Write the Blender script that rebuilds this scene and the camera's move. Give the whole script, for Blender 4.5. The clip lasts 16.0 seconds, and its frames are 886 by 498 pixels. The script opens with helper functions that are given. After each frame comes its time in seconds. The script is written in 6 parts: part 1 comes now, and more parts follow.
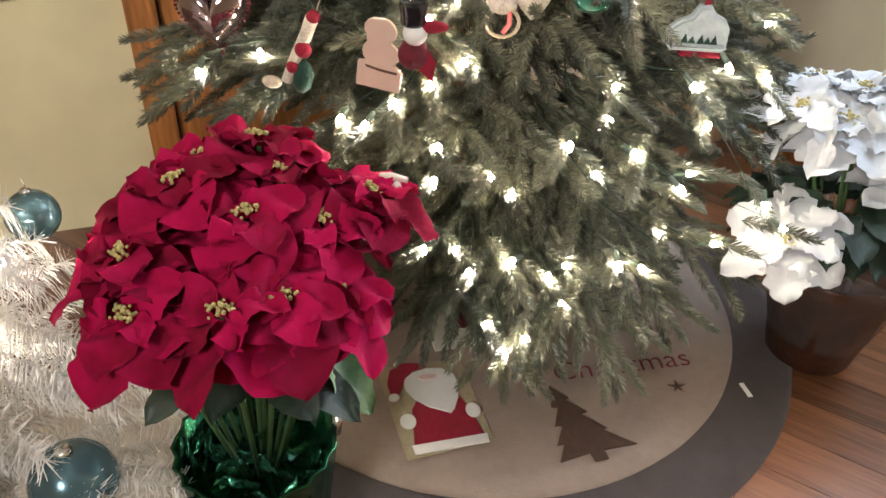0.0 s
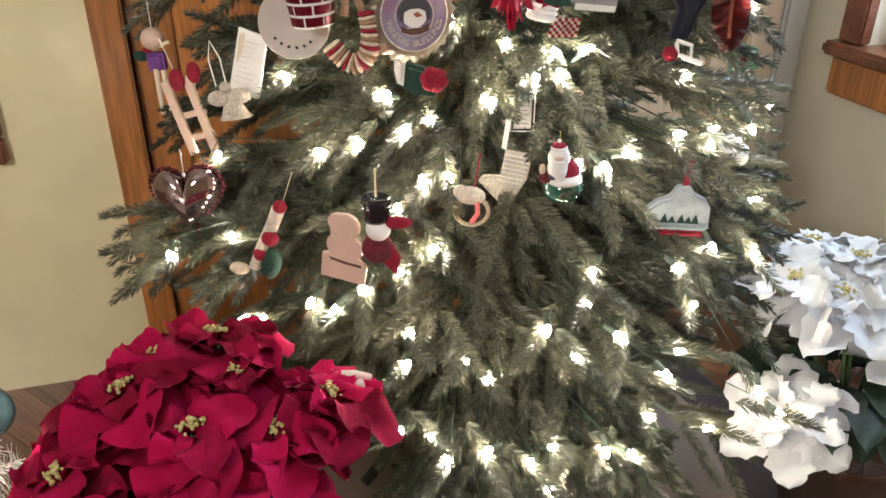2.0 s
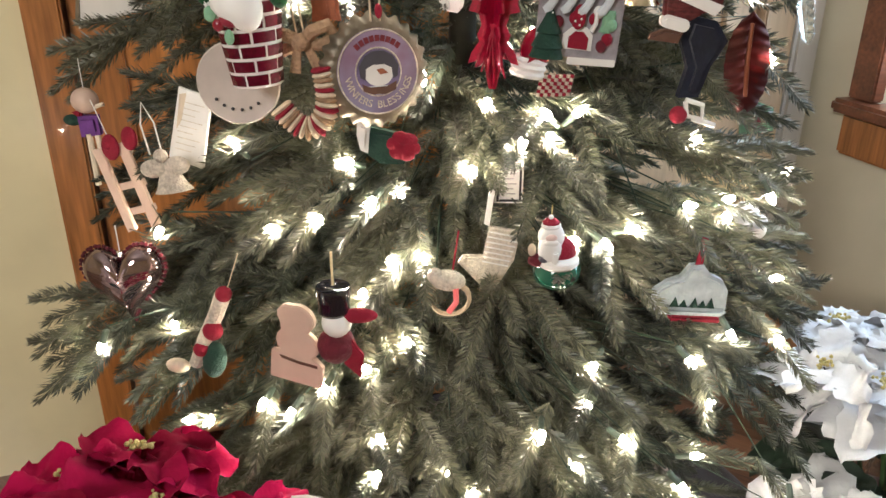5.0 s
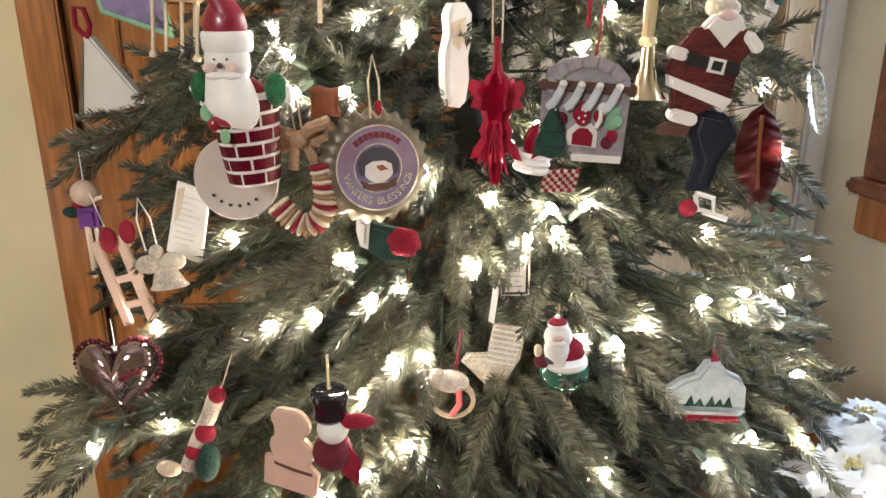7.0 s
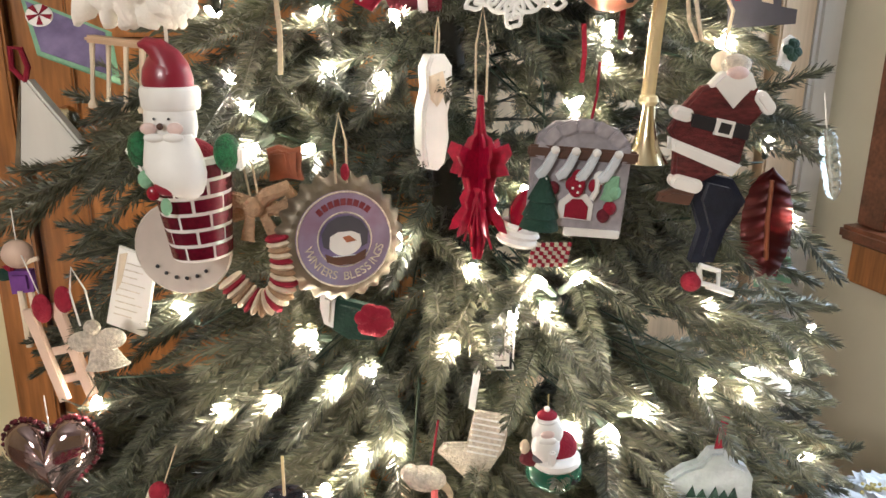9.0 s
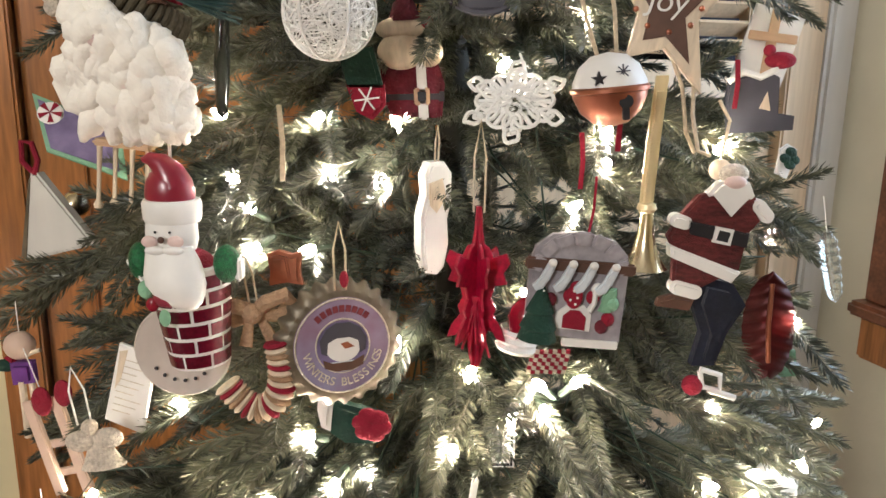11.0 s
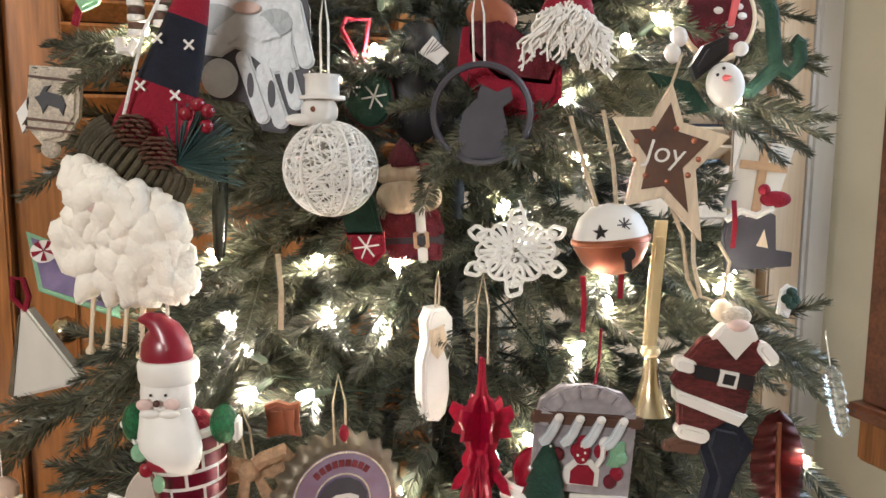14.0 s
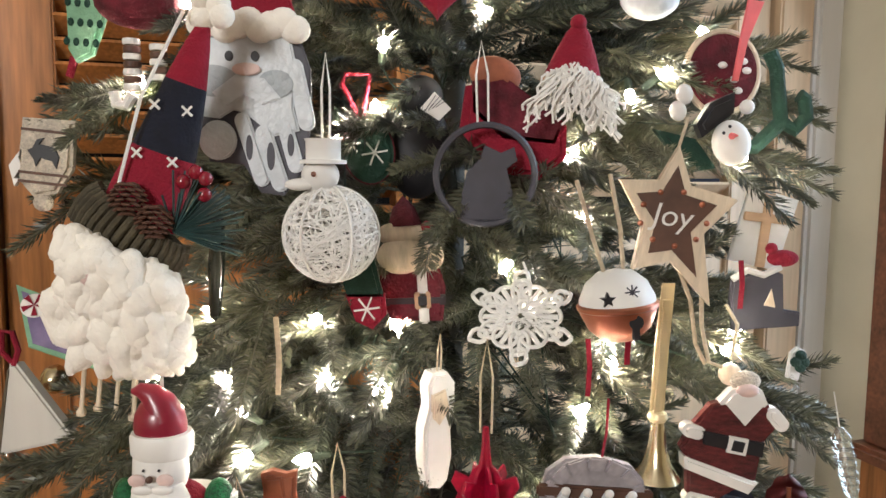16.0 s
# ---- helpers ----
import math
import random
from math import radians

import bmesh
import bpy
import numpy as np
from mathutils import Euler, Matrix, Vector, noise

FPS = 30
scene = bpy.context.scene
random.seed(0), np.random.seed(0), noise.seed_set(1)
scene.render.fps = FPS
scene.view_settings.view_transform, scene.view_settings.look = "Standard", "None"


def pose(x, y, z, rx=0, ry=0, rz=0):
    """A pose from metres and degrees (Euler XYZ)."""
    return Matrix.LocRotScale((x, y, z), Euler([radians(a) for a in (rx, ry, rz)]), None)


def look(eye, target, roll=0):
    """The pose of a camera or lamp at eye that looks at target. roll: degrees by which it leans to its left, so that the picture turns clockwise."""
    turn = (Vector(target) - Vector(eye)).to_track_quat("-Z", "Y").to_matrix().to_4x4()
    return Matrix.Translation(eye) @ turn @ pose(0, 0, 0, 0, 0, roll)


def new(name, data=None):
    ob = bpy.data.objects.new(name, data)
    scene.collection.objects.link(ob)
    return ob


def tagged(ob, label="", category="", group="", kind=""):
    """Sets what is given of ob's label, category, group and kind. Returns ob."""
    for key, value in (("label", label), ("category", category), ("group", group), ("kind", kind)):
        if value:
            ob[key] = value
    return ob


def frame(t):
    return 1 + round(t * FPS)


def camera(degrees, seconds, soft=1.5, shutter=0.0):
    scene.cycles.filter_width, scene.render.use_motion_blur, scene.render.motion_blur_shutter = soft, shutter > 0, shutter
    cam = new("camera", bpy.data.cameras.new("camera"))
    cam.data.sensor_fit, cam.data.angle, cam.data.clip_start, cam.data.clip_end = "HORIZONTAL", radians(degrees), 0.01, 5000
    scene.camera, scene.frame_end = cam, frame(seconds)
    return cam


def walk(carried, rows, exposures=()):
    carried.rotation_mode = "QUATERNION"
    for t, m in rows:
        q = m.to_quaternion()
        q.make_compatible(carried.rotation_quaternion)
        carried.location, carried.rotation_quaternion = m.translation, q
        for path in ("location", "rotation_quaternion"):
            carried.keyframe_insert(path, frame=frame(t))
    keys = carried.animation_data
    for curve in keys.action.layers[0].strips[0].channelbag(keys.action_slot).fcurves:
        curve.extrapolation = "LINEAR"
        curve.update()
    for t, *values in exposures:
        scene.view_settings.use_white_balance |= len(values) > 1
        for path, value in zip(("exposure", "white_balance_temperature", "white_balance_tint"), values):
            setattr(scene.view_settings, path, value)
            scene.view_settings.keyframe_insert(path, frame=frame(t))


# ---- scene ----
cam = camera(59.5, 16.0, 1.5)
PATH = [
    (0, (0.068, 0.384, 0.957), (0.151, 2.02, -0.191), 1.9),
    (0.5, (0.092, 0.413, 0.974), (0.131, 2.092, -0.113), 1.7),
    (1, (0.113, 0.442, 0.987), (0.106, 2.147, -0.06), 1.5),
    (1.5, (0.127, 0.466, 1.006), (0.147, 2.223, 0.051), 1.4),
    (2, (0.137, 0.471, 1.03), (0.151, 2.243, 0.103), 0.4),
    (2.5, (0.143, 0.476, 1.043), (0.165, 2.287, 0.194), 0.1),
    (3, (0.152, 0.519, 1.019), (0.148, 2.301, 0.113), -0.3),
    (3.5, (0.159, 0.568, 1.002), (0.158, 2.352, 0.098), -0.0),
    (4, (0.161, 0.595, 0.995), (0.17, 2.405, 0.146), 0.1),
    (4.5, (0.161, 0.605, 0.996), (0.189, 2.428, 0.174), 0.3),
    (6.8, (0.168, 0.632, 1.019), (0.158, 2.525, 0.373), -0.4),
    (7, (0.173, 0.644, 1.017), (0.16, 2.541, 0.384), -0.3),
    (7.5, (0.176, 0.668, 1.019), (0.184, 2.569, 0.398), -0.2),
    (8, (0.174, 0.698, 1.021), (0.194, 2.591, 0.376), -0.2),
    (8.5, (0.174, 0.719, 1.03), (0.209, 2.611, 0.382), -0.4),
    (9, (0.176, 0.735, 1.036), (0.216, 2.649, 0.459), 0.6),
    (9.2, (0.176, 0.742, 1.041), (0.233, 2.658, 0.47), 0.5),
    (11.3, (0.185, 0.746, 1.088), (0.194, 2.704, 0.681), 0.9),
    (11.5, (0.18, 0.747, 1.094), (0.191, 2.712, 0.723), 1.0),
    (12, (0.177, 0.752, 1.109), (0.208, 2.727, 0.794), 1.0),
    (12.5, (0.181, 0.749, 1.116), (0.225, 2.729, 0.84), 0.5),
    (13, (0.183, 0.746, 1.125), (0.21, 2.73, 0.872), 0.5),
    (13.5, (0.184, 0.752, 1.13), (0.216, 2.734, 0.868), 0.5),
    (14, (0.173, 0.763, 1.133), (0.219, 2.746, 0.871), 0.3),
    (14.5, (0.175, 0.773, 1.136), (0.229, 2.751, 0.845), -0.0),
    (15, (0.175, 0.779, 1.139), (0.233, 2.761, 0.883), 0.5),
    (15.5, (0.177, 0.782, 1.149), (0.244, 2.765, 0.897), 0.4),
    (16, (0.166, 0.781, 1.164), (0.23, 2.769, 0.952), 0.5),
]
walk(cam, [(t, look(eye, target, roll)) for t, eye, target, roll in PATH], [(0.0, 0.18), (1.0, 0.15), (2.5, 0.0), (16.0, 0.0)])

# ---- light ----
world = bpy.data.worlds.new("room_dark")
world.use_nodes = True
world.node_tree.nodes["Background"].inputs[0].default_value = (0.6, 0.7, 1.0, 1)
world.node_tree.nodes["Background"].inputs[1].default_value = 0.05
scene.world = world


def area_lamp(name, m, w, h, watts, colour):
    d = bpy.data.lights.new(name, "AREA")
    d.shape, d.size, d.size_y, d.energy, d.color = "RECTANGLE", w, h, watts, colour
    o = new(name, d)
    o.matrix_world = m
    return o


area_lamp("room_lamp", look((-0.80, -0.95, 1.75), (-0.15, 1.6, 0.95)), 0.5, 0.5, 37, (1.0, 0.97, 0.94))

# ---- materials ----
def mat(name, colour, rough=0.6, metal=0.0, var=0.15, scale=40.0, bump=0.0, bump_scale=None, colour2=None,
        sheen=0.0, coat=0.0, spread=0.0, stretch=(1, 1, 1), emit=None, strength=0.0, trans=0.0, coords="Object", detail=4.0, alpha=1.0, island=0.0, spec=0.5):
    """A principled surface whose colour wanders at two scales, with fine relief."""
    m = bpy.data.materials.new(name)
    m.use_nodes = True
    nt = m.node_tree
    n, l = nt.nodes, nt.links
    b = n["Principled BSDF"]
    b.inputs["Roughness"].default_value = rough
    b.inputs["Metallic"].default_value = metal
    b.inputs["Sheen Weight"].default_value = sheen
    b.inputs["Coat Weight"].default_value = coat
    b.inputs["Transmission Weight"].default_value = trans
    b.inputs["Alpha"].default_value = alpha
    b.inputs["Specular IOR Level"].default_value = spec
    tc = n.new("ShaderNodeTexCoord")
    mp = n.new("ShaderNodeMapping")
    mp.inputs["Scale"].default_value = stretch
    l.new(tc.outputs[coords], mp.inputs[0])
    n1 = n.new("ShaderNodeTexNoise")
    n1.inputs["Scale"].default_value, n1.inputs["Detail"].default_value = scale, detail
    l.new(mp.outputs[0], n1.inputs["Vector"])
    n2 = n.new("ShaderNodeTexNoise")
    n2.inputs["Scale"].default_value = scale * 0.17
    l.new(mp.outputs[0], n2.inputs["Vector"])
    c2 = colour2 or tuple(c * (1 - 2 * var) for c in colour)
    c3 = tuple(min(1, c * (1 + var)) for c in colour)
    add = n.new("ShaderNodeMath")
    add.operation = "MULTIPLY_ADD"
    l.new(n1.outputs[0], add.inputs[0])
    add.inputs[1].default_value = 0.5
    half = n.new("ShaderNodeMath")
    half.operation = "MULTIPLY"
    l.new(n2.outputs[0], half.inputs[0])
    half.inputs[1].default_value = 0.5
    l.new(half.outputs[0], add.inputs[2])
    src = add.outputs[0]
    if spread:
        oi = n.new("ShaderNodeObjectInfo")
        sp = n.new("ShaderNodeMath")
        sp.operation = "MULTIPLY_ADD"
        sp.inputs[1].default_value = spread
        l.new(oi.outputs["Random"], sp.inputs[0])
        l.new(src, sp.inputs[2])
        sb = n.new("ShaderNodeMath")
        sb.operation = "SUBTRACT"
        l.new(sp.outputs[0], sb.inputs[0])
        sb.inputs[1].default_value = spread / 2
        src = sb.outputs[0]
    if island:
        ge = n.new("ShaderNodeNewGeometry")
        ig = n.new("ShaderNodeMath")
        ig.operation = "MULTIPLY_ADD"
        ig.inputs[1].default_value = island
        l.new(ge.outputs["Random Per Island"], ig.inputs[0])
        l.new(src, ig.inputs[2])
        ib = n.new("ShaderNodeMath")
        ib.operation = "SUBTRACT"
        l.new(ig.outputs[0], ib.inputs[0])
        ib.inputs[1].default_value = island / 2
        src = ib.outputs[0]
    ramp = n.new("ShaderNodeValToRGB")
    ramp.color_ramp.elements[0].position, ramp.color_ramp.elements[1].position = 0.3, 0.7
    ramp.color_ramp.elements[0].color, ramp.color_ramp.elements[1].color = (*c2, 1), (*c3, 1)
    l.new(src, ramp.inputs[0])
    l.new(ramp.outputs[0], b.inputs["Base Color"])
    if emit:
        b.inputs["Emission Color"].default_value = (*emit, 1)
        b.inputs["Emission Strength"].default_value = strength
    if bump:
        bp = n.new("ShaderNodeBump")
        bp.inputs["Strength"].default_value, bp.inputs["Distance"].default_value = bump, 0.003
        n3 = n.new("ShaderNodeTexNoise")
        n3.inputs["Scale"].default_value = bump_scale or scale * 2
        l.new(mp.outputs[0], n3.inputs["Vector"])
        l.new(n3.outputs[0], bp.inputs["Height"])
        l.new(bp.outputs[0], b.inputs["Normal"])
    return m


M = {
    "wall": mat("satin_yellow_paint", (0.82, 0.72, 0.45), 0.17, var=0.06, scale=9, bump=0.12, bump_scale=14),
    "wall_side": mat("cream_paint", (0.76, 0.70, 0.54), 0.45, var=0.05, scale=9, bump=0.15, bump_scale=60),
    "ceiling": mat("white_ceiling", (0.75, 0.73, 0.68), 0.8, var=0.03, scale=20),
    "casing": mat("orange_stained_casing", (0.51, 0.195, 0.055), 0.28, var=0.3, scale=22, stretch=(6, 6, 0.5), coat=0.3),
    "casing_dark": mat("dark_stained_casing", (0.22, 0.075, 0.035), 0.35, var=0.3, scale=22, stretch=(0.6, 6, 6), coat=0.3),
    "tan": mat("pale_tan_wood", (0.62, 0.45, 0.29), 0.35, var=0.12, scale=18, stretch=(6, 6, 0.4)),
    "offwhite": mat("off_white_gloss_trim", (0.66, 0.63, 0.58), 0.25, var=0.04, scale=15, stretch=(4, 4, 0.4)),
    "plank": mat("worn_oak_plank", (0.20, 0.082, 0.037), 0.33, var=0.35, scale=30, stretch=(0.4, 7, 1), spread=0.35, bump=0.1, coat=0.15),
    # near-black: joints between floor strips, and painted shade inside the closet
    "gap": mat("dark_joint_and_shade", (0.012, 0.010, 0.009), 0.9),
    "skirt": mat("beige_felt", (0.29, 0.215, 0.172), 0.95, var=0.08, scale=60, sheen=0.2, bump=0.4, bump_scale=400),
    "skirt_rim": mat("dark_taupe_felt", (0.055, 0.040, 0.037), 0.95, var=0.15, scale=40, sheen=0.2, bump=0.4, bump_scale=400),
    "needle": mat("fir_needle", (0.120, 0.118, 0.078), 0.36, var=0.3, scale=30, spread=0.4, island=0.35, colour2=(0.034, 0.041, 0.030)),
    "stem": mat("brown_branch_wire", (0.10, 0.065, 0.035), 0.8, var=0.3, scale=60),
    "trunk": mat("dark_trunk_pole", (0.03, 0.028, 0.02), 0.6, var=0.3, scale=50),
    "bract": mat("red_velvet_bract", (0.30, 0.002, 0.042), 0.95, var=0.2, scale=45, spread=0.45, colour2=(0.16, 0.0015, 0.018), spec=0.15, bump=0.3, bump_scale=120),
    "wbract": mat("white_silk_bract", (0.50, 0.51, 0.53), 0.8, var=0.05, scale=45, sheen=0.1, bump=0.25, bump_scale=120),
    "leaf": mat("dark_green_silk_leaf", (0.018, 0.035, 0.02), 0.55, var=0.3, scale=40, bump=0.3, bump_scale=150),
    "leaf_light": mat("green_silk_leaf", (0.07, 0.14, 0.05), 0.5, var=0.3, scale=40, bump=0.3, bump_scale=150),
    "berry": mat("yellow_green_cyathia", (0.50, 0.42, 0.16), 0.6, var=0.3, scale=200),
    "foil": mat("green_foil", (0.02, 0.11, 0.05), 0.22, metal=0.85, var=0.3, scale=30, bump=0.3, bump_scale=60),
    "shred": mat("green_foil_shred", (0.035, 0.15, 0.085), 0.2, metal=0.8, var=0.4, scale=60, spread=0.4),
    "brown_foil": mat("brown_foil", (0.10, 0.042, 0.024), 0.3, metal=0.4, var=0.3, scale=20, bump=0.5, bump_scale=40),
    "cello": mat("clear_cellophane", (0.9, 0.9, 0.9), 0.12, trans=0.9, alpha=0.35, bump=0.8, bump_scale=60),
    "tinsel": mat("white_tinsel", (0.92, 0.89, 0.86), 0.35, var=0.08, scale=90),
    "teal": mat("satin_teal_ball", (0.12, 0.22, 0.26), 0.22, metal=0.6, var=0.1, scale=20),
    "white_cloth": mat("sheer_white_cloth", (0.62, 0.55, 0.48), 0.8, var=0.08, scale=40, bump=0.3, bump_scale=90),
    "silver": mat("silver_cap", (0.7, 0.7, 0.68), 0.25, metal=1.0),
    "bulb": mat("lit_warm_bulb", (0.9, 0.8, 0.6), 0.2, emit=(1.0, 0.89, 0.73), strength=360),
    "socket": mat("pale_green_socket", (0.06, 0.085, 0.06), 0.5),
    "wire": mat("green_wire", (0.015, 0.035, 0.018), 0.5),
}

# ---- building helpers ----
def link(name, mesh, material, parent=None, label="", m=None):
    if material is not None and not mesh.materials:
        mesh.materials.append(M[material] if isinstance(material, str) else material)
    o = new(name, mesh)
    if m is not None:
        o.matrix_basis = m
    if parent is not None:
        o.parent = parent
    if label:
        tagged(o, label)
    return o


def part(name, bm, material, parent=None, label="", m=None, smooth=True):
    me = bpy.data.meshes.new(name)
    bm.to_mesh(me)
    bm.free()
    if smooth:
        me.polygons.foreach_set("use_smooth", [True] * len(me.polygons))
    return link(name, me, material, parent, label, m)


def part_raw(name, v, f, material, parent=None, label="", m=None, smooth=False):
    me = bpy.data.meshes.new(name)
    me.from_pydata(v, [], f)
    if smooth:
        me.polygons.foreach_set("use_smooth", [True] * len(me.polygons))
    return link(name, me, material, parent, label, m)


def thing(name, m, label, category, group="", kind=""):
    o = new(name)
    o.empty_display_size = 0.02
    o.matrix_basis = m
    return tagged(o, label, category, group, kind)


def box_bm(x0, x1, y0, y1, z0, z1, bevel=0.0, bm=None):
    bm = bm or bmesh.new()
    r = bmesh.ops.create_cube(bm, size=1)["verts"]
    for v in r:
        v.co = Vector(((x0 + x1) / 2 + v.co.x * (x1 - x0), (y0 + y1) / 2 + v.co.y * (y1 - y0), (z0 + z1) / 2 + v.co.z * (z1 - z0)))
    if bevel:
        es = {e for v in r for e in v.link_edges}
        bmesh.ops.bevel(bm, geom=list(es), offset=bevel, segments=2, affect="EDGES", clamp_overlap=True)
    return bm


def lathe(profile, seg=24, bm=None, m=None, squash=1.0):
    """Turn a list of (radius, height) round z."""
    bm = bm or bmesh.new()
    rows = []
    for r, z in profile:
        ring = []
        for i in range(seg):
            a = 2 * math.pi * i / seg
            co = Vector((r * math.cos(a), r * math.sin(a) * squash, z))
            ring.append(bm.verts.new(m @ co if m else co))
        rows.append(ring)
    for a, b in zip(rows, rows[1:]):
        for i in range(seg):
            j = (i + 1) % seg
            bm.faces.new((a[i], a[j], b[j], b[i]))
    if profile[0][0] > 1e-5:
        bm.faces.new(list(reversed(rows[0])))
    if profile[-1][0] > 1e-5:
        bm.faces.new(rows[-1])
    return bm


def ball_bm(r, m=None, seg=20, rings=12, bm=None, sx=1, sy=1, sz=1):
    bm = bm or bmesh.new()
    vs = bmesh.ops.create_uvsphere(bm, u_segments=seg, v_segments=rings, radius=r)["verts"]
    for v in vs:
        v.co = Vector((v.co.x * sx, v.co.y * sy, v.co.z * sz))
        if m is not None:
            v.co = m @ v.co
    return bm


def tube(points, r, seg=6, bm=None, taper=None):
    """A round rod along points."""
    bm = bm or bmesh.new()
    pts = [Vector(p) for p in points]
    rows = []
    for i, p in enumerate(pts):
        d = (pts[min(i + 1, len(pts) - 1)] - pts[max(i - 1, 0)]).normalized()
        s = d.orthogonal().normalized() if i == 0 else (side - d * side.dot(d)).normalized()
        side = s
        t = d.cross(s)
        rr = r if taper is None else r + (taper - r) * i / (len(pts) - 1)
        rows.append([bm.verts.new(p + (s * math.cos(2 * math.pi * k / seg) + t * math.sin(2 * math.pi * k / seg)) * rr) for k in range(seg)])
    for a, b in zip(rows, rows[1:]):
        for k in range(seg):
            bm.faces.new((a[k], a[(k + 1) % seg], b[(k + 1) % seg], b[k]))
    bm.faces.new(list(reversed(rows[0])))
    bm.faces.new(rows[-1])
    return bm


def plate(outline, thick, bevel=0.0, bm=None, m=None):
    """A flat plate in the xz plane, facing -y, cut to an outline."""
    bm = bm or bmesh.new()
    front = [bm.verts.new((x, -thick / 2, z)) for x, z in outline]
    back = [bm.verts.new((x, thick / 2, z)) for x, z in outline]
    new_v = front + back
    n = len(outline)
    f1 = bm.faces.new(front)
    f2 = bm.faces.new(list(reversed(back)))
    for i in range(n):
        j = (i + 1) % n
        bm.faces.new((front[j], front[i], back[i], back[j]))
    bmesh.ops.recalc_face_normals(bm, faces=bm.faces)
    if bevel:
        bmesh.ops.bevel(bm, geom=[e for e in f1.edges], offset=bevel, segments=2, affect="EDGES", clamp_overlap=True)
    if m is not None:
        for v in bm.verts:
            v.co = m @ v.co
    return bm


def blob(n, f):
    """An outline of n points from a radius function of the angle."""
    return [(f(2 * math.pi * i / n) * math.cos(2 * math.pi * i / n), f(2 * math.pi * i / n) * math.sin(2 * math.pi * i / n)) for i in range(n)]


K = 0.001   # small things are drawn in millimetres


def mm(p):
    return Vector(p) * K


def pl(outline, thick, bevel=0.0, y=0.0):
    bm = plate([(x * K, z * K) for x, z in outline], thick * K, bevel * K)
    for v in bm.verts:
        v.co.y += y * K
    return bm


def bx(x0, x1, y0, y1, z0, z1, bevel=1.0):
    return box_bm(x0 * K, x1 * K, y0 * K, y1 * K, z0 * K, z1 * K, bevel * K)


def bl(r, x=0, y=0, z=0, sx=1, sy=1, sz=1, seg=18, rings=12):
    return ball_bm(r * K, Matrix.Translation(mm((x, y, z))), seg, rings, None, sx, sy, sz)


def tb(points, r, seg=6, taper=None):
    return tube([mm(p) for p in points], r * K, seg, None, None if taper is None else taper * K)


def la(profile, x=0, y=0, z=0, seg=24, rot=None, squash=1.0):
    m = Matrix.Translation(mm((x, y, z))) @ (rot or Matrix.Identity(4))
    return lathe([(r * K, h * K) for r, h in profile], seg, None, m, squash)


def many(*bms):
    """Shapes that make up one moulded piece."""
    out = bmesh.new()
    for b in bms:
        tmp = bpy.data.meshes.new("tmp")
        b.to_mesh(tmp)
        b.free()
        out.from_mesh(tmp)
        bpy.data.meshes.remove(tmp)
    return out


def ell(rx, rz, cx=0, cz=0, n=28):
    return [(cx + rx * math.cos(2 * math.pi * i / n), cz + rz * math.sin(2 * math.pi * i / n)) for i in range(n)]


# ---- the room ----
ROOM = pose(-0.48, 1.873, 0, 0, 0, 16.4)
WIDTH = 1.52


def structure(name, bm, material, label, category, m=ROOM):
    return tagged(part(name, bm, material, m=m, smooth=False), label, category, kind="structure")


structure("wall_north", box_bm(-2.6, 0.0, 0.0, 0.12, 0, 2.45), "wall", "satin yellow painted wall beside the closet door", "wall")
structure("wall_north_upper", box_bm(0.0, WIDTH, 0.003, 0.12, 2.12, 2.45), "wall", "yellow painted wall above the closet doors", "wall")
w = structure("wall_east", box_bm(WIDTH, WIDTH + 0.12, -0.20, 0.12, 0, 2.45), "wall_side", "cream painted side wall with a window", "wall")
part("wall_below", box_bm(WIDTH, WIDTH + 0.12, -1.15, -0.20, 0, 0.62), "wall_side", w, smooth=False)
part("wall_above", box_bm(WIDTH, WIDTH + 0.12, -1.15, -0.20, 1.95, 2.45), "wall_side", w, smooth=False)
part("wall_beyond", box_bm(WIDTH, WIDTH + 0.12, -4.6, -1.15, 0, 2.45), "wall_side", w, smooth=False)
structure("wall_south", box_bm(-2.6, WIDTH + 0.12, -4.72, -4.6, 0, 2.45), "wall", "yellow painted wall across the room", "wall")
structure("wall_west", box_bm(-2.72, -2.6, -4.72, 0.12, 0, 2.45), "wall", "yellow painted side wall", "wall")
structure("ceiling", box_bm(-2.72, WIDTH + 0.12, -4.72, 0.75, 2.45, 2.55), "ceiling", "white painted ceiling", "ceiling")
floor = structure("floor", box_bm(-2.72, WIDTH + 0.12, -4.72, 0.75, -0.12, -0.012), "gap", "worn orange-brown oak strip floor", "floor")
structure("baseboard", box_bm(WIDTH - 0.014, WIDTH, -4.6, -0.001, 0, 0.11, 0.003), "casing", "brown stained baseboard along the side wall", "baseboard")

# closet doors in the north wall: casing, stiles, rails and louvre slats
# near-black sheet; the closet's inner shade is put into its colour
structure("closet_back", box_bm(-0.02, WIDTH + 0.02, 0.62, 0.66, 0, 2.45), "gap", "closet back, coloured near-black for the shade inside", "wall")
tr = structure("trim", box_bm(0.0, 0.058, -0.018, 0.10, 0, 2.12, 0.004), "casing", "orange-stained wooden door casing", "trim")
part("head_casing", box_bm(0.0, WIDTH - 0.07, -0.018, 0.10, 2.06, 2.12, 0.004), "casing", tr, smooth=False)
part("right_casing", box_bm(1.375, 1.452, -0.016, 0.10, 0, 2.06, 0.004), "tan", tr, "pale tan wooden casing", smooth=False)
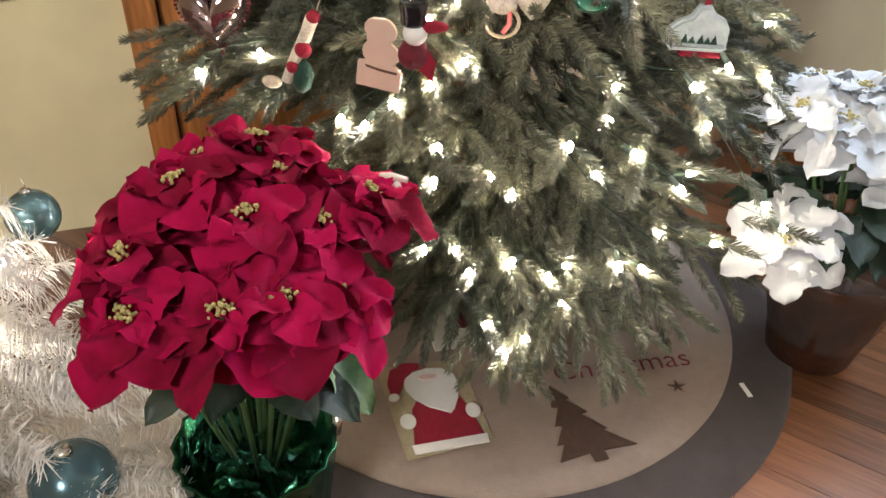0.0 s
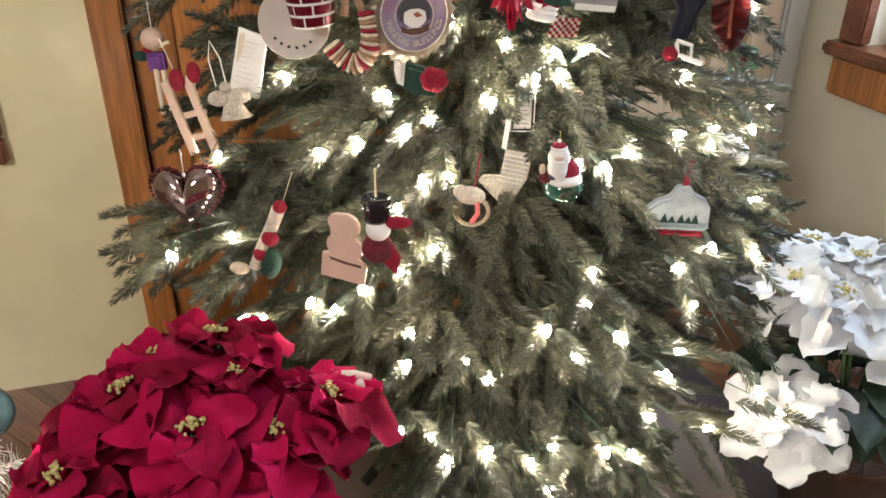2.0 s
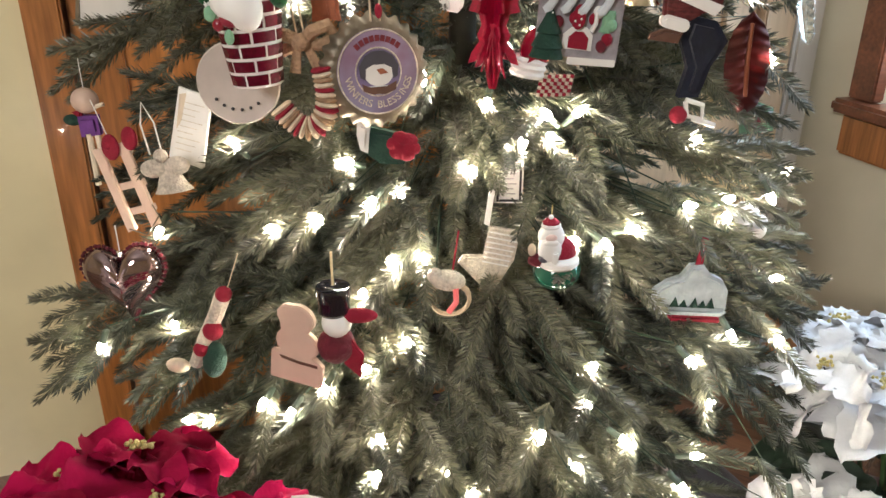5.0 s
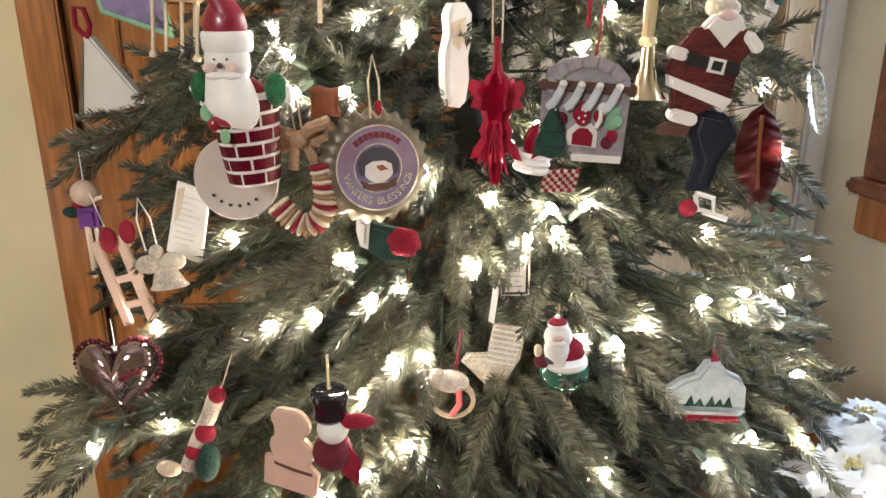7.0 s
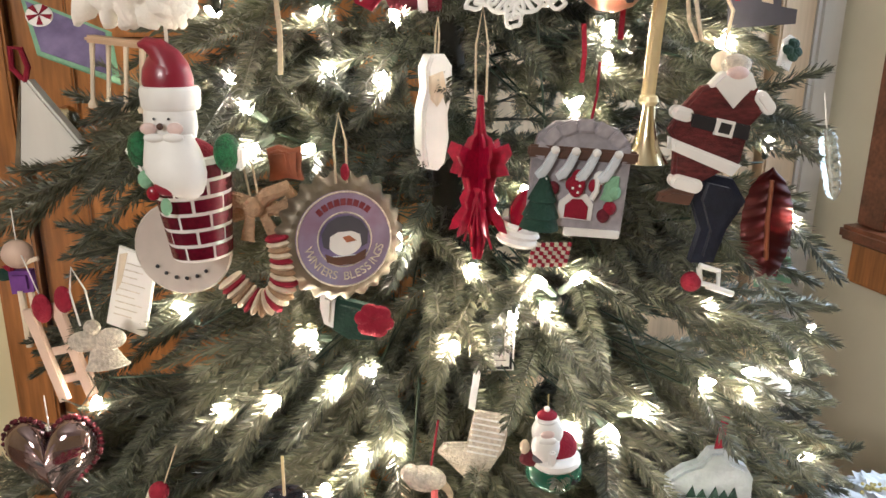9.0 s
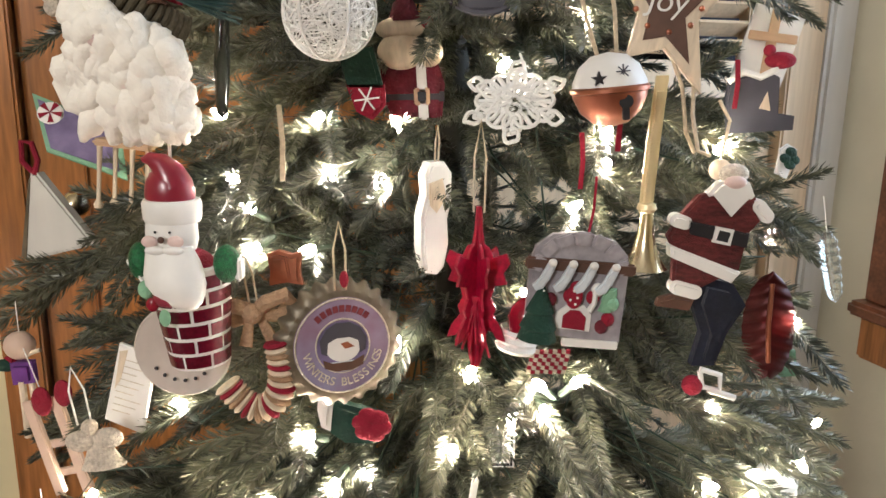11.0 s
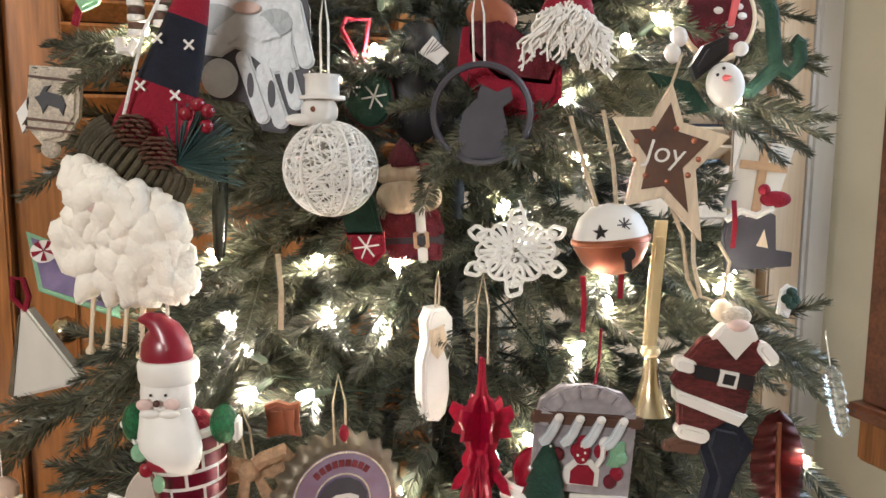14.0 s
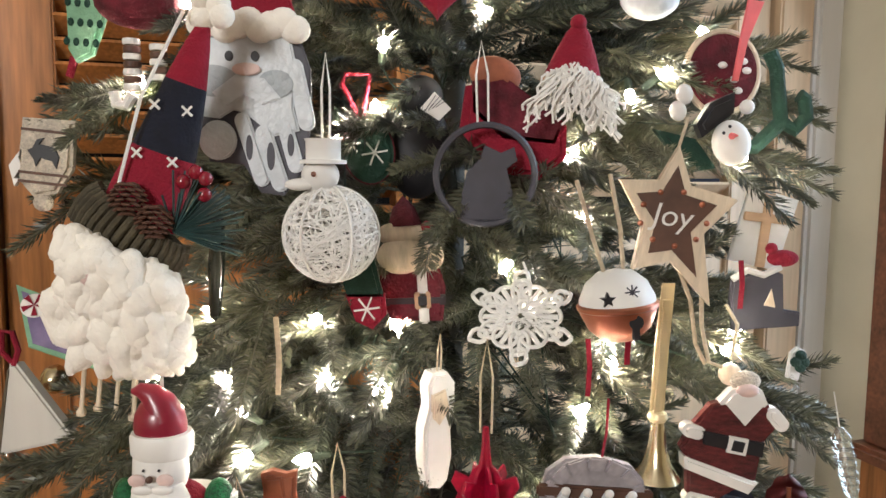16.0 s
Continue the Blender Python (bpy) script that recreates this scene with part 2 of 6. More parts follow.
part("corner_casing", box_bm(1.454, 1.518, -0.024, 0.0, 0, 2.45, 0.008), "offwhite", tr, "off-white glossy corner trim", smooth=False)


def louvre_door(name, x0, x1, material, label, slat_from):
    d = structure(name, box_bm(x0, x0 + 0.075, 0.01, 0.045, 0.01, 2.05, 0.003), material, label, "door")
    part("stile", box_bm(x1 - 0.075, x1, 0.01, 0.045, 0.01, 2.05, 0.003), material, d, smooth=False)
    for z0, z1 in ((0.01, 0.16), (1.0, 1.1), (1.95, 2.05)):
        part("rail", box_bm(x0 + 0.076, x1 - 0.076, 0.012, 0.043, z0, z1, 0.002), material, d, smooth=False)
    part("panel", box_bm(x0 + 0.074, x1 - 0.074, 0.022, 0.034, 0.162, 0.998), material, d, smooth=False)
    bm = box_bm(x0 + 0.074, x1 - 0.074, -0.019, 0.019, -0.003, 0.003)
    me = bpy.data.meshes.new("slat")
    bm.to_mesh(me)
    bm.free()
    z = slat_from
    while z < 1.94:
        link("slat", me, material, d, m=pose(0, 0.028, z, -38))
        z += 0.034
    return d


louvre_door("door_1", 0.062, 0.71, "casing", "orange-stained wooden louvred closet door", 1.125)
louvre_door("door_2", 0.714, 1.372, "tan", "pale tan wooden louvred closet door", 1.125)

# window in the side wall
win = structure("window_1", box_bm(WIDTH - 0.02, WIDTH + 0.01, -0.205, -0.14, 0.66, 2.02, 0.004), "casing_dark", "dark-stained wooden window with a deep sill", "window")
part("casing", box_bm(WIDTH - 0.02, WIDTH + 0.01, -1.21, -1.145, 0.66, 2.02, 0.004), "casing_dark", win, smooth=False)
part("head", box_bm(WIDTH - 0.022, WIDTH + 0.01, -1.23, -0.12, 1.95, 2.03, 0.004), "casing_dark", win, smooth=False)
part("window_sill", box_bm(WIDTH - 0.045, WIDTH + 0.12, -1.235, -0.122, 0.630, 0.658, 0.008), "casing_dark", win, smooth=False)
part("apron", box_bm(WIDTH - 0.022, WIDTH + 0.002, -1.20, -0.138, 0.545, 0.629, 0.006), "casing", win, smooth=False)
for y0, y1, z0, z1 in ((-1.15, -1.10, 0.66, 1.95), (-0.25, -0.20, 0.66, 1.95), (-1.10, -0.25, 1.28, 1.32), (-1.10, -0.25, 0.66, 0.71), (-1.10, -0.25, 1.90, 1.95)):
    part("window_frame", box_bm(WIDTH + 0.05, WIDTH + 0.085, y0, y1, z0, z1, 0.003), "casing_dark", win, smooth=False)
M["pane"] = mat("window_glass", (0.95, 0.97, 0.97), 0.03, trans=1.0, var=0.01)
for z0, z1 in ((0.712, 1.278), (1.322, 1.898)):
    pane = part("pane", box_bm(WIDTH + 0.064, WIDTH + 0.069, -1.098, -0.252, z0, z1), "pane", win, "clear window pane", smooth=False)
    pane.visible_shadow = False
area_lamp("window_daylight", ROOM @ look((WIDTH + 0.10, -0.68, 1.3), (0.4, -0.9, 0.8)), 0.85, 1.2, 26, (0.64, 0.80, 1.0))

# framed picture on the yellow wall
pic = thing("picture_frame", ROOM, "dark brown wooden picture frame on the yellow wall", "picture frame")
for x0, x1, z0, z1 in ((-0.80, -0.18, 0.505, 0.555), (-0.80, -0.18, 1.10, 1.15), (-0.80, -0.75, 0.556, 1.099), (-0.23, -0.18, 0.556, 1.099)):
    part("rail", box_bm(x0, x1, -0.024, -0.001, z0, z1, 0.005), "casing_dark", pic, smooth=False)
part("panel", box_bm(-0.75, -0.23, -0.010, -0.002, 0.555, 1.10), "casing_dark", pic, smooth=False)

# ---- tree skirt ----
CX, CY = 0.206, 1.572


def disc_ring(r0, r1, z, thick, waves, seg=96, rings=10):
    """A thin cloth ring with soft folds."""
    bm = bmesh.new()
    rows = []
    for k in range(rings + 1):
        r = r0 + (r1 - r0) * k / rings
        row = []
        for i in range(seg):
            a = 2 * math.pi * i / seg
            h = waves * (noise.noise(Vector((r * 9 * math.cos(a), r * 9 * math.sin(a), 0.3))) + 0.6)
            row.append(bm.verts.new((r * math.cos(a), r * math.sin(a), z + max(0, h))))
        rows.append(row)
    for a, b in zip(rows, rows[1:]):
        for i in range(seg):
            bm.faces.new((a[i], a[(i + 1) % seg], b[(i + 1) % seg], b[i]))
    low = [bm.verts.new((v.co.x * 1.002, v.co.y * 1.002, 0.001)) for v in rows[-1]]
    for i in range(seg):
        bm.faces.new((rows[-1][i], rows[-1][(i + 1) % seg], low[(i + 1) % seg], low[i]))
    return bm


skirt = thing("tree_skirt", pose(CX, CY, 0), "beige felt tree skirt with a dark rim, lying on the floor", "tree skirt")
part("rim", disc_ring(0.445, 0.578, 0.004, 0.003, 0.004), "skirt_rim", skirt, "dark taupe felt rim")
part("cloth", disc_ring(0.03, 0.474, 0.010, 0.003, 0.004), "skirt", skirt)

# ---- the tree ----
TREE_Z = (0.20, 0.30, 0.42, 0.55, 0.70, 0.85, 1.00, 1.25, 1.60, 2.36)
TREE_R = (0.37, 0.44, 0.515, 0.525, 0.47, 0.425, 0.385, 0.335, 0.21, 0.02)
TX, TY = 0.20, 1.66


def tree_radius(z, a=0.0):
    """The reach of the boughs; the side towards the room is a little flatter."""
    f = max(0.0, -math.sin(a))
    return float(np.interp(z, TREE_Z, TREE_R)) * (1 - 0.24 * f * f)


def add_twig(V, F, rng, p0, p1, needle, density, sag=0.0, stem_r=0.0015, start=0.0):
    """A stem with needles combed out to both sides and over the top, each a thin blade."""
    p0, p1 = np.array(p0), np.array(p1)
    axis = p1 - p0
    ln = np.linalg.norm(axis)
    ax = axis / ln
    s = np.cross(ax, (0.12, 0.07, 0.98))
    s /= np.linalg.norm(s)
    t = np.cross(s, ax)

    def along(q):
        return p0 + axis * q + np.array((0, 0, -sag * q * q))
    k = len(V)
    for q in (0, 0.5, 1):
        c, r = along(q), stem_r * (1 - 0.6 * q)
        V.extend([tuple(c + s * r), tuple(c - s * r * 0.5 + t * r * 0.87), tuple(c - s * r * 0.5 - t * r * 0.87)])
    for a in (0, 3):
        for i in range(3):
            j = (i + 1) % 3
            F.append((k + a + i, k + a + j, k + a + 3 + j, k + a + 3 + i))
    n = int(ln * density)
    for i in range(n):
        q = start + (1 - start) * (i + rng.random()) / n
        if rng.random() < 0.58:
            a = rng.choice((0, math.pi)) + rng.gauss(0, 0.38)
        else:
            a = rng.random() * 2 * math.pi
        out = s * math.cos(a) + t * math.sin(a)
        lean = 0.70 + 0.35 * rng.random() + (1.5 * q ** 14)
        d = out + ax * lean
        d /= np.linalg.norm(d)
        nl = needle * (0.80 + 0.34 * rng.random()) * (1 - 0.38 * q ** 7)
        b = along(q)
        w = np.cross(d, ax)
        w = w / (np.linalg.norm(w) + 1e-9)
        w = (w * math.cos(a * 0.5) + np.cross(w, d) * math.sin(a * 0.5 + rng.uniform(-0.6, 0.6))) * 0.00094
        m = b + d * nl * 0.55 + ax * nl * 0.02
        e = b + d * nl + ax * nl * 0.15
        k = len(V)
        V.extend([tuple(b), tuple(m + w), tuple(e), tuple(m - w)])
        F.append((k, k + 1, k + 2, k + 3))


def needled(V, F):
    me = bpy.data.meshes.new("branch")
    me.from_pydata(V, [], F)
    me.materials.append(M["needle"])
    return me


def branch_mesh(seed, length, fine=1.0):
    """A bough that runs out along x: bare inner stem, then an open fan of needled twigs."""
    rng = random.Random(seed)
    V, F = [], []
    bend = rng.uniform(-0.02, 0.04)
    sway = rng.uniform(-0.03, 0.03)

    def spine(q):
        return (length * q, sway * q * q, bend * math.sin(q * 2.4) - 0.12 * length * q * q)
    n = 7
    for i in range(n):
        add_twig(V, F, rng, spine(i / n), spine((i + 1) / n), 0.0165, (2500 if i > 1 else 380) * fine, stem_r=0.0032 - 0.0003 * i)
    x = 0.30 * length
    while x < length - 0.045:
        q = x / length
        b = spine(q)
        for sd in (-1, 1):
            ln = min(0.15, 0.075 + 0.5 * (length - x)) * rng.uniform(0.82, 1.15)
            ang = radians(rng.uniform(26, 50)) * sd
            lift = rng.uniform(-0.38, 0.12)
            e = (b[0] + ln * math.cos(ang), b[1] + ln * math.sin(ang), b[2] + ln * lift)
            add_twig(V, F, rng, b, e, 0.0165, 2900 * fine, sag=0.018)
            if ln > 0.12 and rng.random() < 0.55:
                h = tuple(np.array(b) * 0.6 + np.array(e) * 0.4)
                e2 = (h[0] + 0.07 * math.cos(ang * 0.2), h[1] + 0.07 * math.sin(ang * 0.2), h[2] + 0.07 * rng.uniform(-0.4, 0.3))
                add_twig(V, F, rng, h, e2, 0.0160, 2900 * fine, sag=0.008)
        if rng.random() < 0.45:
            e = (b[0] + 0.08, b[1] + rng.uniform(-0.02, 0.02), b[2] + rng.choice((-0.055, 0.045)))
            add_twig(V, F, rng, b, e, 0.0165, 2800 * fine, sag=0.008)
        x += rng.uniform(0.055, 0.080)
    return needled(V, F)


def sprig_mesh(seed):
    """A single drooping twig tip along x, of the kind the bulbs are clipped to."""
    rng = random.Random(seed)
    V, F = [], []
    add_twig(V, F, rng, (0, 0, 0), (rng.uniform(0.085, 0.12), rng.uniform(-0.01, 0.01), 0), 0.0165, 2900, sag=0.012)
    return needled(V, F)


tree = thing("christmas_tree", pose(TX, TY, 0), "dense green artificial fir tree with lit branches", "christmas tree")
part("trunk", lathe([(0.018, 0.0), (0.018, 1.4), (0.010, 2.2), (0.004, 2.36)], 12), "trunk", tree)
stand = bmesh.new()
for a in range(4):
    m4 = pose(0, 0, 0, 0, 0, 90 * a + 40)
    tube([m4 @ Vector((0.02, 0, 0.14)), m4 @ Vector((0.14, 0, 0.10)), m4 @ Vector((0.25, 0, 0.022))], 0.010, 8, stand)
part("stand", stand, "trunk", tree, "dark metal folding stand")
LENGTHS = (0.62, 0.52, 0.42, 0.32, 0.22, 0.13)
BOUGHS = {L: [branch_mesh(100 * i + k, L) for k in range(4)] for i, L in enumerate(LENGTHS)}
COARSE = {L: [branch_mesh(900 + 100 * i + k, L, 0.45) for k in range(2)] for i, L in enumerate(LENGTHS)}
rng = random.Random(7)
z, level = 0.25, 0
while z < 2.36:
    r = tree_radius(z)
    count = max(6, int(round(12.4 * (r + 0.34) / 0.85)))
    for k in range(count):
        a = 360 * (k + 0.5 * (level % 2) + rng.uniform(-0.22, 0.22)) / count
        facing = math.sin(radians(a)) < 0.30
        want = tree_radius(z, radians(a)) * rng.uniform(0.84, 1.04)
        want = max(want, 0.08)
        L = min(LENGTHS, key=lambda v: abs(v - want))
        bank = BOUGHS if facing and z < 1.75 else COARSE
        tilt = (-13 + 26 * min(1, max(0, (z - 0.2) / 1.0))) + rng.uniform(-7, 7)
        o = link("branch", rng.choice(bank[L]), None, tree)
        o.matrix_basis = Matrix.Translation((0, 0, z + rng.uniform(-0.02, 0.02))) @ pose(0, 0, 0, 0, 0, a) @ pose(0, 0, 0, rng.uniform(-20, 20), -tilt, 0) @ Matrix.Diagonal((want / L, 1, 1, 1))
    z += 0.072
    level += 1

for a, tilt, L in ((256, -10, 0.42), (272, -12, 0.32), (284, -9, 0.42), (297, -11, 0.42), (312, -7, 0.42), (326, -4, 0.52)):
    o = link("branch", rng.choice(BOUGHS[L]), None, tree)
    o.matrix_basis = Matrix.Translation((0, 0, 0.31)) @ pose(0, 0, 0, 0, 0, a) @ pose(0, 0, 0, rng.uniform(-20, 20), -tilt, 0)

# full boughs that stand out from the crown, each from the trunk to its tip
for x, y, z in (
    (-0.09, 1.39, 1.00), (-0.03, 1.42, 1.04), (-0.18, 1.50, 1.21), (-0.17, 1.50, 0.95), (-0.16, 1.46, 0.91), (-0.18, 1.52, 1.26),
    (-0.21, 1.56, 1.17), (0.53, 1.44, 0.98), (0.52, 1.50, 1.19), (0.52, 1.52, 1.25), (0.24, 1.33, 1.12), (0.18, 1.36, 1.10),
    (-0.26, 1.50, 0.85), (-0.18, 1.47, 0.83), (0.55, 1.45, 0.98), (0.57, 1.47, 0.79), (0.59, 1.45, 0.77), (-0.32, 1.46, 0.54),
    (-0.32, 1.44, 0.49), (0.67, 1.52, 0.55), (0.63, 1.50, 0.52), (0.60, 1.44, 0.66), (0.64, 1.40, 0.47),
):
    run = Vector((x - TX, y - TY, -0.02))
    L = min(LENGTHS, key=lambda v: abs(v - run.length))
    o = link("branch", rng.choice(BOUGHS[L]), None, tree)
    k = run.length / L
    o.matrix_basis = Matrix.Translation((0, 0, z + 0.02 + 0.05 * run.length)) @ run.to_track_quat("X", "Z").to_matrix().to_4x4() @ Matrix.Diagonal((k, min(1.0, k), 1, 1))

# low boughs that droop over the skirt
for x, y, z in ((0.38, 1.17, 0.15), (0.20, 1.16, 0.17), (0.49, 1.23, 0.21), (0.26, 1.19, 0.17), (0.13, 1.20, 0.19), (0.34, 1.20, 0.22), (0.45, 1.25, 0.27)):
    run = Vector((x - TX, y - TY, -0.16))
    L = min(LENGTHS, key=lambda v: abs(v - run.length))
    o = link("branch", rng.choice(BOUGHS[L]), None, tree)
    k = run.length / L
    o.matrix_basis = Matrix.Translation((0, 0, z + 0.16 + 0.07 * run.length)) @ run.to_track_quat("X", "Z").to_matrix().to_4x4() @ Matrix.Diagonal((k, min(0.8, k), 1, 1))

# ---- string lights ----
bulb_me = bpy.data.meshes.new("bulb")
bmx = lathe([(0.0022, 0.0), (0.0037, 0.002), (0.0043, 0.005), (0.0037, 0.010), (0.0018, 0.0145), (0.0, 0.016)], 10)
bmx.to_mesh(bulb_me)
bmx.free()
bulb_me.polygons.foreach_set("use_smooth", [True] * len(bulb_me.polygons))
sock_me = bpy.data.meshes.new("socket")
bmx = lathe([(0.0022, -0.016), (0.0034, -0.014), (0.0036, -0.002), (0.004, 0.0), (0.004, 0.0015)], 8)
bmx.to_mesh(sock_me)
bmx.free()


SPRIGS = [sprig_mesh(70 + i) for i in range(6)]


def light_string(places):
    s = thing("string_lights", Matrix.Identity(4), "warm white string lights wound through the fir branches", "string lights", group="light strings on the tree")
    rng = random.Random(len(places) + int(places[0][2] * 1000))
    pts = []
    side = 1
    for p in places:
        v = Vector(p)
        out = Vector((v.x - TX, v.y - TY, 0)).normalized()
        d = (out * rng.uniform(0.2, 1.0) + Vector((rng.uniform(-0.6, 0.6), 0, rng.uniform(-0.9, 0.8)))).normalized()
        m = Matrix.Translation(v - d * 0.010) @ d.to_track_quat("Z", "Y").to_matrix().to_4x4()
        b = link("bulb", bulb_me, "bulb", s, m=m)
        link("socket", sock_me, "socket", b)
        side = -side
        across = Vector((-out.y, out.x, 0))
        run = (out + across * side * rng.uniform(0.2, 1.1) + Vector((0, 0, rng.uniform(-0.75, 0.1)))).normalized()
        off = run.orthogonal().normalized()
        off = (Matrix.Rotation(rng.uniform(0, 6.28), 3, run) @ off) * 0.006 - out * 0.006
        twig = link("branch", rng.choice(SPRIGS), None, tree)
        twig.matrix_basis = Matrix.Translation(v + off - run * rng.uniform(0.035, 0.06) - tree.location) @ run.to_track_quat("X", "Z").to_matrix().to_4x4()
        if pts:
            last = pts[-1]
            for q in (0.2, 0.5, 0.8):
                pts.append(last.lerp(v, q) - out * 0.15)
        pts.append(v - d * 0.03)
    part("wire", tube(pts, 0.0011, 5), "wire", s)
    return s


light_string([
    (0.087, 1.300, 0.310),
    (0.128, 1.250, 0.348),
    (0.149, 1.250, 0.312),
    (0.172, 1.200, 0.257),
    (0.196, 1.180, 0.227),
    (0.199, 1.220, 0.349),
    (0.230, 1.200, 0.231),
    (0.261, 1.250, 0.302),
    (0.291, 1.250, 0.256),
    (0.300, 1.300, 0.286),
    (0.361, 1.250, 0.318),
    (0.396, 1.250, 0.315),
    (0.416, 1.280, 0.357),
    (0.496, 1.262, 0.352),
    (0.548, 1.262, 0.410),
    (0.586, 1.262, 0.374),
    (0.250, 1.345, 1.062),
    (0.420, 1.392, 1.020),
])
light_string([
    (-0.156, 1.437, 0.660),
    (-0.215, 1.370, 0.547),
    (-0.132, 1.380, 0.575),
    (-0.129, 1.368, 0.452),
    (-0.100, 1.351, 0.461),
    (-0.027, 1.317, 0.507),
    (0.005, 1.304, 0.504),
    (0.044, 1.295, 0.540),
    (0.089, 1.314, 0.646),
    (0.090, 1.291, 0.571),
    (0.098, 1.286, 0.435),
    (0.103, 1.285, 0.488),
    (0.118, 1.318, 0.677),
    (0.132, 1.297, 0.599),
    (0.174, 1.278, 0.446),
    (0.205, 1.278, 0.419),
    (0.275, 1.282, 0.488),
    (0.317, 1.288, 0.447),
    (0.323, 1.288, 0.527),
    (0.325, 1.294, 0.566),
    (0.372, 1.299, 0.470),
    (0.428, 1.259, 0.438),
    (0.440, 1.322, 0.556),
    (0.467, 1.333, 0.424),
    (0.474, 1.336, 0.498),
    (0.492, 1.353, 0.570),
    (0.565, 1.397, 0.543),
    (0.563, 1.421, 0.610),
])
light_string([
    (-0.049, 1.398, 0.781),
    (0.021, 1.406, 0.921),
    (-0.008, 1.356, 0.700),
    (0.071, 1.392, 0.926),
    (0.042, 1.343, 0.711),
    (0.073, 1.352, 0.773),
    (0.097, 1.338, 0.732),
    (0.128, 1.337, 0.744),
    (0.151, 1.364, 0.851),
    (0.151, 1.318, 0.683),
    (0.200, 1.338, 0.768),
    (0.213, 1.356, 0.827),
    (0.248, 1.347, 0.790),
    (0.258, 1.374, 0.896),
    (0.270, 1.358, 0.821),
    (0.278, 1.351, 0.798),
    (0.302, 1.327, 0.698),
    (0.307, 1.362, 0.823),
    (0.339, 1.332, 0.689),
    (0.366, 1.341, 0.705),
    (0.433, 1.370, 0.719),
    (0.436, 1.392, 0.783),
    (0.479, 1.390, 0.700),
    (0.483, 1.397, 0.717),
    (0.499, 1.396, 0.867),
    (0.553, 1.449, 0.696),
    (0.529, 1.527, 0.920),
    (0.604, 1.530, 0.706),
])
light_string([
    (-0.101, 1.497, 1.227),
    (-0.077, 1.480, 0.966),
    (-0.081, 1.475, 1.232),
    (-0.029, 1.454, 1.298),
    (-0.015, 1.450, 1.038),
    (-0.001, 1.430, 0.981),
    (0.015, 1.419, 0.959),
    (0.080, 1.411, 1.036),
    (0.098, 1.433, 1.191),
    (0.092, 1.402, 0.993),
    (0.130, 1.431, 1.214),
    (0.137, 1.438, 1.266),
    (0.134, 1.394, 0.984),
    (0.149, 1.402, 1.034),
    (0.222, 1.443, 1.293),
    (0.236, 1.406, 1.082),
    (0.302, 1.394, 0.968),
    (0.295, 1.429, 1.175),
    (0.305, 1.422, 1.122),
    (0.329, 1.409, 1.001),
    (0.329, 1.413, 1.029),
    (0.347, 1.450, 1.223),
    (0.438, 1.427, 1.175),
    (0.385, 1.473, 1.250),
    (0.463, 1.481, 1.015),
    (0.442, 1.537, 1.293),
])

# ---- poinsettias ----
def bract_mesh(name, length, width, seed, cup=0.25, teeth=0.0):
    """One pointed bract: a creased, cupped and waved blade along x."""
    rng = random.Random(seed)
    nu, nv = 15, 8
    V, F = [], []
    tw, ph = rng.uniform(-0.25, 0.25), rng.uniform(0, 6)
    for i in range(nu):
        u = i / (nu - 1)
        w = width * 0.5 * (math.sin(math.pi * min(1, u ** 0.92 * 0.95 + 0.045)) ** 0.56) * (1.0 if u < 0.95 else 0.25 if u < 1 else 0.02)
        w *= 1 + teeth * (0.42 * (i % 3 == 1) - 0.28 * (i % 3 == 2) + rng.uniform(-0.2, 0.2))
        for j in range(nv + 1):
            s = 2 * j / nv - 1
            z = cup * length * (-(u ** 2) * 0.9 + 0.25 * u) + abs(s) * w * 0.22 + 0.005 * math.sin(9 * u + ph + 2 * s) + 0.05 * w * math.sin(14 * u + 3 * ph) * abs(s) + 0.0012 * math.cos(30 * u - 14 * abs(s)) + tw * w * s * u
            V.append((u * length, s * w, z))
    for i in range(nu - 1):
        for j in range(nv):
            a = i * (nv + 1) + j
            F.append((a, a + nv + 1, a + nv + 2, a + 1))
    me = bpy.data.meshes.new(name)
    me.from_pydata(V, [], F)
    me.polygons.foreach_set("use_smooth", [True] * len(F))
    return me


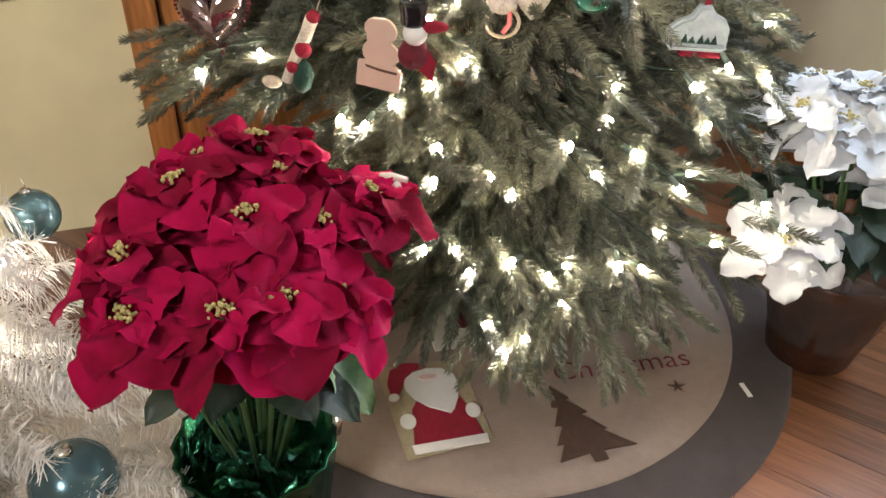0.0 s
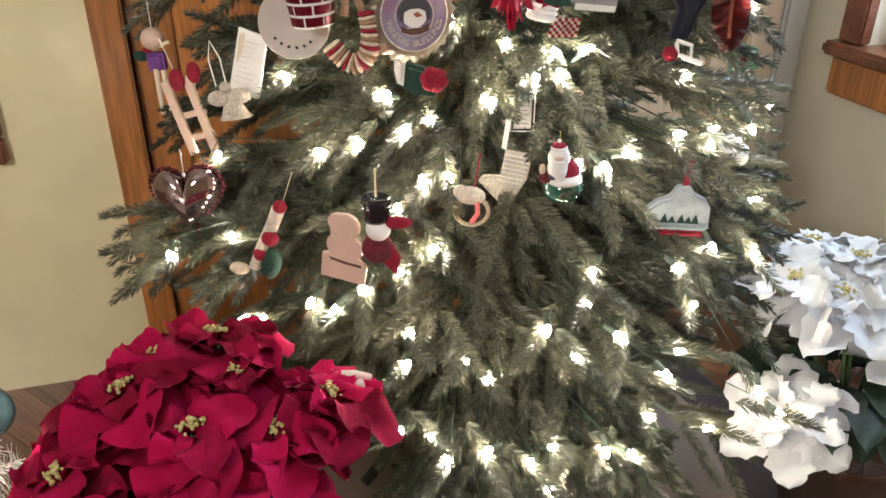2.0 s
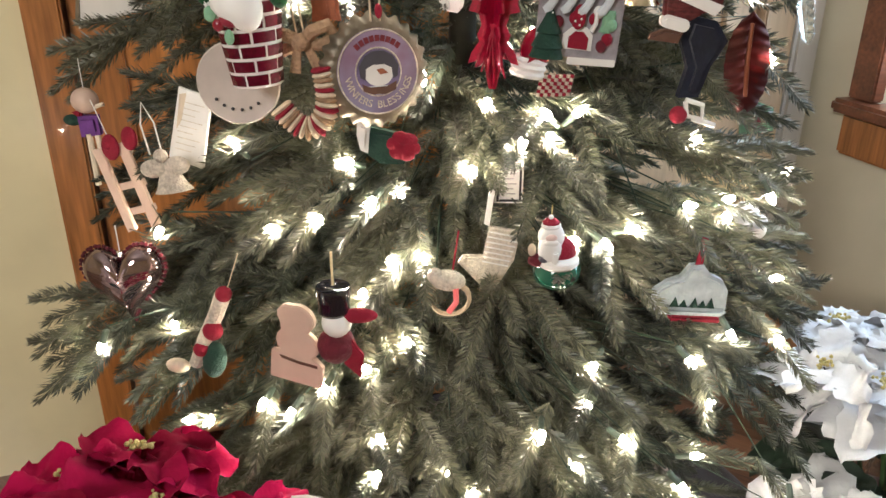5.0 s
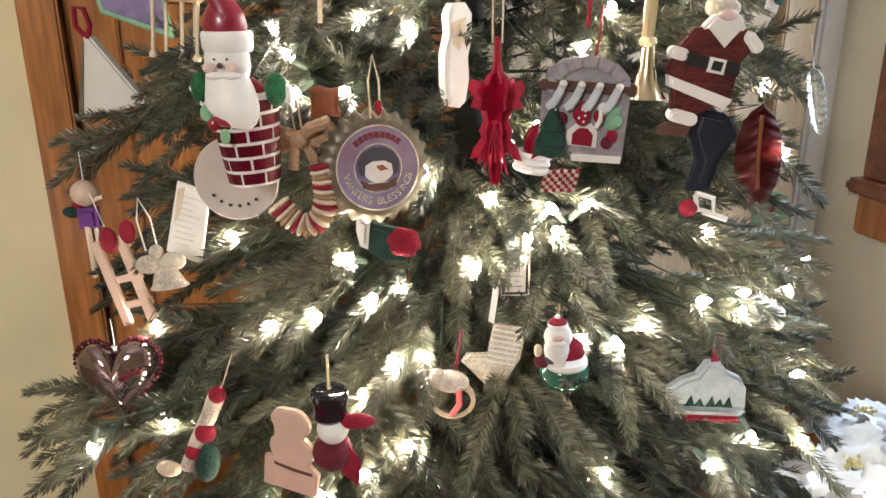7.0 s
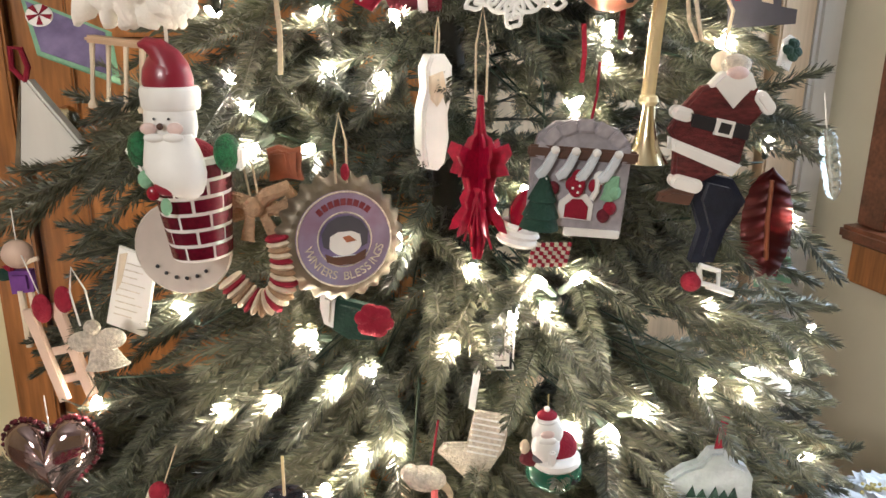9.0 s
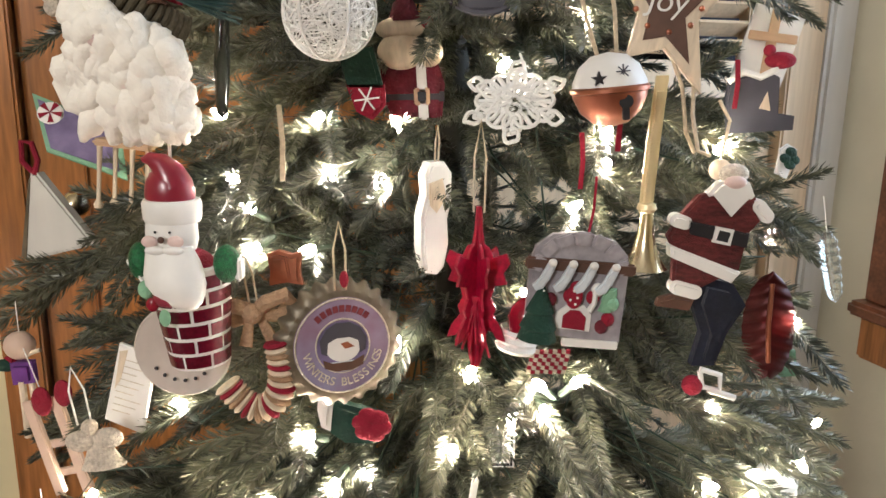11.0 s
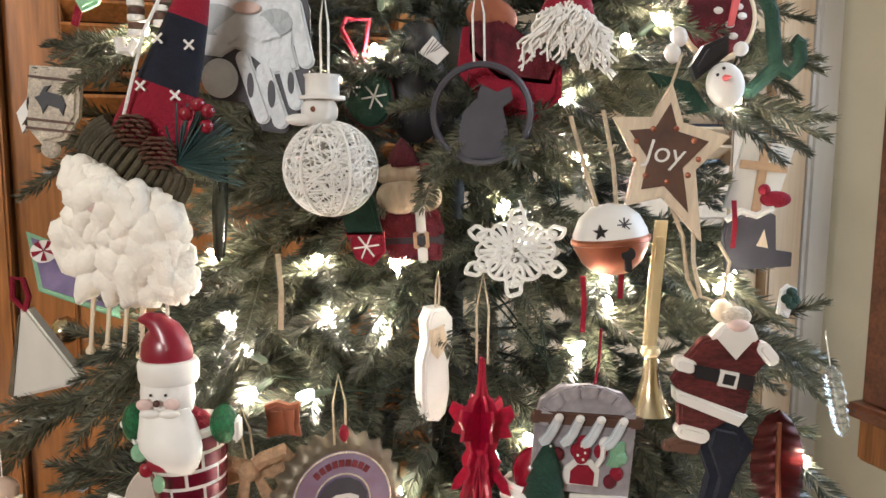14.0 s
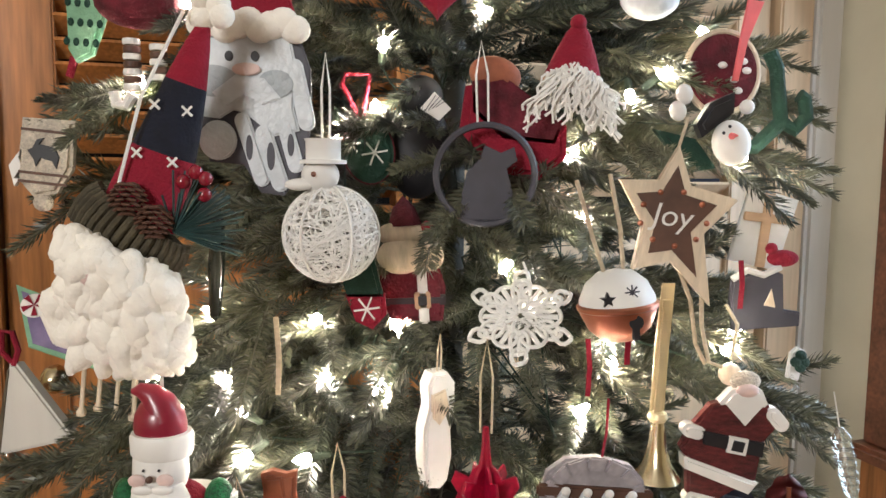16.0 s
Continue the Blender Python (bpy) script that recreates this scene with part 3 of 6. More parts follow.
def poinsettia(base, heads, material, label, berry, size, seed, leaf_mat="leaf", drop=0.17, leaves=16, teeth=0.0, wide=1.0, low=1.5):
    plant = thing("poinsettia", pose(*base), label, "poinsettia")
    rng = random.Random(seed)
    kinds = [bract_mesh("bract", size * k, size * k * w * wide, seed + n, c, teeth) for n, (k, w, c) in enumerate(((1, 0.95, 0.24), (0.9, 1.0, 0.34), (0.75, 0.85, 0.14), (0.55, 0.78, 0.1), (1.05, 0.9, 0.40)))]
    leaf_me = [bract_mesh("leaf", size * 1.15, size * 0.7, seed + 50 + n, 0.5) for n in range(2)]
    dot = bpy.data.meshes.new("cyathium")
    bm = bmesh.new()
    r2 = random.Random(seed)
    for i in range(26):
        a, d = r2.uniform(0, 6.28), r2.uniform(0, 0.014)
        ball_bm(r2.uniform(0.0016, 0.0028), Matrix.Translation((d * math.cos(a), d * math.sin(a), 0.010 + r2.uniform(0, 0.008) - d * 0.3)), 6, 4, bm)
    bm.to_mesh(dot)
    bm.free()
    B = Vector(base)
    c = sum((Vector(h) for h in heads), Vector()) / len(heads)
    c.z = base[2] + (c.z - base[2]) * 0.45
    for h in heads:
        h = Vector(h)
        up = (h - c)
        up.z *= 1.1
        up = (up.normalized() + Vector((0, 0, 0.35))).normalized()
        q = up.to_track_quat("Z", "Y").to_matrix().to_4x4()
        place = Matrix.Translation(h - B) @ q
        stems = tube([(h.x * 0.12 + B.x * 0.88 - B.x, h.y * 0.12 + B.y * 0.88 - B.y, 0.12), (h - B) * 0.7 + Vector((0, 0, 0.05)), h - B - up * 0.004], 0.0035, 5)
        part("stem", stems, "leaf_light", plant)
        a0 = rng.uniform(0, 360)
        n = rng.choice((6, 7))
        for i in range(n):
            k = kinds[rng.choice((0, 1, 4))]
            link("bract", k, material, plant, m=place @ pose(0, 0, -0.012, 0, 0, a0 + 360 * i / n + rng.uniform(-12, 12)) @ pose(0.004, 0, 0, rng.uniform(-25, 25), rng.uniform(-8, 14), 0))
        for i in range(5):
            k = kinds[rng.choice((2, 3))]
            link("bract", k, material, plant, m=place @ pose(0, 0, 0.002, 0, 0, a0 + 36 + 72 * i + rng.uniform(-14, 14)) @ pose(0.004, 0, 0, rng.uniform(-25, 25), rng.uniform(-22, 8), 0))
        tagged(link("cyathia", dot, berry, plant, m=place), kind="stuff")
    for i in range(leaves):
        a = 360 * i / leaves + rng.uniform(-10, 10)
        d = c - B
        link("leaf", leaf_me[i % 2], leaf_mat, plant, m=Matrix.Translation((d.x, d.y, (c.z - B.z) * rng.uniform(low, 1.75))) @ pose(0, 0, 0, 0, 0, a) @ pose(0.05, 0, 0, rng.uniform(-15, 15), rng.uniform(-15, 12), 0))
    return plant


RED = [(-0.107, 1.190, 0.541), (0.022, 1.130, 0.505), (-0.100, 1.051, 0.525), (-0.180, 1.101, 0.536), (-0.196, 0.945, 0.482),
       (-0.214, 1.010, 0.505), (-0.109, 0.945, 0.486), (-0.074, 1.134, 0.528), (-0.026, 1.076, 0.503), (-0.055, 0.970, 0.480),
       (-0.010, 1.000, 0.462), (-0.222, 1.110, 0.490), (-0.165, 1.175, 0.525)]
red_plant = poinsettia((-0.125, 1.05, 0.0), RED, "bract", "full red velvet poinsettia in a green foil pot", "berry", 0.081, 11, leaves=11, low=1.3)
pot = bmesh.new()
prof = [(0.075, 0.0), (0.078, 0.004), (0.100, 0.195), (0.101, 0.200), (0.096, 0.198), (0.086, 0.15), (0.0, 0.148)]
lathe(prof, 40, pot)
for v in pot.verts:
    a = math.atan2(v.co.y, v.co.x)
    k = 1 + 0.03 * math.sin(20 * a + 2 * math.sin(3 * a)) * min(1, v.co.z * 9)
    v.co.x, v.co.y = v.co.x * k, v.co.y * k
part("pot_wrap", pot, "foil", red_plant, "pleated green foil pot wrap")
rs = random.Random(3)
for i in range(46):
    me = bract_mesh("foil_shred", rs.uniform(0.03, 0.055), 0.010, i, 0.3) if i < 6 else rs.choice(shreds)
    shreds = [me] if i == 0 else shreds + [me] if i < 6 else shreds
    a, d = rs.uniform(0, 6.28), 0.088 * math.sqrt(rs.random())
    link("foil_shred", me, "shred", red_plant, m=pose(d * math.cos(a), d * math.sin(a), 0.150 + rs.uniform(0, 0.035), rs.uniform(-40, 40), rs.uniform(-70, 20), rs.uniform(0, 360)))
link("leaf", bract_mesh("leaf", 0.085, 0.062, 77, 0.4), "leaf_light", red_plant, "fresh green silk leaf", m=pose(0.095, -0.005, 0.335, 0, 35, -20))
clip = box_bm(-0.006, 0.006, -0.008, 0.008, 0.0, 0.034, 0.002)
part("plant_clip", clip, "silver", red_plant, "clear plastic clip", m=pose(0.098, 0.012, 0.195, 0, 8, 10))

tag_m = pose(0.172, 0.115, 0.509, -20, 12, 8)
tag = part("plant_tag", many(pl([(-16, 4), (-2, 6), (18, 3), (18, -4), (4, -3), (-16, -3)], 1.5, 0.4), pl(ell(6, 9, 6, -12, 16), 1.5, 0.4), pl([(4, -18), (8, -18), (8, -60), (4, -60)], 1.5, 0.3)), "white_cloth", red_plant, "white plastic plant pick", m=tag_m)

WHITE = [(0.745, 1.450, 0.500), (0.645, 1.420, 0.484), (0.700, 1.388, 0.478), (0.840, 1.385, 0.385), (0.830, 1.500, 0.480),
         (0.880, 1.420, 0.430), (0.632, 1.325, 0.318), (0.720, 1.540, 0.480)]
white_plant = poinsettia((0.80, 1.43, 0.0), WHITE, "wbract", "white silk poinsettia in a brown foil wrapped pot", "berry", 0.098, 23, leaves=26, teeth=0.6, wide=0.74)
pot = lathe([(0.070, 0.0), (0.074, 0.004), (0.105, 0.18), (0.120, 0.215), (0.116, 0.216), (0.095, 0.17), (0.0, 0.165)], 36)
for v in pot.verts:
    a = math.atan2(v.co.y, v.co.x)
    k = 1 + 0.05 * math.sin(9 * a + 2 * math.sin(2 * a)) * min(1, v.co.z * 8)
    v.co.x, v.co.y = v.co.x * k, v.co.y * k
part("pot_wrap", pot, "brown_foil", white_plant, "crumpled brown foil pot wrap")

wrap = lathe([(0.085, 0.06), (0.112, 0.17), (0.135, 0.235), (0.150, 0.262)], 48)
wrap.faces.ensure_lookup_table()
bmesh.ops.delete(wrap, geom=[f for f in wrap.faces if len(f.verts) > 4], context="FACES_ONLY")
for v in wrap.verts:
    a = math.atan2(v.co.y, v.co.x)
    k = 1 + 0.10 * math.sin(11 * a + 2 * math.sin(2 * a)) * max(0, v.co.z - 0.08) * 5
    v.co.x, v.co.y = v.co.x * k, v.co.y * k
part("cellophane", wrap, "cello", white_plant, "crinkled clear cellophane wrap")

# ---- small white tinsel tree ----
def tinsel_mesh(seed, length):
    rng = random.Random(seed)
    V, F = [], []
    for i in range(int(length * 1900)):
        q = rng.random()
        a = rng.uniform(0, 6.28)
        ln = rng.uniform(0.018, 0.034)
        d = Vector((rng.uniform(0.1, 0.7), math.cos(a), math.sin(a))).normalized()
        b = Vector((q * length, 0, -0.10 * q * q * length))
        w = d.orthogonal().normalized() * 0.0009
        e = b + d * ln + Vector((0, 0, -0.2 * ln))
        k = len(V)
        V.extend([tuple(b - w), tuple(b + w), tuple(e + w * 0.6), tuple(e - w * 0.6)])
        F.append((k, k + 1, k + 2, k + 3))
    me = bpy.data.meshes.new("branch")
    me.from_pydata(V, [], F)
    me.materials.append(M["tinsel"])
    return me


WT = (-0.45, 1.02)
wt = thing("tinsel_tree", pose(WT[0], WT[1], 0), "small white tinsel tree with lights and teal balls", "tinsel tree")
part("trunk", lathe([(0.012, 0.0), (0.010, 0.5), (0.004, 0.72)], 8), "tinsel", wt)
tm = [tinsel_mesh(i, 0.26) for i in range(4)]
rw = random.Random(5)
z = 0.16
while z < 0.72:
    rr = 0.235 * (0.86 - z) / 0.60
    for k in range(9):
        o = link("branch", rw.choice(tm), None, wt)
        o.matrix_basis = Matrix.Translation((0, 0, z + rw.uniform(-0.02, 0.02))) @ pose(0, 0, 0, 0, rw.uniform(-10, 14), 40 * k + rw.uniform(-15, 15) + z * 90) @ Matrix.Diagonal((max(0.3, rr / 0.26), 1, 1, 1))
    z += 0.055
part("cloth", disc_ring(0.02, 0.30, 0.010, 0.003, 0.012), "white_cloth", wt, "sheer white cloth round the base")
for k, (x, y, z) in enumerate(((-0.385, 1.02, 0.41), (-0.36, 1.05, 0.47), (-0.44, 1.0, 0.38), (-0.42, 1.05, 0.54))):
    b = link("bulb", bulb_me, "bulb", wt, m=pose(x - WT[0], y - WT[1], z, 60, 20, 40 * k))


def glass_ball(p, r, label):
    b = thing("ball_ornament", pose(*p), label, "ball ornament", group="teal balls on the tinsel tree")
    part("ball", ball_bm(r, None, 28, 18), "teal", b)
    part("cap", lathe([(r * 0.2, r * 0.96), (r * 0.2, r * 1.12), (r * 0.12, r * 1.16), (0, r * 1.17)], 12), "silver", b)
    part("hook", tube([(0, 0, r * 1.15), (0.002, 0, r * 1.35), (0.0, 0, r * 1.6)], 0.0008, 5), "silver", b)
    return b


glass_ball((-0.375, 1.165, 0.455), 0.031, "satin teal glass ball on white tinsel")
glass_ball((-0.325, 0.985, 0.200), 0.050, "large teal glass ball with glitter streaks")


# ---- ornaments ----
M.update({
    "o_white": mat("matte_white_glaze", (0.76, 0.74, 0.71), 0.5, var=0.05, scale=60),
    "o_cream": mat("cream_wood", (0.68, 0.56, 0.42), 0.6, var=0.15, scale=60, stretch=(4, 4, 0.7), bump=0.2),
    "o_tan": mat("raw_plywood", (0.55, 0.36, 0.22), 0.6, var=0.1, scale=50, stretch=(1, 4, 5)),
    "o_red": mat("red_gloss", (0.22, 0.006, 0.020), 0.18, var=0.1, scale=40, coat=0.4),
    "o_brick": mat("dark_red_glitter_brick", (0.135, 0.004, 0.020), 0.25, var=0.3, scale=300, metal=0.3),
    "o_green": mat("green_glitter", (0.01, 0.15, 0.05), 0.35, var=0.5, scale=500, metal=0.3, bump=0.5, bump_scale=900),
    "o_black": mat("black_paint", (0.012, 0.012, 0.016), 0.5, var=0.2, scale=60),
    "o_slate": mat("slate_grey_paint", (0.060, 0.058, 0.075), 0.55, var=0.15, scale=60),
    "o_grey": mat("grey_stone_paint", (0.33, 0.30, 0.32), 0.7, var=0.25, scale=120),
    "o_brown": mat("brown_stain", (0.10, 0.045, 0.028), 0.6, var=0.25, scale=80),
    "o_felt_red": mat("red_felt", (0.25, 0.006, 0.024), 0.95, var=0.12, scale=120, bump=0.5, bump_scale=500),
    "o_felt_dark": mat("burgundy_plaid_felt", (0.12, 0.010, 0.020), 0.95, var=0.45, scale=70, bump=0.5, bump_scale=400),
    "o_felt_green": mat("dark_green_felt", (0.012, 0.045, 0.030), 0.95, var=0.2, scale=90, bump=0.5, bump_scale=400),
    "o_navy": mat("navy_cloth", (0.005, 0.007, 0.019), 0.9, var=0.3, scale=90, bump=0.3, bump_scale=300),
    "o_burlap": mat("burlap", (0.40, 0.25, 0.15), 0.95, var=0.25, scale=200, bump=0.7, bump_scale=500),
    "o_gold": mat("champagne_gold_metal", (0.62, 0.53, 0.36), 0.22, metal=1.0, var=0.15, scale=80),
    "o_goldribbon": mat("gold_ribbon", (0.72, 0.60, 0.36), 0.35, metal=0.3, var=0.15, scale=120, stretch=(1, 1, 0.2)),
    "o_copper": mat("copper_metal", (0.42, 0.16, 0.10), 0.35, metal=0.9, var=0.2, scale=50),
    "o_tin": mat("aged_tin", (0.20, 0.165, 0.12), 0.45, metal=0.6, var=0.3, scale=60),
    "o_maroon": mat("dark_mirror_glass", (0.36, 0.27, 0.28), 0.07, metal=0.95, var=0.2, scale=25),
    "o_purple": mat("purple_cloth", (0.13, 0.03, 0.20), 0.7, var=0.2, scale=90),
    "o_lilac": mat("lilac_print", (0.17, 0.13, 0.24), 0.5, var=0.5, scale=60, colour2=(0.05, 0.04, 0.10)),
    "o_picture": mat("purple_blue_print", (0.25, 0.25, 0.36), 0.2, var=0.3, scale=30, colour2=(0.20, 0.075, 0.12), coat=0.5),
    "o_pink": mat("pale_pink_wood", (0.60, 0.43, 0.34), 0.5, var=0.06, scale=60),
    "o_coral": mat("coral_ribbon", (0.80, 0.16, 0.17), 0.5, var=0.1, scale=90),
    "o_wool": mat("white_wool", (0.90, 0.85, 0.77), 0.95, var=0.04, scale=160, sheen=0.2, bump=0.35, bump_scale=420),
    "o_yarn": mat("white_cotton_yarn", (0.85, 0.83, 0.80), 0.9, var=0.05, scale=200, bump=0.4, bump_scale=900),
    "o_knit": mat("olive_ribbed_knit", (0.075, 0.062, 0.038), 0.95, var=0.3, scale=120, bump=0.6, bump_scale=400),
    "o_twine": mat("jute_twine", (0.52, 0.42, 0.30), 0.9, var=0.2, scale=300),
    "o_orange": mat("orange_leaf", (0.30, 0.09, 0.04), 0.7, var=0.3, scale=80),
    "o_glass": mat("ribbed_clear_glass", (0.78, 0.86, 0.82), 0.14, trans=0.95, var=0.02, alpha=0.6),
    "o_gglass": mat("green_glass", (0.01, 0.09, 0.055), 0.08, var=0.1, coat=0.6),
    "o_lace": mat("ivory_lace", (0.66, 0.58, 0.48), 0.85, var=0.25, scale=350, bump=0.8, bump_scale=600),
    "o_mint": mat("mint_green_felt", (0.22, 0.42, 0.27), 0.9, var=0.1, scale=90, bump=0.4, bump_scale=400),
    "o_skin": mat("pale_blush_glaze", (0.70, 0.52, 0.48), 0.5, var=0.1, scale=200),
    "o_ice": mat("ice_blue_white_glaze", (0.60, 0.64, 0.68), 0.4, var=0.12, scale=90, bump=0.3, bump_scale=200),
    "o_stitch": mat("brown_applique_felt", (0.075, 0.040, 0.026), 0.95, var=0.2, scale=90, bump=0.5, bump_scale=400),
    "o_patch": mat("green_beige_patch", (0.38, 0.31, 0.20), 0.95, var=0.12, scale=90, bump=0.5, bump_scale=400),
    "o_teal": mat("blue_green_needle", (0.025, 0.065, 0.065), 0.6, var=0.3, scale=90),
    "o_smoke": mat("smoky_dark_glass", (0.022, 0.026, 0.022), 0.12, var=0.2, scale=40, coat=0.4),
    "o_stoneware": mat("beige_stoneware", (0.50, 0.44, 0.39), 0.5, var=0.08, scale=60, bump=0.1),
    "o_gloss": mat("black_gloss_glaze", (0.010, 0.010, 0.016), 0.12, var=0.2, scale=60, coat=0.5),
    "o_redacryl": mat("red_glitter_acrylic", (0.38, 0.005, 0.035), 0.30, var=0.3, scale=300, coat=0.3),
    "o_frost": mat("frosted_grey_glaze", (0.36, 0.40, 0.43), 0.45, var=0.15, scale=90, bump=0.3, bump_scale=200),
    "o_plaid": mat("burgundy_wool_plaid", (0.115, 0.018, 0.018), 0.95, var=0.4, scale=160, stretch=(1, 1, 3), bump=0.5, bump_scale=500),
    "o_ruffle": mat("dark_red_metallic_foil", (0.095, 0.012, 0.013), 0.38, metal=0.5, var=0.3, scale=60),
    "o_satin": mat("maroon_satin_glaze", (0.24, 0.010, 0.030), 0.32, var=0.12, scale=40, coat=0.2),
    "o_letter": mat("dark_red_stitching", (0.16, 0.022, 0.030), 0.9, var=0.2, scale=200),
})
TREE_GROUP = "ornaments hanging on the tree"


def smooth_by_angle(me):
    me.polygons.foreach_set("use_smooth", [True] * len(me.polygons))
    me.set_sharp_from_angle(angle=radians(35))


def orn(name, at, label, category="ornament", lean=0.0, yaw=0.0, pitch=0.0):
    return thing(name, pose(at[0], at[1], at[2], pitch, lean, yaw), label, category, TREE_GROUP)


def op(name, bm, material, parent, label="", m=None):
    o = part(name, bm, material, parent, label, m)
    o.data.set_sharp_from_angle(angle=radians(35))
    return o


def figure(name, at, pieces, label, category="ornament", lean=0.0, yaw=0.0, pitch=0.0):
    """A small figure in one mesh."""
    out = bmesh.new()
    mats = []
    for b, mt in pieces:
        if mt not in mats:
            mats.append(mt)
        tmp = bpy.data.meshes.new("tmp")
        b.to_mesh(tmp)
        b.free()
        n0 = len(out.faces)
        out.from_mesh(tmp)
        bpy.data.meshes.remove(tmp)
        out.faces.ensure_lookup_table()
        for f in out.faces[n0:]:
            f.material_index = mats.index(mt)
    me = bpy.data.meshes.new(name)
    out.to_mesh(me)
    out.free()
    for mt in mats:
        me.materials.append(M[mt])
    smooth_by_angle(me)
    o = new(name, me)
    o.matrix_basis = pose(at[0], at[1], at[2], pitch, lean, yaw)
    return tagged(o, label, category, TREE_GROUP)


def loop(w, z0, z1, x=0, y=0):
    """A hanging loop of cord from z0 up to z1."""
    return tb([(x - w, y, z0), (x - w * 1.1, y, z0 + (z1 - z0) * 0.6), (x, y, z1), (x + w * 1.1, y, z0 + (z1 - z0) * 0.6), (x + w, y, z0)], 0.9, 5)


def word(text, size, material, parent, m, name="lettering", bold=0.0, slant=0.0):
    """Lettering as a thin mesh in the xz plane, facing -y."""
    c = bpy.data.curves.new("text", "FONT")
    c.body, c.size, c.extrude, c.align_x, c.align_y, c.offset = text, size * K, 0.0003, "CENTER", "CENTER", bold * K
    c.shear = slant
    t = bpy.data.objects.new("text", c)
    scene.collection.objects.link(t)
    dg = bpy.context.evaluated_depsgraph_get()
    me = bpy.data.meshes.new_from_object(t.evaluated_get(dg))
    bpy.data.objects.remove(t)
    bpy.data.curves.remove(c)
    me.materials.clear()
    return link(name, me, material, parent, m=m @ pose(0, 0, 0, 90, 0, 0))


def star_outline(n, r1, r2, turn=90):
    return [((r1 if i % 2 == 0 else r2) * math.cos(radians(turn + 180 * i / n)), (r1 if i % 2 == 0 else r2) * math.sin(radians(turn + 180 * i / n))) for i in range(2 * n)]


def lock(points, radii, seg=8):
    """A soft strand whose thickness swells and tapers along its points."""
    bm = bmesh.new()
    rows = []
    for i, p in enumerate(points):
        d = (Vector(points[min(i + 1, len(points) - 1)]) - Vector(points[max(i - 1, 0)])).normalized()
        a = d.cross(Vector((0, 1, 0.01))).normalized()
        b = d.cross(a)
        rows.append([bm.verts.new(mm(Vector(p) + (a * math.cos(2 * math.pi * k / seg) + b * math.sin(2 * math.pi * k / seg)) * radii[i])) for k in range(seg)])
    for a, b in zip(rows, rows[1:]):
        for k in range(seg):
            bm.faces.new((a[k], a[(k + 1) % seg], b[(k + 1) % seg], b[k]))
    bm.faces.new(list(reversed(rows[0])))
    bm.faces.new(rows[-1])
    return bm


def rounded(x0, z0, x1, z1, w, n=8):
    """The outline of a strip with round ends between two points."""
    d = Vector((x1 - x0, z1 - z0))
    a0 = math.atan2(d.y, d.x)
    out = []
    for k in range(n + 1):
        a = a0 - math.pi / 2 + math.pi * k / n
        out.append((x1 + w / 2 * math.cos(a), z1 + w / 2 * math.sin(a)))
    for k in range(n + 1):
        a = a0 + math.pi / 2 + math.pi * k / n
        out.append((x0 + w / 2 * math.cos(a), z0 + w / 2 * math.sin(a)))
    return out


FACE = pose(0, 0, 0, 90)   # turns a lathe's axis towards the room


def ring_brick(z0, z1, r0, r1, rows, k, i, x=0.0, n=9):
    """One brick of a tapered round chimney."""
    bm = bmesh.new()
    za, zb = z0 + (z1 - z0) * (k + 0.09) / rows, z0 + (z1 - z0) * (k + 0.91) / rows
    ra, rb = r0 + (r1 - r0) * (za - z0) / (z1 - z0) + 0.7, r0 + (r1 - r0) * (zb - z0) / (z1 - z0) + 0.7
    a0, a1 = (i + 0.5 * (k % 2) + 0.05) * 2 * math.pi / n, (i + 0.5 * (k % 2) + 0.95) * 2 * math.pi / n
    cols = []
    for j in range(5):
        a = a0 + (a1 - a0) * j / 4
        cols.append([bm.verts.new(mm((x + r * math.cos(a), r * math.sin(a), z))) for r, z in ((ra - 1.4, za), (ra, za + 0.4), (rb, zb - 0.4), (rb - 1.4, zb))])
    for p, q in zip(cols, cols[1:]):
        for j in range(3):
            bm.faces.new((p[j], q[j], q[j + 1], p[j + 1]))
    bm.faces.new(list(reversed(cols[0])))
    bm.faces.new(cols[-1])
    return bm


# santa in a brick chimney
beard_rows = [(19, 22, -14, 0), (22.5, 12, -15, 2), (25, 2, -17, 3.5), (25, -6, -19, 5), (21, -14, -21, 8), (15, -20, -22, 11), (8, -24, -22, 13), (1, -26, -21, 14)]
beard_bm = bmesh.new()
ring = []
for hw, z, y, x in beard_rows:
    ring.append([beard_bm.verts.new(mm((x + 0.9 * hw * math.cos(2 * math.pi * i / 28), y + 0.5 * hw * math.sin(2 * math.pi * i / 28), z))) for i in range(28)])
for ra, rb in zip(ring, ring[1:]):
    for i in range(28):
        beard_bm.faces.new((ra[i], ra[(i + 1) % 28], rb[(i + 1) % 28], rb[i]))
beard_bm.faces.new(ring[-1])
beard_bm.faces.new(list(reversed(ring[0])))
bmesh.ops.recalc_face_normals(beard_bm, faces=beard_bm.faces)
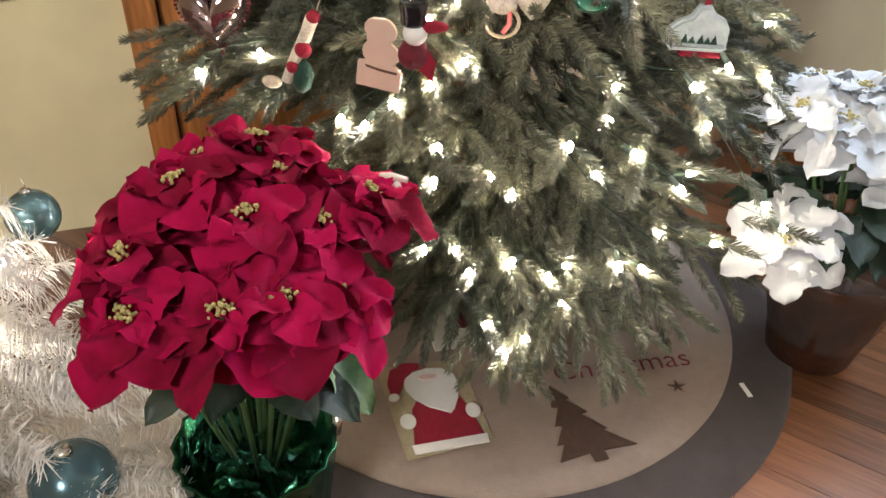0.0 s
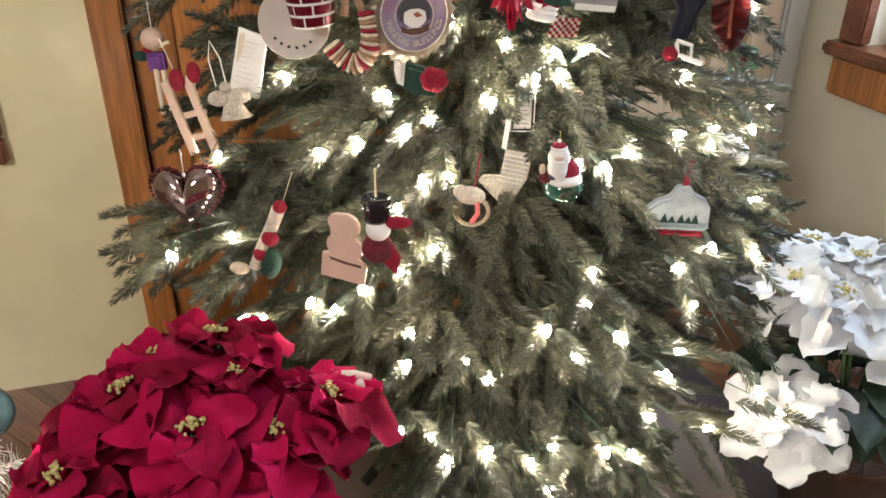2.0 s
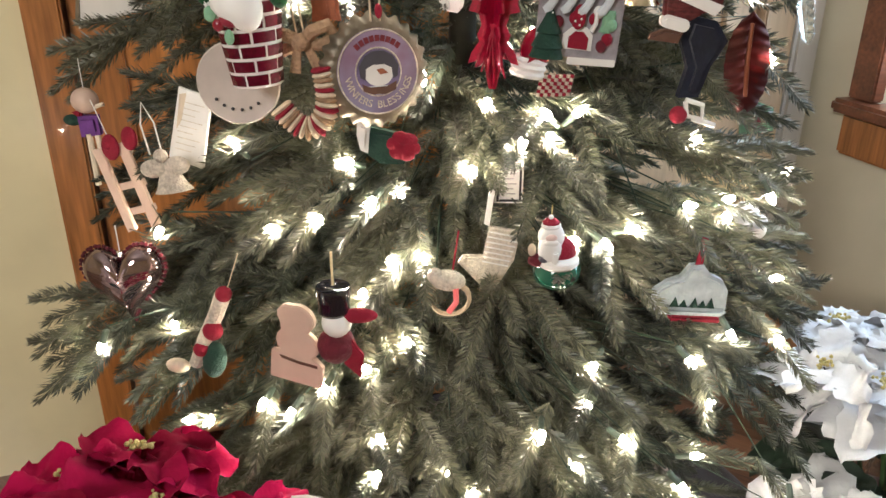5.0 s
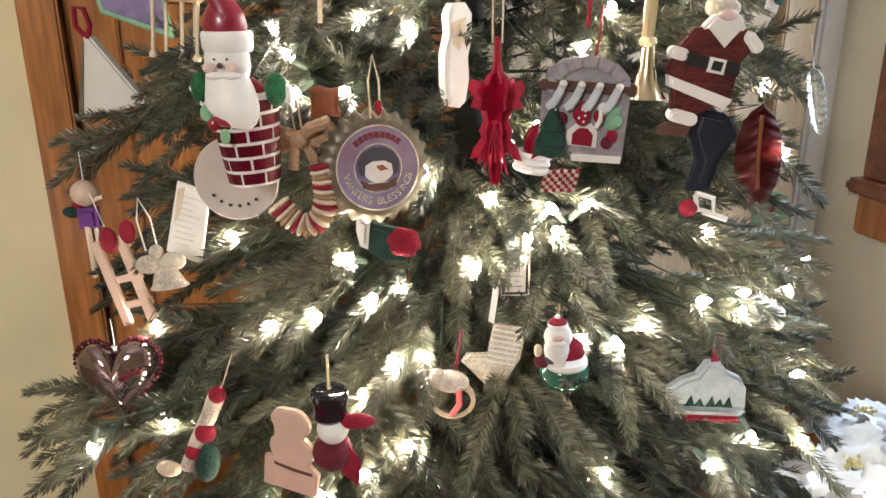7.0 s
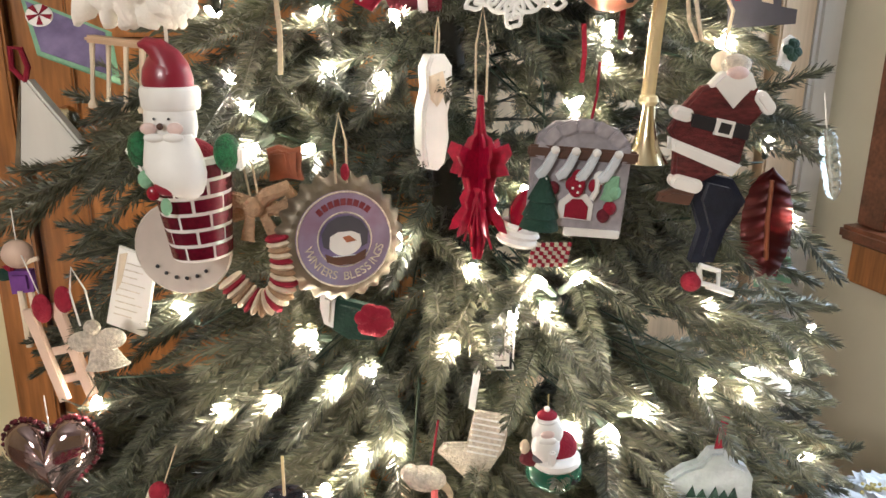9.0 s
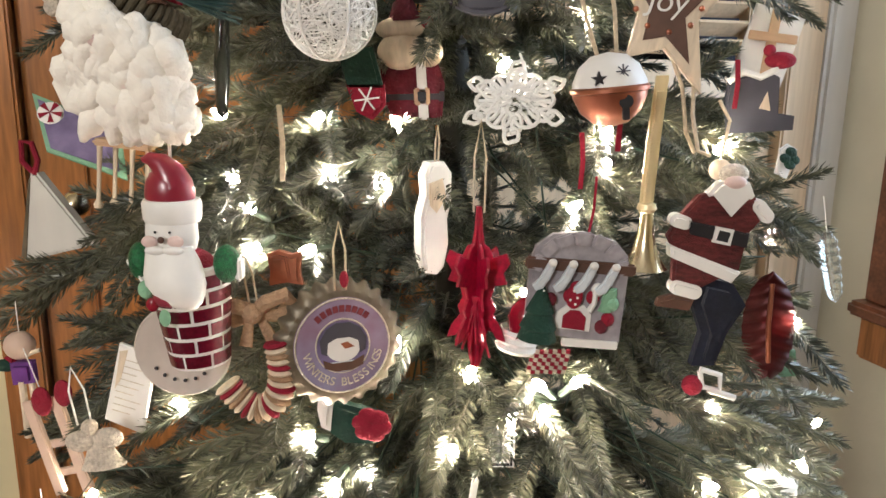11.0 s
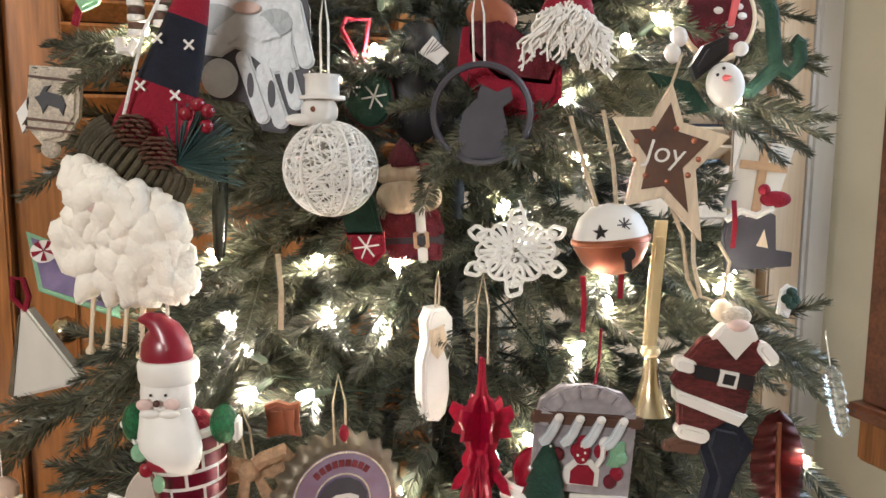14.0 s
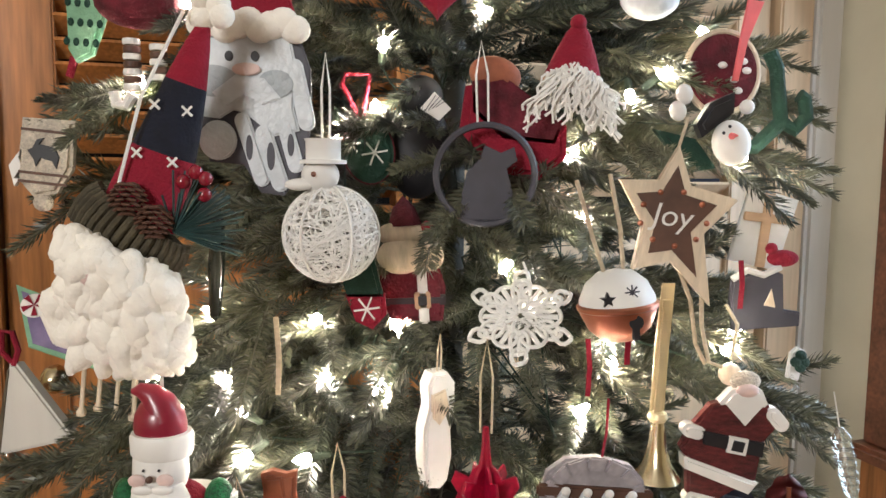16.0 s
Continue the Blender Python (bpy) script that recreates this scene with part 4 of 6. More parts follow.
chimney_pieces = [
    (bl(25, 6, 2, -2, 1.05, 0.8, 0.8), "o_felt_red"),
    (beard_bm, "o_white"),
    (la([(17.5, 18), (19.5, 26), (19, 36), (18, 42)], 0, -6, 0, 28, None, 0.85), "o_white"),
    (la([(0, 39), (20, 39), (21.5, 42), (22, 53), (20.5, 56), (0, 56)], 1, -5, 0, 30, None, 0.85), "o_white"),
    (la([(18, 55), (18.5, 61), (17, 69), (13, 76), (7, 81), (0, 83)], 3, -4, 0, 26, pose(0, 0, 0, 0, -3), 0.85), "o_satin"),
    (lock([(2, -4, 66), (-1, -5, 76), (-6, -6, 83), (-13, -7, 86), (-18, -7, 85)], (15, 12, 8, 5, 2), 14), "o_satin"),
    (bl(13, -25, -8, 9, 0.62, 0.7, 1.1), "o_green"), (bl(14, 40, -6, 7, 0.72, 0.8, 1.05), "o_green"),
    (pl(rounded(-31, 9, -22, -5, 5), 12, 2, -8), "o_white"), (bx(47, 52, -12, 2, -6, 12, 2), "o_white"),
    (bl(6.0, -11, -23.0, 27, 1, 0.28, 0.75), "o_skin"), (bl(6.0, 8, -22.6, 27, 1, 0.28, 0.75), "o_skin"),
    (bl(8, -7, -23.5, 20.5, 1.0, 0.32, 0.42), "o_white"), (bl(8, 6, -23.5, 20.5, 1.0, 0.32, 0.42), "o_white"),
    (bl(2.5, -1.5, -26, 29), "o_brown"), (bl(1.0, -6.5, -22.8, 34), "o_black"), (bl(1.0, 4, -22.8, 34), "o_black"),
    (bl(6, -1, -23.2, 15.0, 0.75, 0.2, 0.22), "o_skin"),
    (bl(9, 0, -25, -16, 1.2, 0.5, 0.7), "o_satin"), (bl(5, -11, -26, -20, 1, 0.6, 1.1), "o_red"), (bl(5, -2, -27, -30, 0.85, 0.4, 1.35), "o_mint"), (bl(7, -20, -14, -12, 0.8, 0.5, 1), "o_mint"),
    (bx(-1, 1.5, -0.5, 0.5, 82, 124, 0.2), "o_yarn"),
]
o = orn("chimney_ornament", (-0.006, 1.300, 0.938), "glossy santa figure sitting in a dark red brick chimney", "ornament")
sf = figure("santa_figure", (0, 0, 0), chimney_pieces, "white bearded santa with a red hat")
del sf["category"], sf["group"]
sf.parent = o
sf.matrix_basis = pose(0.001, -0.008, -0.004) @ Matrix.Scale(0.95, 4)
ch = op("chimney", la([(20.5, -78), (21.5, -77), (29.5, -6), (30, -2), (24, -1), (0, -1)], 7, 0, 0, 36, pose(0, 0, 0, 0, -4)), "o_white", o, "white mortar chimney")
for k in range(6):
    for i in range(7):
        op("brick", ring_brick(-77, -5, 21.5, 29.5, 6, k, i, 0.0, 7), "o_brick", ch, m=pose(0.007, 0, 0, 0, -4))

# round plate with a dotted smile
o = orn("plate_ornament", (-0.022, 1.342, 0.853), "round beige ceramic plate with black dots", "plate ornament")
op("plate", la([(0, -3), (36, -3), (39.5, 0), (38, 2), (34, 1), (0, 0.5)], rot=pose(0, 0, 0, -90) @ pose(0, 0, 0, 180), seg=40), "o_stoneware", o)
for i in range(6):
    a = radians(222 + 17 * i)
    op("dot", bl(1.7, 29 * math.cos(a), -3.2, 31 * math.sin(a) + 6, 1, 0.5, 1, 10, 6), "o_black", o)

# burlap bow over candy ring
o = orn("burlap_bow", (0.044, 1.318, 0.894), "brown burlap bow tied with twine", "bow", lean=-8)
for sx in (-1, 1):
    op("bow_loop", tb([(0, 0, 0), (sx * 12, -8, 9), (sx * 26, -4, 12), (sx * 29, 4, 2), (sx * 18, 2, -5), (0, 0, -1)], 6, 8), "o_burlap", o)
    op("tail", pl([(0, 0), (sx * 7, -2), (sx * 16, -24), (sx * 6, -27)], 2, 0.5, -4), "o_burlap", o)
op("knot", bl(8, 0, -7, 1), "o_burlap", o)
op("cord", loop(3, 5, 48), "o_twine", o)
o = orn("fabric_scrap", (0.062, 1.345, 0.922), "orange-red cloth bundle on a branch", "cloth ornament")
op("cloth", pl([(-13, 12), (-4, 15), (6, 12), (14, 14), (13, -4), (15, -13), (2, -11), (-12, -14), (-11, -2)], 9, 3), "o_orange", o)
op("cloth_fold", pl([(-9, 10), (3, 11), (6, -8), (-8, -9)], 4, 1.5, -5), "o_orange", o)
o = orn("candy_ring", (0.052, 1.310, 0.839), "curved candy cane of striped felt discs", "candy cane ornament")
path = [(10, 0, 33), (12, 0, 24), (13, 0, 15), (13, 0, 6), (12, 0, -3), (9, 0, -12), (3, 0, -19), (-6, 0, -22), (-14, 0, -19), (-21, 0, -13), (-27, 0, -6), (-32, 0, 1)]
fine = []
for a, b in zip(path, path[1:]):
    fine += [mm(a), (mm(a) + mm(b)) / 2]
for i, p in enumerate(fine):
    d = (fine[min(i + 1, len(fine) - 1)] - fine[max(i - 1, 0)]).normalized()
    op("felt_disc", lathe([(0, -2.2 * K), (9.5 * K, -2.0 * K), (11.5 * K, 0), (9.5 * K, 2.0 * K), (0, 2.2 * K)], 16), ("o_felt_red", "o_cream", "o_burlap", "o_cream")[i % 4], o,
       m=Matrix.Translation(p) @ d.to_track_quat("Z", "Y").to_matrix().to_4x4())

# tin bottle-cap picture
o = orn("bottle_cap_ornament", (0.111, 1.318, 0.868), "tin bottle cap with a round snow figure picture", "bottle cap", pitch=-4, yaw=22)
o.matrix_basis = o.matrix_basis @ Matrix.Scale(1.1, 4)
bm = bmesh.new()
rows = []
for r, y, wv in ((34, 0, 0), (39, 0.5, 0), (43, 4, 1.0), (46, 10, 2.2), (45, 11, 2.2)):
    rows.append([bm.verts.new(mm(((r + wv * math.sin(24 * t)) * math.cos(t), y, (r + wv * math.sin(24 * t)) * math.sin(t)))) for t in [2 * math.pi * i / 144 for i in range(144)]])
for a, b in zip(rows, rows[1:]):
    for i in range(144):
        bm.faces.new((a[i], a[(i + 1) % 144], b[(i + 1) % 144], b[i]))
bmesh.ops.recalc_face_normals(bm, faces=bm.faces)
op("cap", bm, "o_tin", o)
op("picture", la([(0, 1.2), (33.5, 1.2), (35, 0.5), (35, -1), (0, -1)], rot=FACE, seg=48), "o_picture", o, "purple and blue glossy print")
for r in (34.2, 19.5):
    op("printed_ring", tb([(r * math.cos(t), -1.4, r * math.sin(t)) for t in [2 * math.pi * i / 48 for i in range(49)]], 0.7, 5), "o_lace", o)
op("printed_disc", pl(ell(19, 19, 0, -1), 0.8, 0.1, -1.4), "o_lilac", o)
op("printed_snow", pl([(x, z) for x, z in ell(18, 17.5, 0, -1, 40) if z < -9], 0.8, 0.1, -1.9), "o_ice", o)
op("printed_face", pl(ell(12.5, 10.5, 0, -1), 0.8, 0.2, -2.2), "o_white", o)
op("printed_hat", pl([(-16, -4), (-17, 5), (-12, 13), (-5, 17), (5, 17), (12, 13), (17, 5), (16, -4), (12, -6), (11, 3), (5, 6), (-5, 6), (-11, 3), (-12, -6)], 0.8, 0.2, -2.6), "o_slate", o)
op("printed_nose", pl([(-2, 2), (3, 3), (8, -1), (1, -2)], 0.8, 0.1, -3.0), "o_orange", o)
op("printed_scarf", pl([(-15, -9), (-8, -12), (6, -12), (15, -8), (14, -15), (6, -18), (-6, -18), (-14, -15)], 0.8, 0.2, -2.8), "o_brown", o)
text = "WINTERS BLESSINGS"
for i, ch in enumerate(text):
    a = radians(196 + 148 * i / (len(text) - 1))
    if ch != " ":
        word(ch, 8.5, "o_lace", o, pose(26.8 * K * math.cos(a), -0.0016, 26.8 * K * math.sin(a), 0, -(math.degrees(a) - 270), 0), "letter")
for i in range(9):
    a = radians(130 - 10 * i)
    op("text_bar", bx(-1.8, 1.8, -1.9, -1.2, -2.4, 2.4, 0), "o_letter", o, m=pose(27 * K * math.cos(a), 0, 27 * K * math.sin(a), 0, 90 - math.degrees(a), 0))
op("cord", loop(4, 40, 88), "o_twine", o)
op("bead", bl(4, 2, -3, 48, 0.8, 0.8, 1.5), "o_felt_red", o)

# green mitten with a red flower
o = orn("mitten_ornament", (0.114, 1.338, 0.795), "dark green felt mitten with a red flower", "mitten", lean=12)
op("mitten", pl([(-16, 14), (26, 12), (30, 0), (22, -16), (0, -20), (-18, -12)], 12, 4), "o_felt_green", o)
op("cuff", pl([(-30, 18), (-17, 16), (-14, -12), (-22, -10), (-28, 4)], 15, 4), "o_white", o)
for i in range(6):
    a = radians(60 * i)
    op("petal", bl(9, 18 + 8 * math.cos(a), -9, 4 + 8 * math.sin(a), 1, 0.4, 0.8, 10, 7), "o_felt_red", o)

# driftwood slab, red cut-out, basket
o = orn("driftwood_ornament", (0.181, 1.368, 0.960), "pale carved driftwood slab on a cord", "wood ornament", lean=2, yaw=25)
op("slab", pl([(-8, 46), (4, 47), (11, 38), (12, 16), (9, 0), (11, -20), (8, -40), (2, -46), (-9, -44), (-13, -24), (-14, 2), (-10, 20), (-12, 36)], 17, 2.5), "o_white", o)
op("carving", pl([(-9, 30), (2, 34), (6, 18), (-2, 6), (-8, 12)], 4, 1, -8), "o_cream", o)
op("cord", loop(1.5, 44, 75), "o_twine", o)
o = orn("red_snowflake", (0.215, 1.316, 0.915), "bright red acrylic snowflake of crossed flat pieces", "snowflake", yaw=-14)
half = [(2.2, 64), (3.2, 46), (5, 36), (9, 33), (12, 26), (22, 30), (25, 22), (20, 14), (23, 6), (14, 4), (11, -6), (15, -14), (13, -20), (20, -30), (23, -40), (16, -38), (11, -30), (8, -36), (6, -50), (3.4, -62)]
flake = half + [(-x, z) for x, z in reversed(half)]
for k in range(3):
    op("flat_piece", pl(flake, 2.4, 0.5, 0.02 * k), "o_redacryl", o, m=pose(0, 0, 0.0004 * k, 0, 0, 60 * k))
for k in range(6):
    op("prong", tb([(3 - k, -6, -4), (-14 + 5.4 * k, -9 - 2 * (k % 2), -40 - 5 * (k % 3))], 1.5, 6, 1.1), "o_redacryl", o)
op("cord", loop(4, 60, 128), "o_twine", o)
o = orn("basket_ornament", (0.250, 1.328, 0.880), "red ball in a white basket with gingham cloth", "basket ornament", lean=10)
op("berry", bl(17, 4, 0, 8, 0.9, 0.9, 1.15), "o_red", o)
bm = bmesh.new()
for i in range(3):
    b2 = la([(15, -18 + 6 * i), (17, -15 + 6 * i), (15, -12 + 6 * i), (13, -15 + 6 * i), (15, -18 + 6 * i)], seg=20)
    bm = many(bm, b2)
op("basket", bm, "o_yarn", o)
for i in range(9):
    for j in range(6):
        op("gingham_check", bx(12 + 3.4 * i, 15.2 + 3.4 * i, -6 - (i % 3) * 0.6, -4, -34 + 3.4 * j + 0.7 * i, -30.8 + 3.4 * j + 0.7 * i, 0.2), "o_felt_red" if (i + j) % 2 else "o_lace", o)
op("ribbon", pl([(-4, -4), (4, 2), (20, 22), (14, 26), (-2, 8)], 2, 0.5, -17), "o_red", o)

# stone fireplace plaque
o = orn("fireplace_ornament", (0.288, 1.298, 0.922), "grey stone fireplace plaque with white stockings", "plaque", lean=4)
op("plaque", pl([(-36, -36), (36, -40), (36, 14), (34, 28), (24, 38), (0, 43), (-22, 40), (-34, 30), (-37, 16)], 8, 2), "o_grey", o)
for i in range(7):
    a = radians(160 - 23 * i)
    op("arch_stone", bx(-6, 6, -7, -3, -5, 5, 1.2), "o_grey", o, m=pose(33 * K * math.cos(a), 0, (31 * math.sin(a) + 8) * K, 0, -math.degrees(a) + 90, 0))
op("mantel", bx(-41, 40, -8, -3, 14, 23, 1.5), "o_brown", o)
for i, x in enumerate((-24, -9, 6, 22)):
    sk = op("stocking", pl([(x - 1, 20), (x + 5, 19), (x + 1, 8), (x - 3, 1), (x - 8, -1), (x - 11, 3), (x - 6, 9)], 4, 1.4, -11), "o_ice", o)
    op("stocking_top", bl(3.4, x + 2, -12, 21, 1, 0.6, 0.9, 10, 8), "o_white", sk)
op("firebox", pl([(-14, -30), (12, -31), (12, -18), (6, -11), (-6, -11), (-14, -18)], 2, 0.4, -5), "o_white", o)
op("fire", pl([(-9, -29), (8, -30), (8, -20), (3, -15), (-4, -15), (-9, -20)], 2, 0.4, -6.5), "o_felt_red", o)
for x, z, mt in ((-2, 2, "o_felt_red"), (-6, -4, "o_felt_red"), (14, 2, "o_white"), (11, -4, "o_felt_red"), (26, -8, "o_mint"), (24, -20, "o_felt_red"), (-20, -8, "o_felt_dark"), (20, -26, "o_felt_dark")):
    op("toy", bl(5, x, -7, z, 1, 0.6, 1.1, 10, 8), mt, o)
tree_small = la([(15, -38), (12, -30), (14, -29), (9, -18), (11, -17), (5, -4), (0, 6)], -27, -9, 0, 12)
op("small_tree", tree_small, "o_felt_green", o)
for i in range(12):
    op("tree_dot", bl(1.3, -27 + 11 * math.cos(i * 2.4) * (1 - i / 14), -9 - 11 * abs(math.sin(i * 2.4)) * (1 - i / 14), -36 + 3.2 * i, 1, 1, 1, 6, 5), "o_white", o)
for x, z in ((-4, 1), (-1, -4), (-6, -6), (-2, -9)):
    op("white_dot", bl(1.1, x, -11.5, z, 1, 0.6, 1, 6, 5), "o_white", o)
op("mitten_print", pl(ell(6, 9, -3, -4), 3, 1, -9.5), "o_felt_red", o)
op("cane_print", tb([(12, -9, 2), (12, -9, -8), (9, -9, -14)], 2.2, 6), "o_white", o)
op("sock_print", pl([(18, 4), (28, 4), (29, -10), (24, -16), (16, -14), (18, -8)], 3, 1, -7), "o_mint", o)
op("base_label", bx(-8, 34, -8, -5, -43, -37, 0.6), "o_white", o)
op("cord", tb([(3, -2, 42), (5, 0, 60), (4, 0, 84)], 1, 5), "o_felt_red", o)

# gold horn on a ribbon
o = orn("horn_ornament", (0.352, 1.360, 0.965), "gold metal horn hanging on a gold ribbon", "horn ornament")
op("horn", la([(19, -42), (17.5, -40), (11, -30), (7, -14), (5.5, 0), (5, 4), (0, 4)], 1, 0, 0), "o_gold", o)
op("knot", la([(0, 14), (7, 11), (8, 7), (6, 4), (0, 3)], 0, -1, 0), "o_goldribbon", o)
op("ribbon", pl([(-6, 8), (5, 8), (7, 60), (10, 112), (0, 112), (-4, 60)], 2, 0.5), "o_goldribbon", o)
op("ribbon_tail", pl([(-4, 12), (2, 12), (6, 100), (0, 100)], 2, 0.6, -4), "o_goldribbon", o)

# plaid santa cut-out
figure("santa_ornament", (0.413, 1.357, 0.953), [
    (pl([(-21, 31), (-34, 15), (-44, -3), (-38, -13), (-37, -40), (-14, -46), (0, -38), (16, -34), (21, 0), (30, 11), (24, 30), (10, 34), (-8, 34)], 9, 2.5), "o_plaid"),
    (pl([(-42, -9), (-41, -19), (10, -40), (17, -31)], 15, 2.5, -1), "o_white"),
    (pl(rounded(-33, -45, -18, -49, 12), 13, 3), "o_white"),
    (pl([(-34, -52), (-16, -55), (-20, -66), (-48, -62), (-46, -56)], 9, 3, 2), "o_brown"),
    (pl([(-28, 11), (-27, 0), (20, -11), (21, 1)], 10, 1, -1), "o_black"),
    (pl([(-7, 7), (8, 4), (6, -9), (-9, -6)], 3, 0.6, -6), "o_white"), (pl([(-4, 4), (5, 2), (3, -6), (-6, -4)], 3, 0.4, -7), "o_black"),
    (pl([(-15, 32), (-6, 22), (5, 10), (14, 21), (23, 31), (18, 42), (8, 46), (-6, 42)], 12, 3), "o_white"),
    (bl(9, 6, -4, 42, 1, 0.5, 0.6), "o_skin"), (bl(12, 6, 1, 48, 1, 0.5, 0.7), "o_lace"),
    (pl(rounded(-38, 11, -31, 9, 11), 12, 3, -2), "o_white"), (pl(rounded(27, 23, 34, 15, 11), 12, 3, -2), "o_white"),
], "flat santa cut-out in a burgundy plaid coat with white trim")
o = orn("navy_leg_ornament", (0.424, 1.378, 0.866), "navy cloth leg wearing a white skate", "cloth ornament", lean=4)
op("leg", pl([(-20, 44), (8, 40), (22, 22), (10, -4), (4, -34), (-16, -36), (-12, -6), (-24, 20)], 18, 7), "o_navy", o)
op("pompom", bl(9, -14, -6, -52), "o_felt_red", o)
op("skate", many(tb([(-10, -8, -36), (8, -8, -40), (10, -8, -54), (-6, -8, -52), (-10, -8, -38)], 2.6, 7), tb([(0, -8, -54), (16, -8, -58), (24, -8, -60)], 3, 7)), "o_white", o)

# ruffled red garland, glass icicle, holly tag
o = orn("ruffled_ornament", (0.478, 1.398, 0.866), "dark red metallic ruffled foil loop", "foil ornament", lean=-3, yaw=-12)
bm = bmesh.new()
rows = []
for i in range(97):
    z = -48 + i
    hw = 22 * math.sqrt(max(0.02, 1 - (z / 49.5) ** 2))
    rows.append([bm.verts.new(mm((hw * v, -9 * (1 - v * v) + 1.5 * math.sin(z * 0.55 + abs(v)) * (0.25 + abs(v)), z - 7 * abs(v)))) for v in (-1, -0.75, -0.5, -0.25, 0, 0.25, 0.5, 0.75, 1)])
for a, b in zip(rows, rows[1:]):
    for i in range(8):
        bm.faces.new((a[i], a[i + 1], b[i + 1], b[i]))
bmesh.ops.solidify(bm, geom=list(bm.faces), thickness=0.0008)
op("ruffle", bm, "o_ruffle", o)
op("core", tb([(0, -8, -36), (-2, -11, 0), (0, -8, 36)], 2.2, 8), "o_copper", o)
o = orn("icicle_ornament", (0.540, 1.420, 0.906), "ribbed clear glass icicle on a thread", "icicle ornament", lean=-14)
op("icicle", la([(0, -30), (4, -26), (7, -20)] + [(8 + (1.2 if i % 2 else -0.4) - abs(i - 7) * 0.25, -18 + 4.2 * i) for i in range(12)] + [(5, 34), (3, 38), (0, 39)]), "o_glass", o)
op("thread", tb([(0, 0, 38), (1, 0, 70)], 0.6, 4), "o_yarn", o)
o = orn("holly_tag", (0.469, 1.378, 1.009), "small white tag with green holly leaves", "tag", lean=15, yaw=25)
op("tag", pl([(-9, -12), (5, -13), (7, 12), (-5, 14), (-11, 8)], 3, 1), "o_white", o)
for i in range(4):
    op("leaf", bl(6, -1 + 5 * math.cos(i * 1.7), -3, 3 + 5 * math.sin(i * 1.7), 1.2, 0.35, 0.7, 8, 6), "o_felt_green", o)

# white tent-shaped slab with a red loop, printed card, little bench
o = orn("triangle_ornament", (-0.214, 1.530, 0.925), "off-white triangular plaster slab on a red loop", "slab ornament", lean=-4, yaw=-12)
op("slab", pl([(-36, -46), (50, -29), (-4, 46), (-12, 46)], 12, 2.5), "offwhite", o)
op("edge", pl([(-38, -40), (-30, -46), (-8, 44), (-14, 40)], 15, 2), "o_tin", o, "silvery edge strip")
op("loop", tb([(-8, 0, 42), (-20, -3, 58), (-18, -2, 78), (-8, 0, 76), (-4, 0, 58), (-8, -3, 44)], 3, 7), "o_felt_red", o)
o = orn("printed_card", (-0.165, 1.500, 1.010), "printed card with purple swirls and a peppermint", "card", lean=24, pitch=-35)
op("card", pl([(-58, 22), (30, 26), (62, -20), (-16, -26)], 3, 0.8), "o_mint", o)
op("print", pl([(-50, 18), (26, 22), (52, -16), (-14, -22)], 1, 0.2, -2.2), "o_lilac", o)
op("peppermint", la([(0, 1.4), (10, 1.2), (12, 0), (0, 0)], -32, -3, 10, 20, FACE), "o_white", o)
for i in range(5):
    op("mint_stripe", pl([(-32, 10), (-32 + 11 * math.cos(i * 1.256), 10 + 11 * math.sin(i * 1.256)), (-32 + 11 * math.cos(i * 1.256 + 0.5), 10 + 11 * math.sin(i * 1.256 + 0.5))], 1, 0, -5), "o_felt_red", o)
o = orn("bench_ornament", (-0.088, 1.418, 0.985), "small wooden stool with turned legs", "stool ornament", lean=6)
op("seat", bx(-26, 24, -10, 10, 24, 30, 2), "o_tan", o)
for x, y in ((-20, -7), (-12, 7), (8, -7), (16, 7), (22, -6)):
    op("leg", la([(3.6, -30), (4.2, -27), (2, -23), (1.8, 0), (2.4, 24)], x, y, 0, 10), "o_cream", o)

# peg doll, sled, ribbon angel, slatted panel
figure("peg_doll_ornament", (-0.225, 1.468, 0.784), [
    (bl(15, -2, 0, 24, 1, 0.9, 0.95), "o_pink"), (pl([(-12, 6), (10, 8), (12, -14), (-10, -18)], 12, 4), "o_purple"),
    (pl([(-18, 10), (-6, 14), (-8, 2)], 6, 2), "o_felt_red"), (bl(8, -20, 4, 0, 1.3, 0.7, 0.8), "o_felt_green"),
    (tb([(-2, 0, -14), (0, 0, -46), (2, -1, -74)], 3.6, 8), "o_cream"), (tb([(6, 3, -14), (9, 3, -46), (12, 3, -72)], 3.2, 8), "o_cream"),
    (tb([(-2, 0, 36), (-4, 0, 70)], 0.6, 4), "o_yarn"), (tb([(2, -4, 14), (14, -4, 20), (20, -4, 22)], 2.4, 6), "o_cream"),
], "clothes peg doll with a pink head and purple cape", lean=3)
o = orn("sled_ornament", (-0.183, 1.438, 0.722), "raw wooden sled with a red cloth bow", "sled ornament", lean=-16, yaw=-12)
for x in (-17, 15):
    op("runner", pl([(x - 6, -56), (x + 6, -54), (x + 6, 44), (x - 6, 44)], 5, 1), "o_pink", o)
for z in (-34, -4, 34):
    op("crossbar", bx(-22, 22, 2, 6, z - 4, z + 4, 1), "o_pink", o)
op("tow_wire", tb([(-18, -3, -52), (4, -6, -62), (26, -4, -44), (22, -2, -30)], 0.9, 5), "o_tin", o)
for x, z, r in ((-9, 42, 11), (15, 54, 10)):
    op("bow_loop", bl(r, x, -6, z, 0.95, 0.5, 1.35), "o_felt_red", o, m=pose(0, 0, 0, 0, 18, 0))
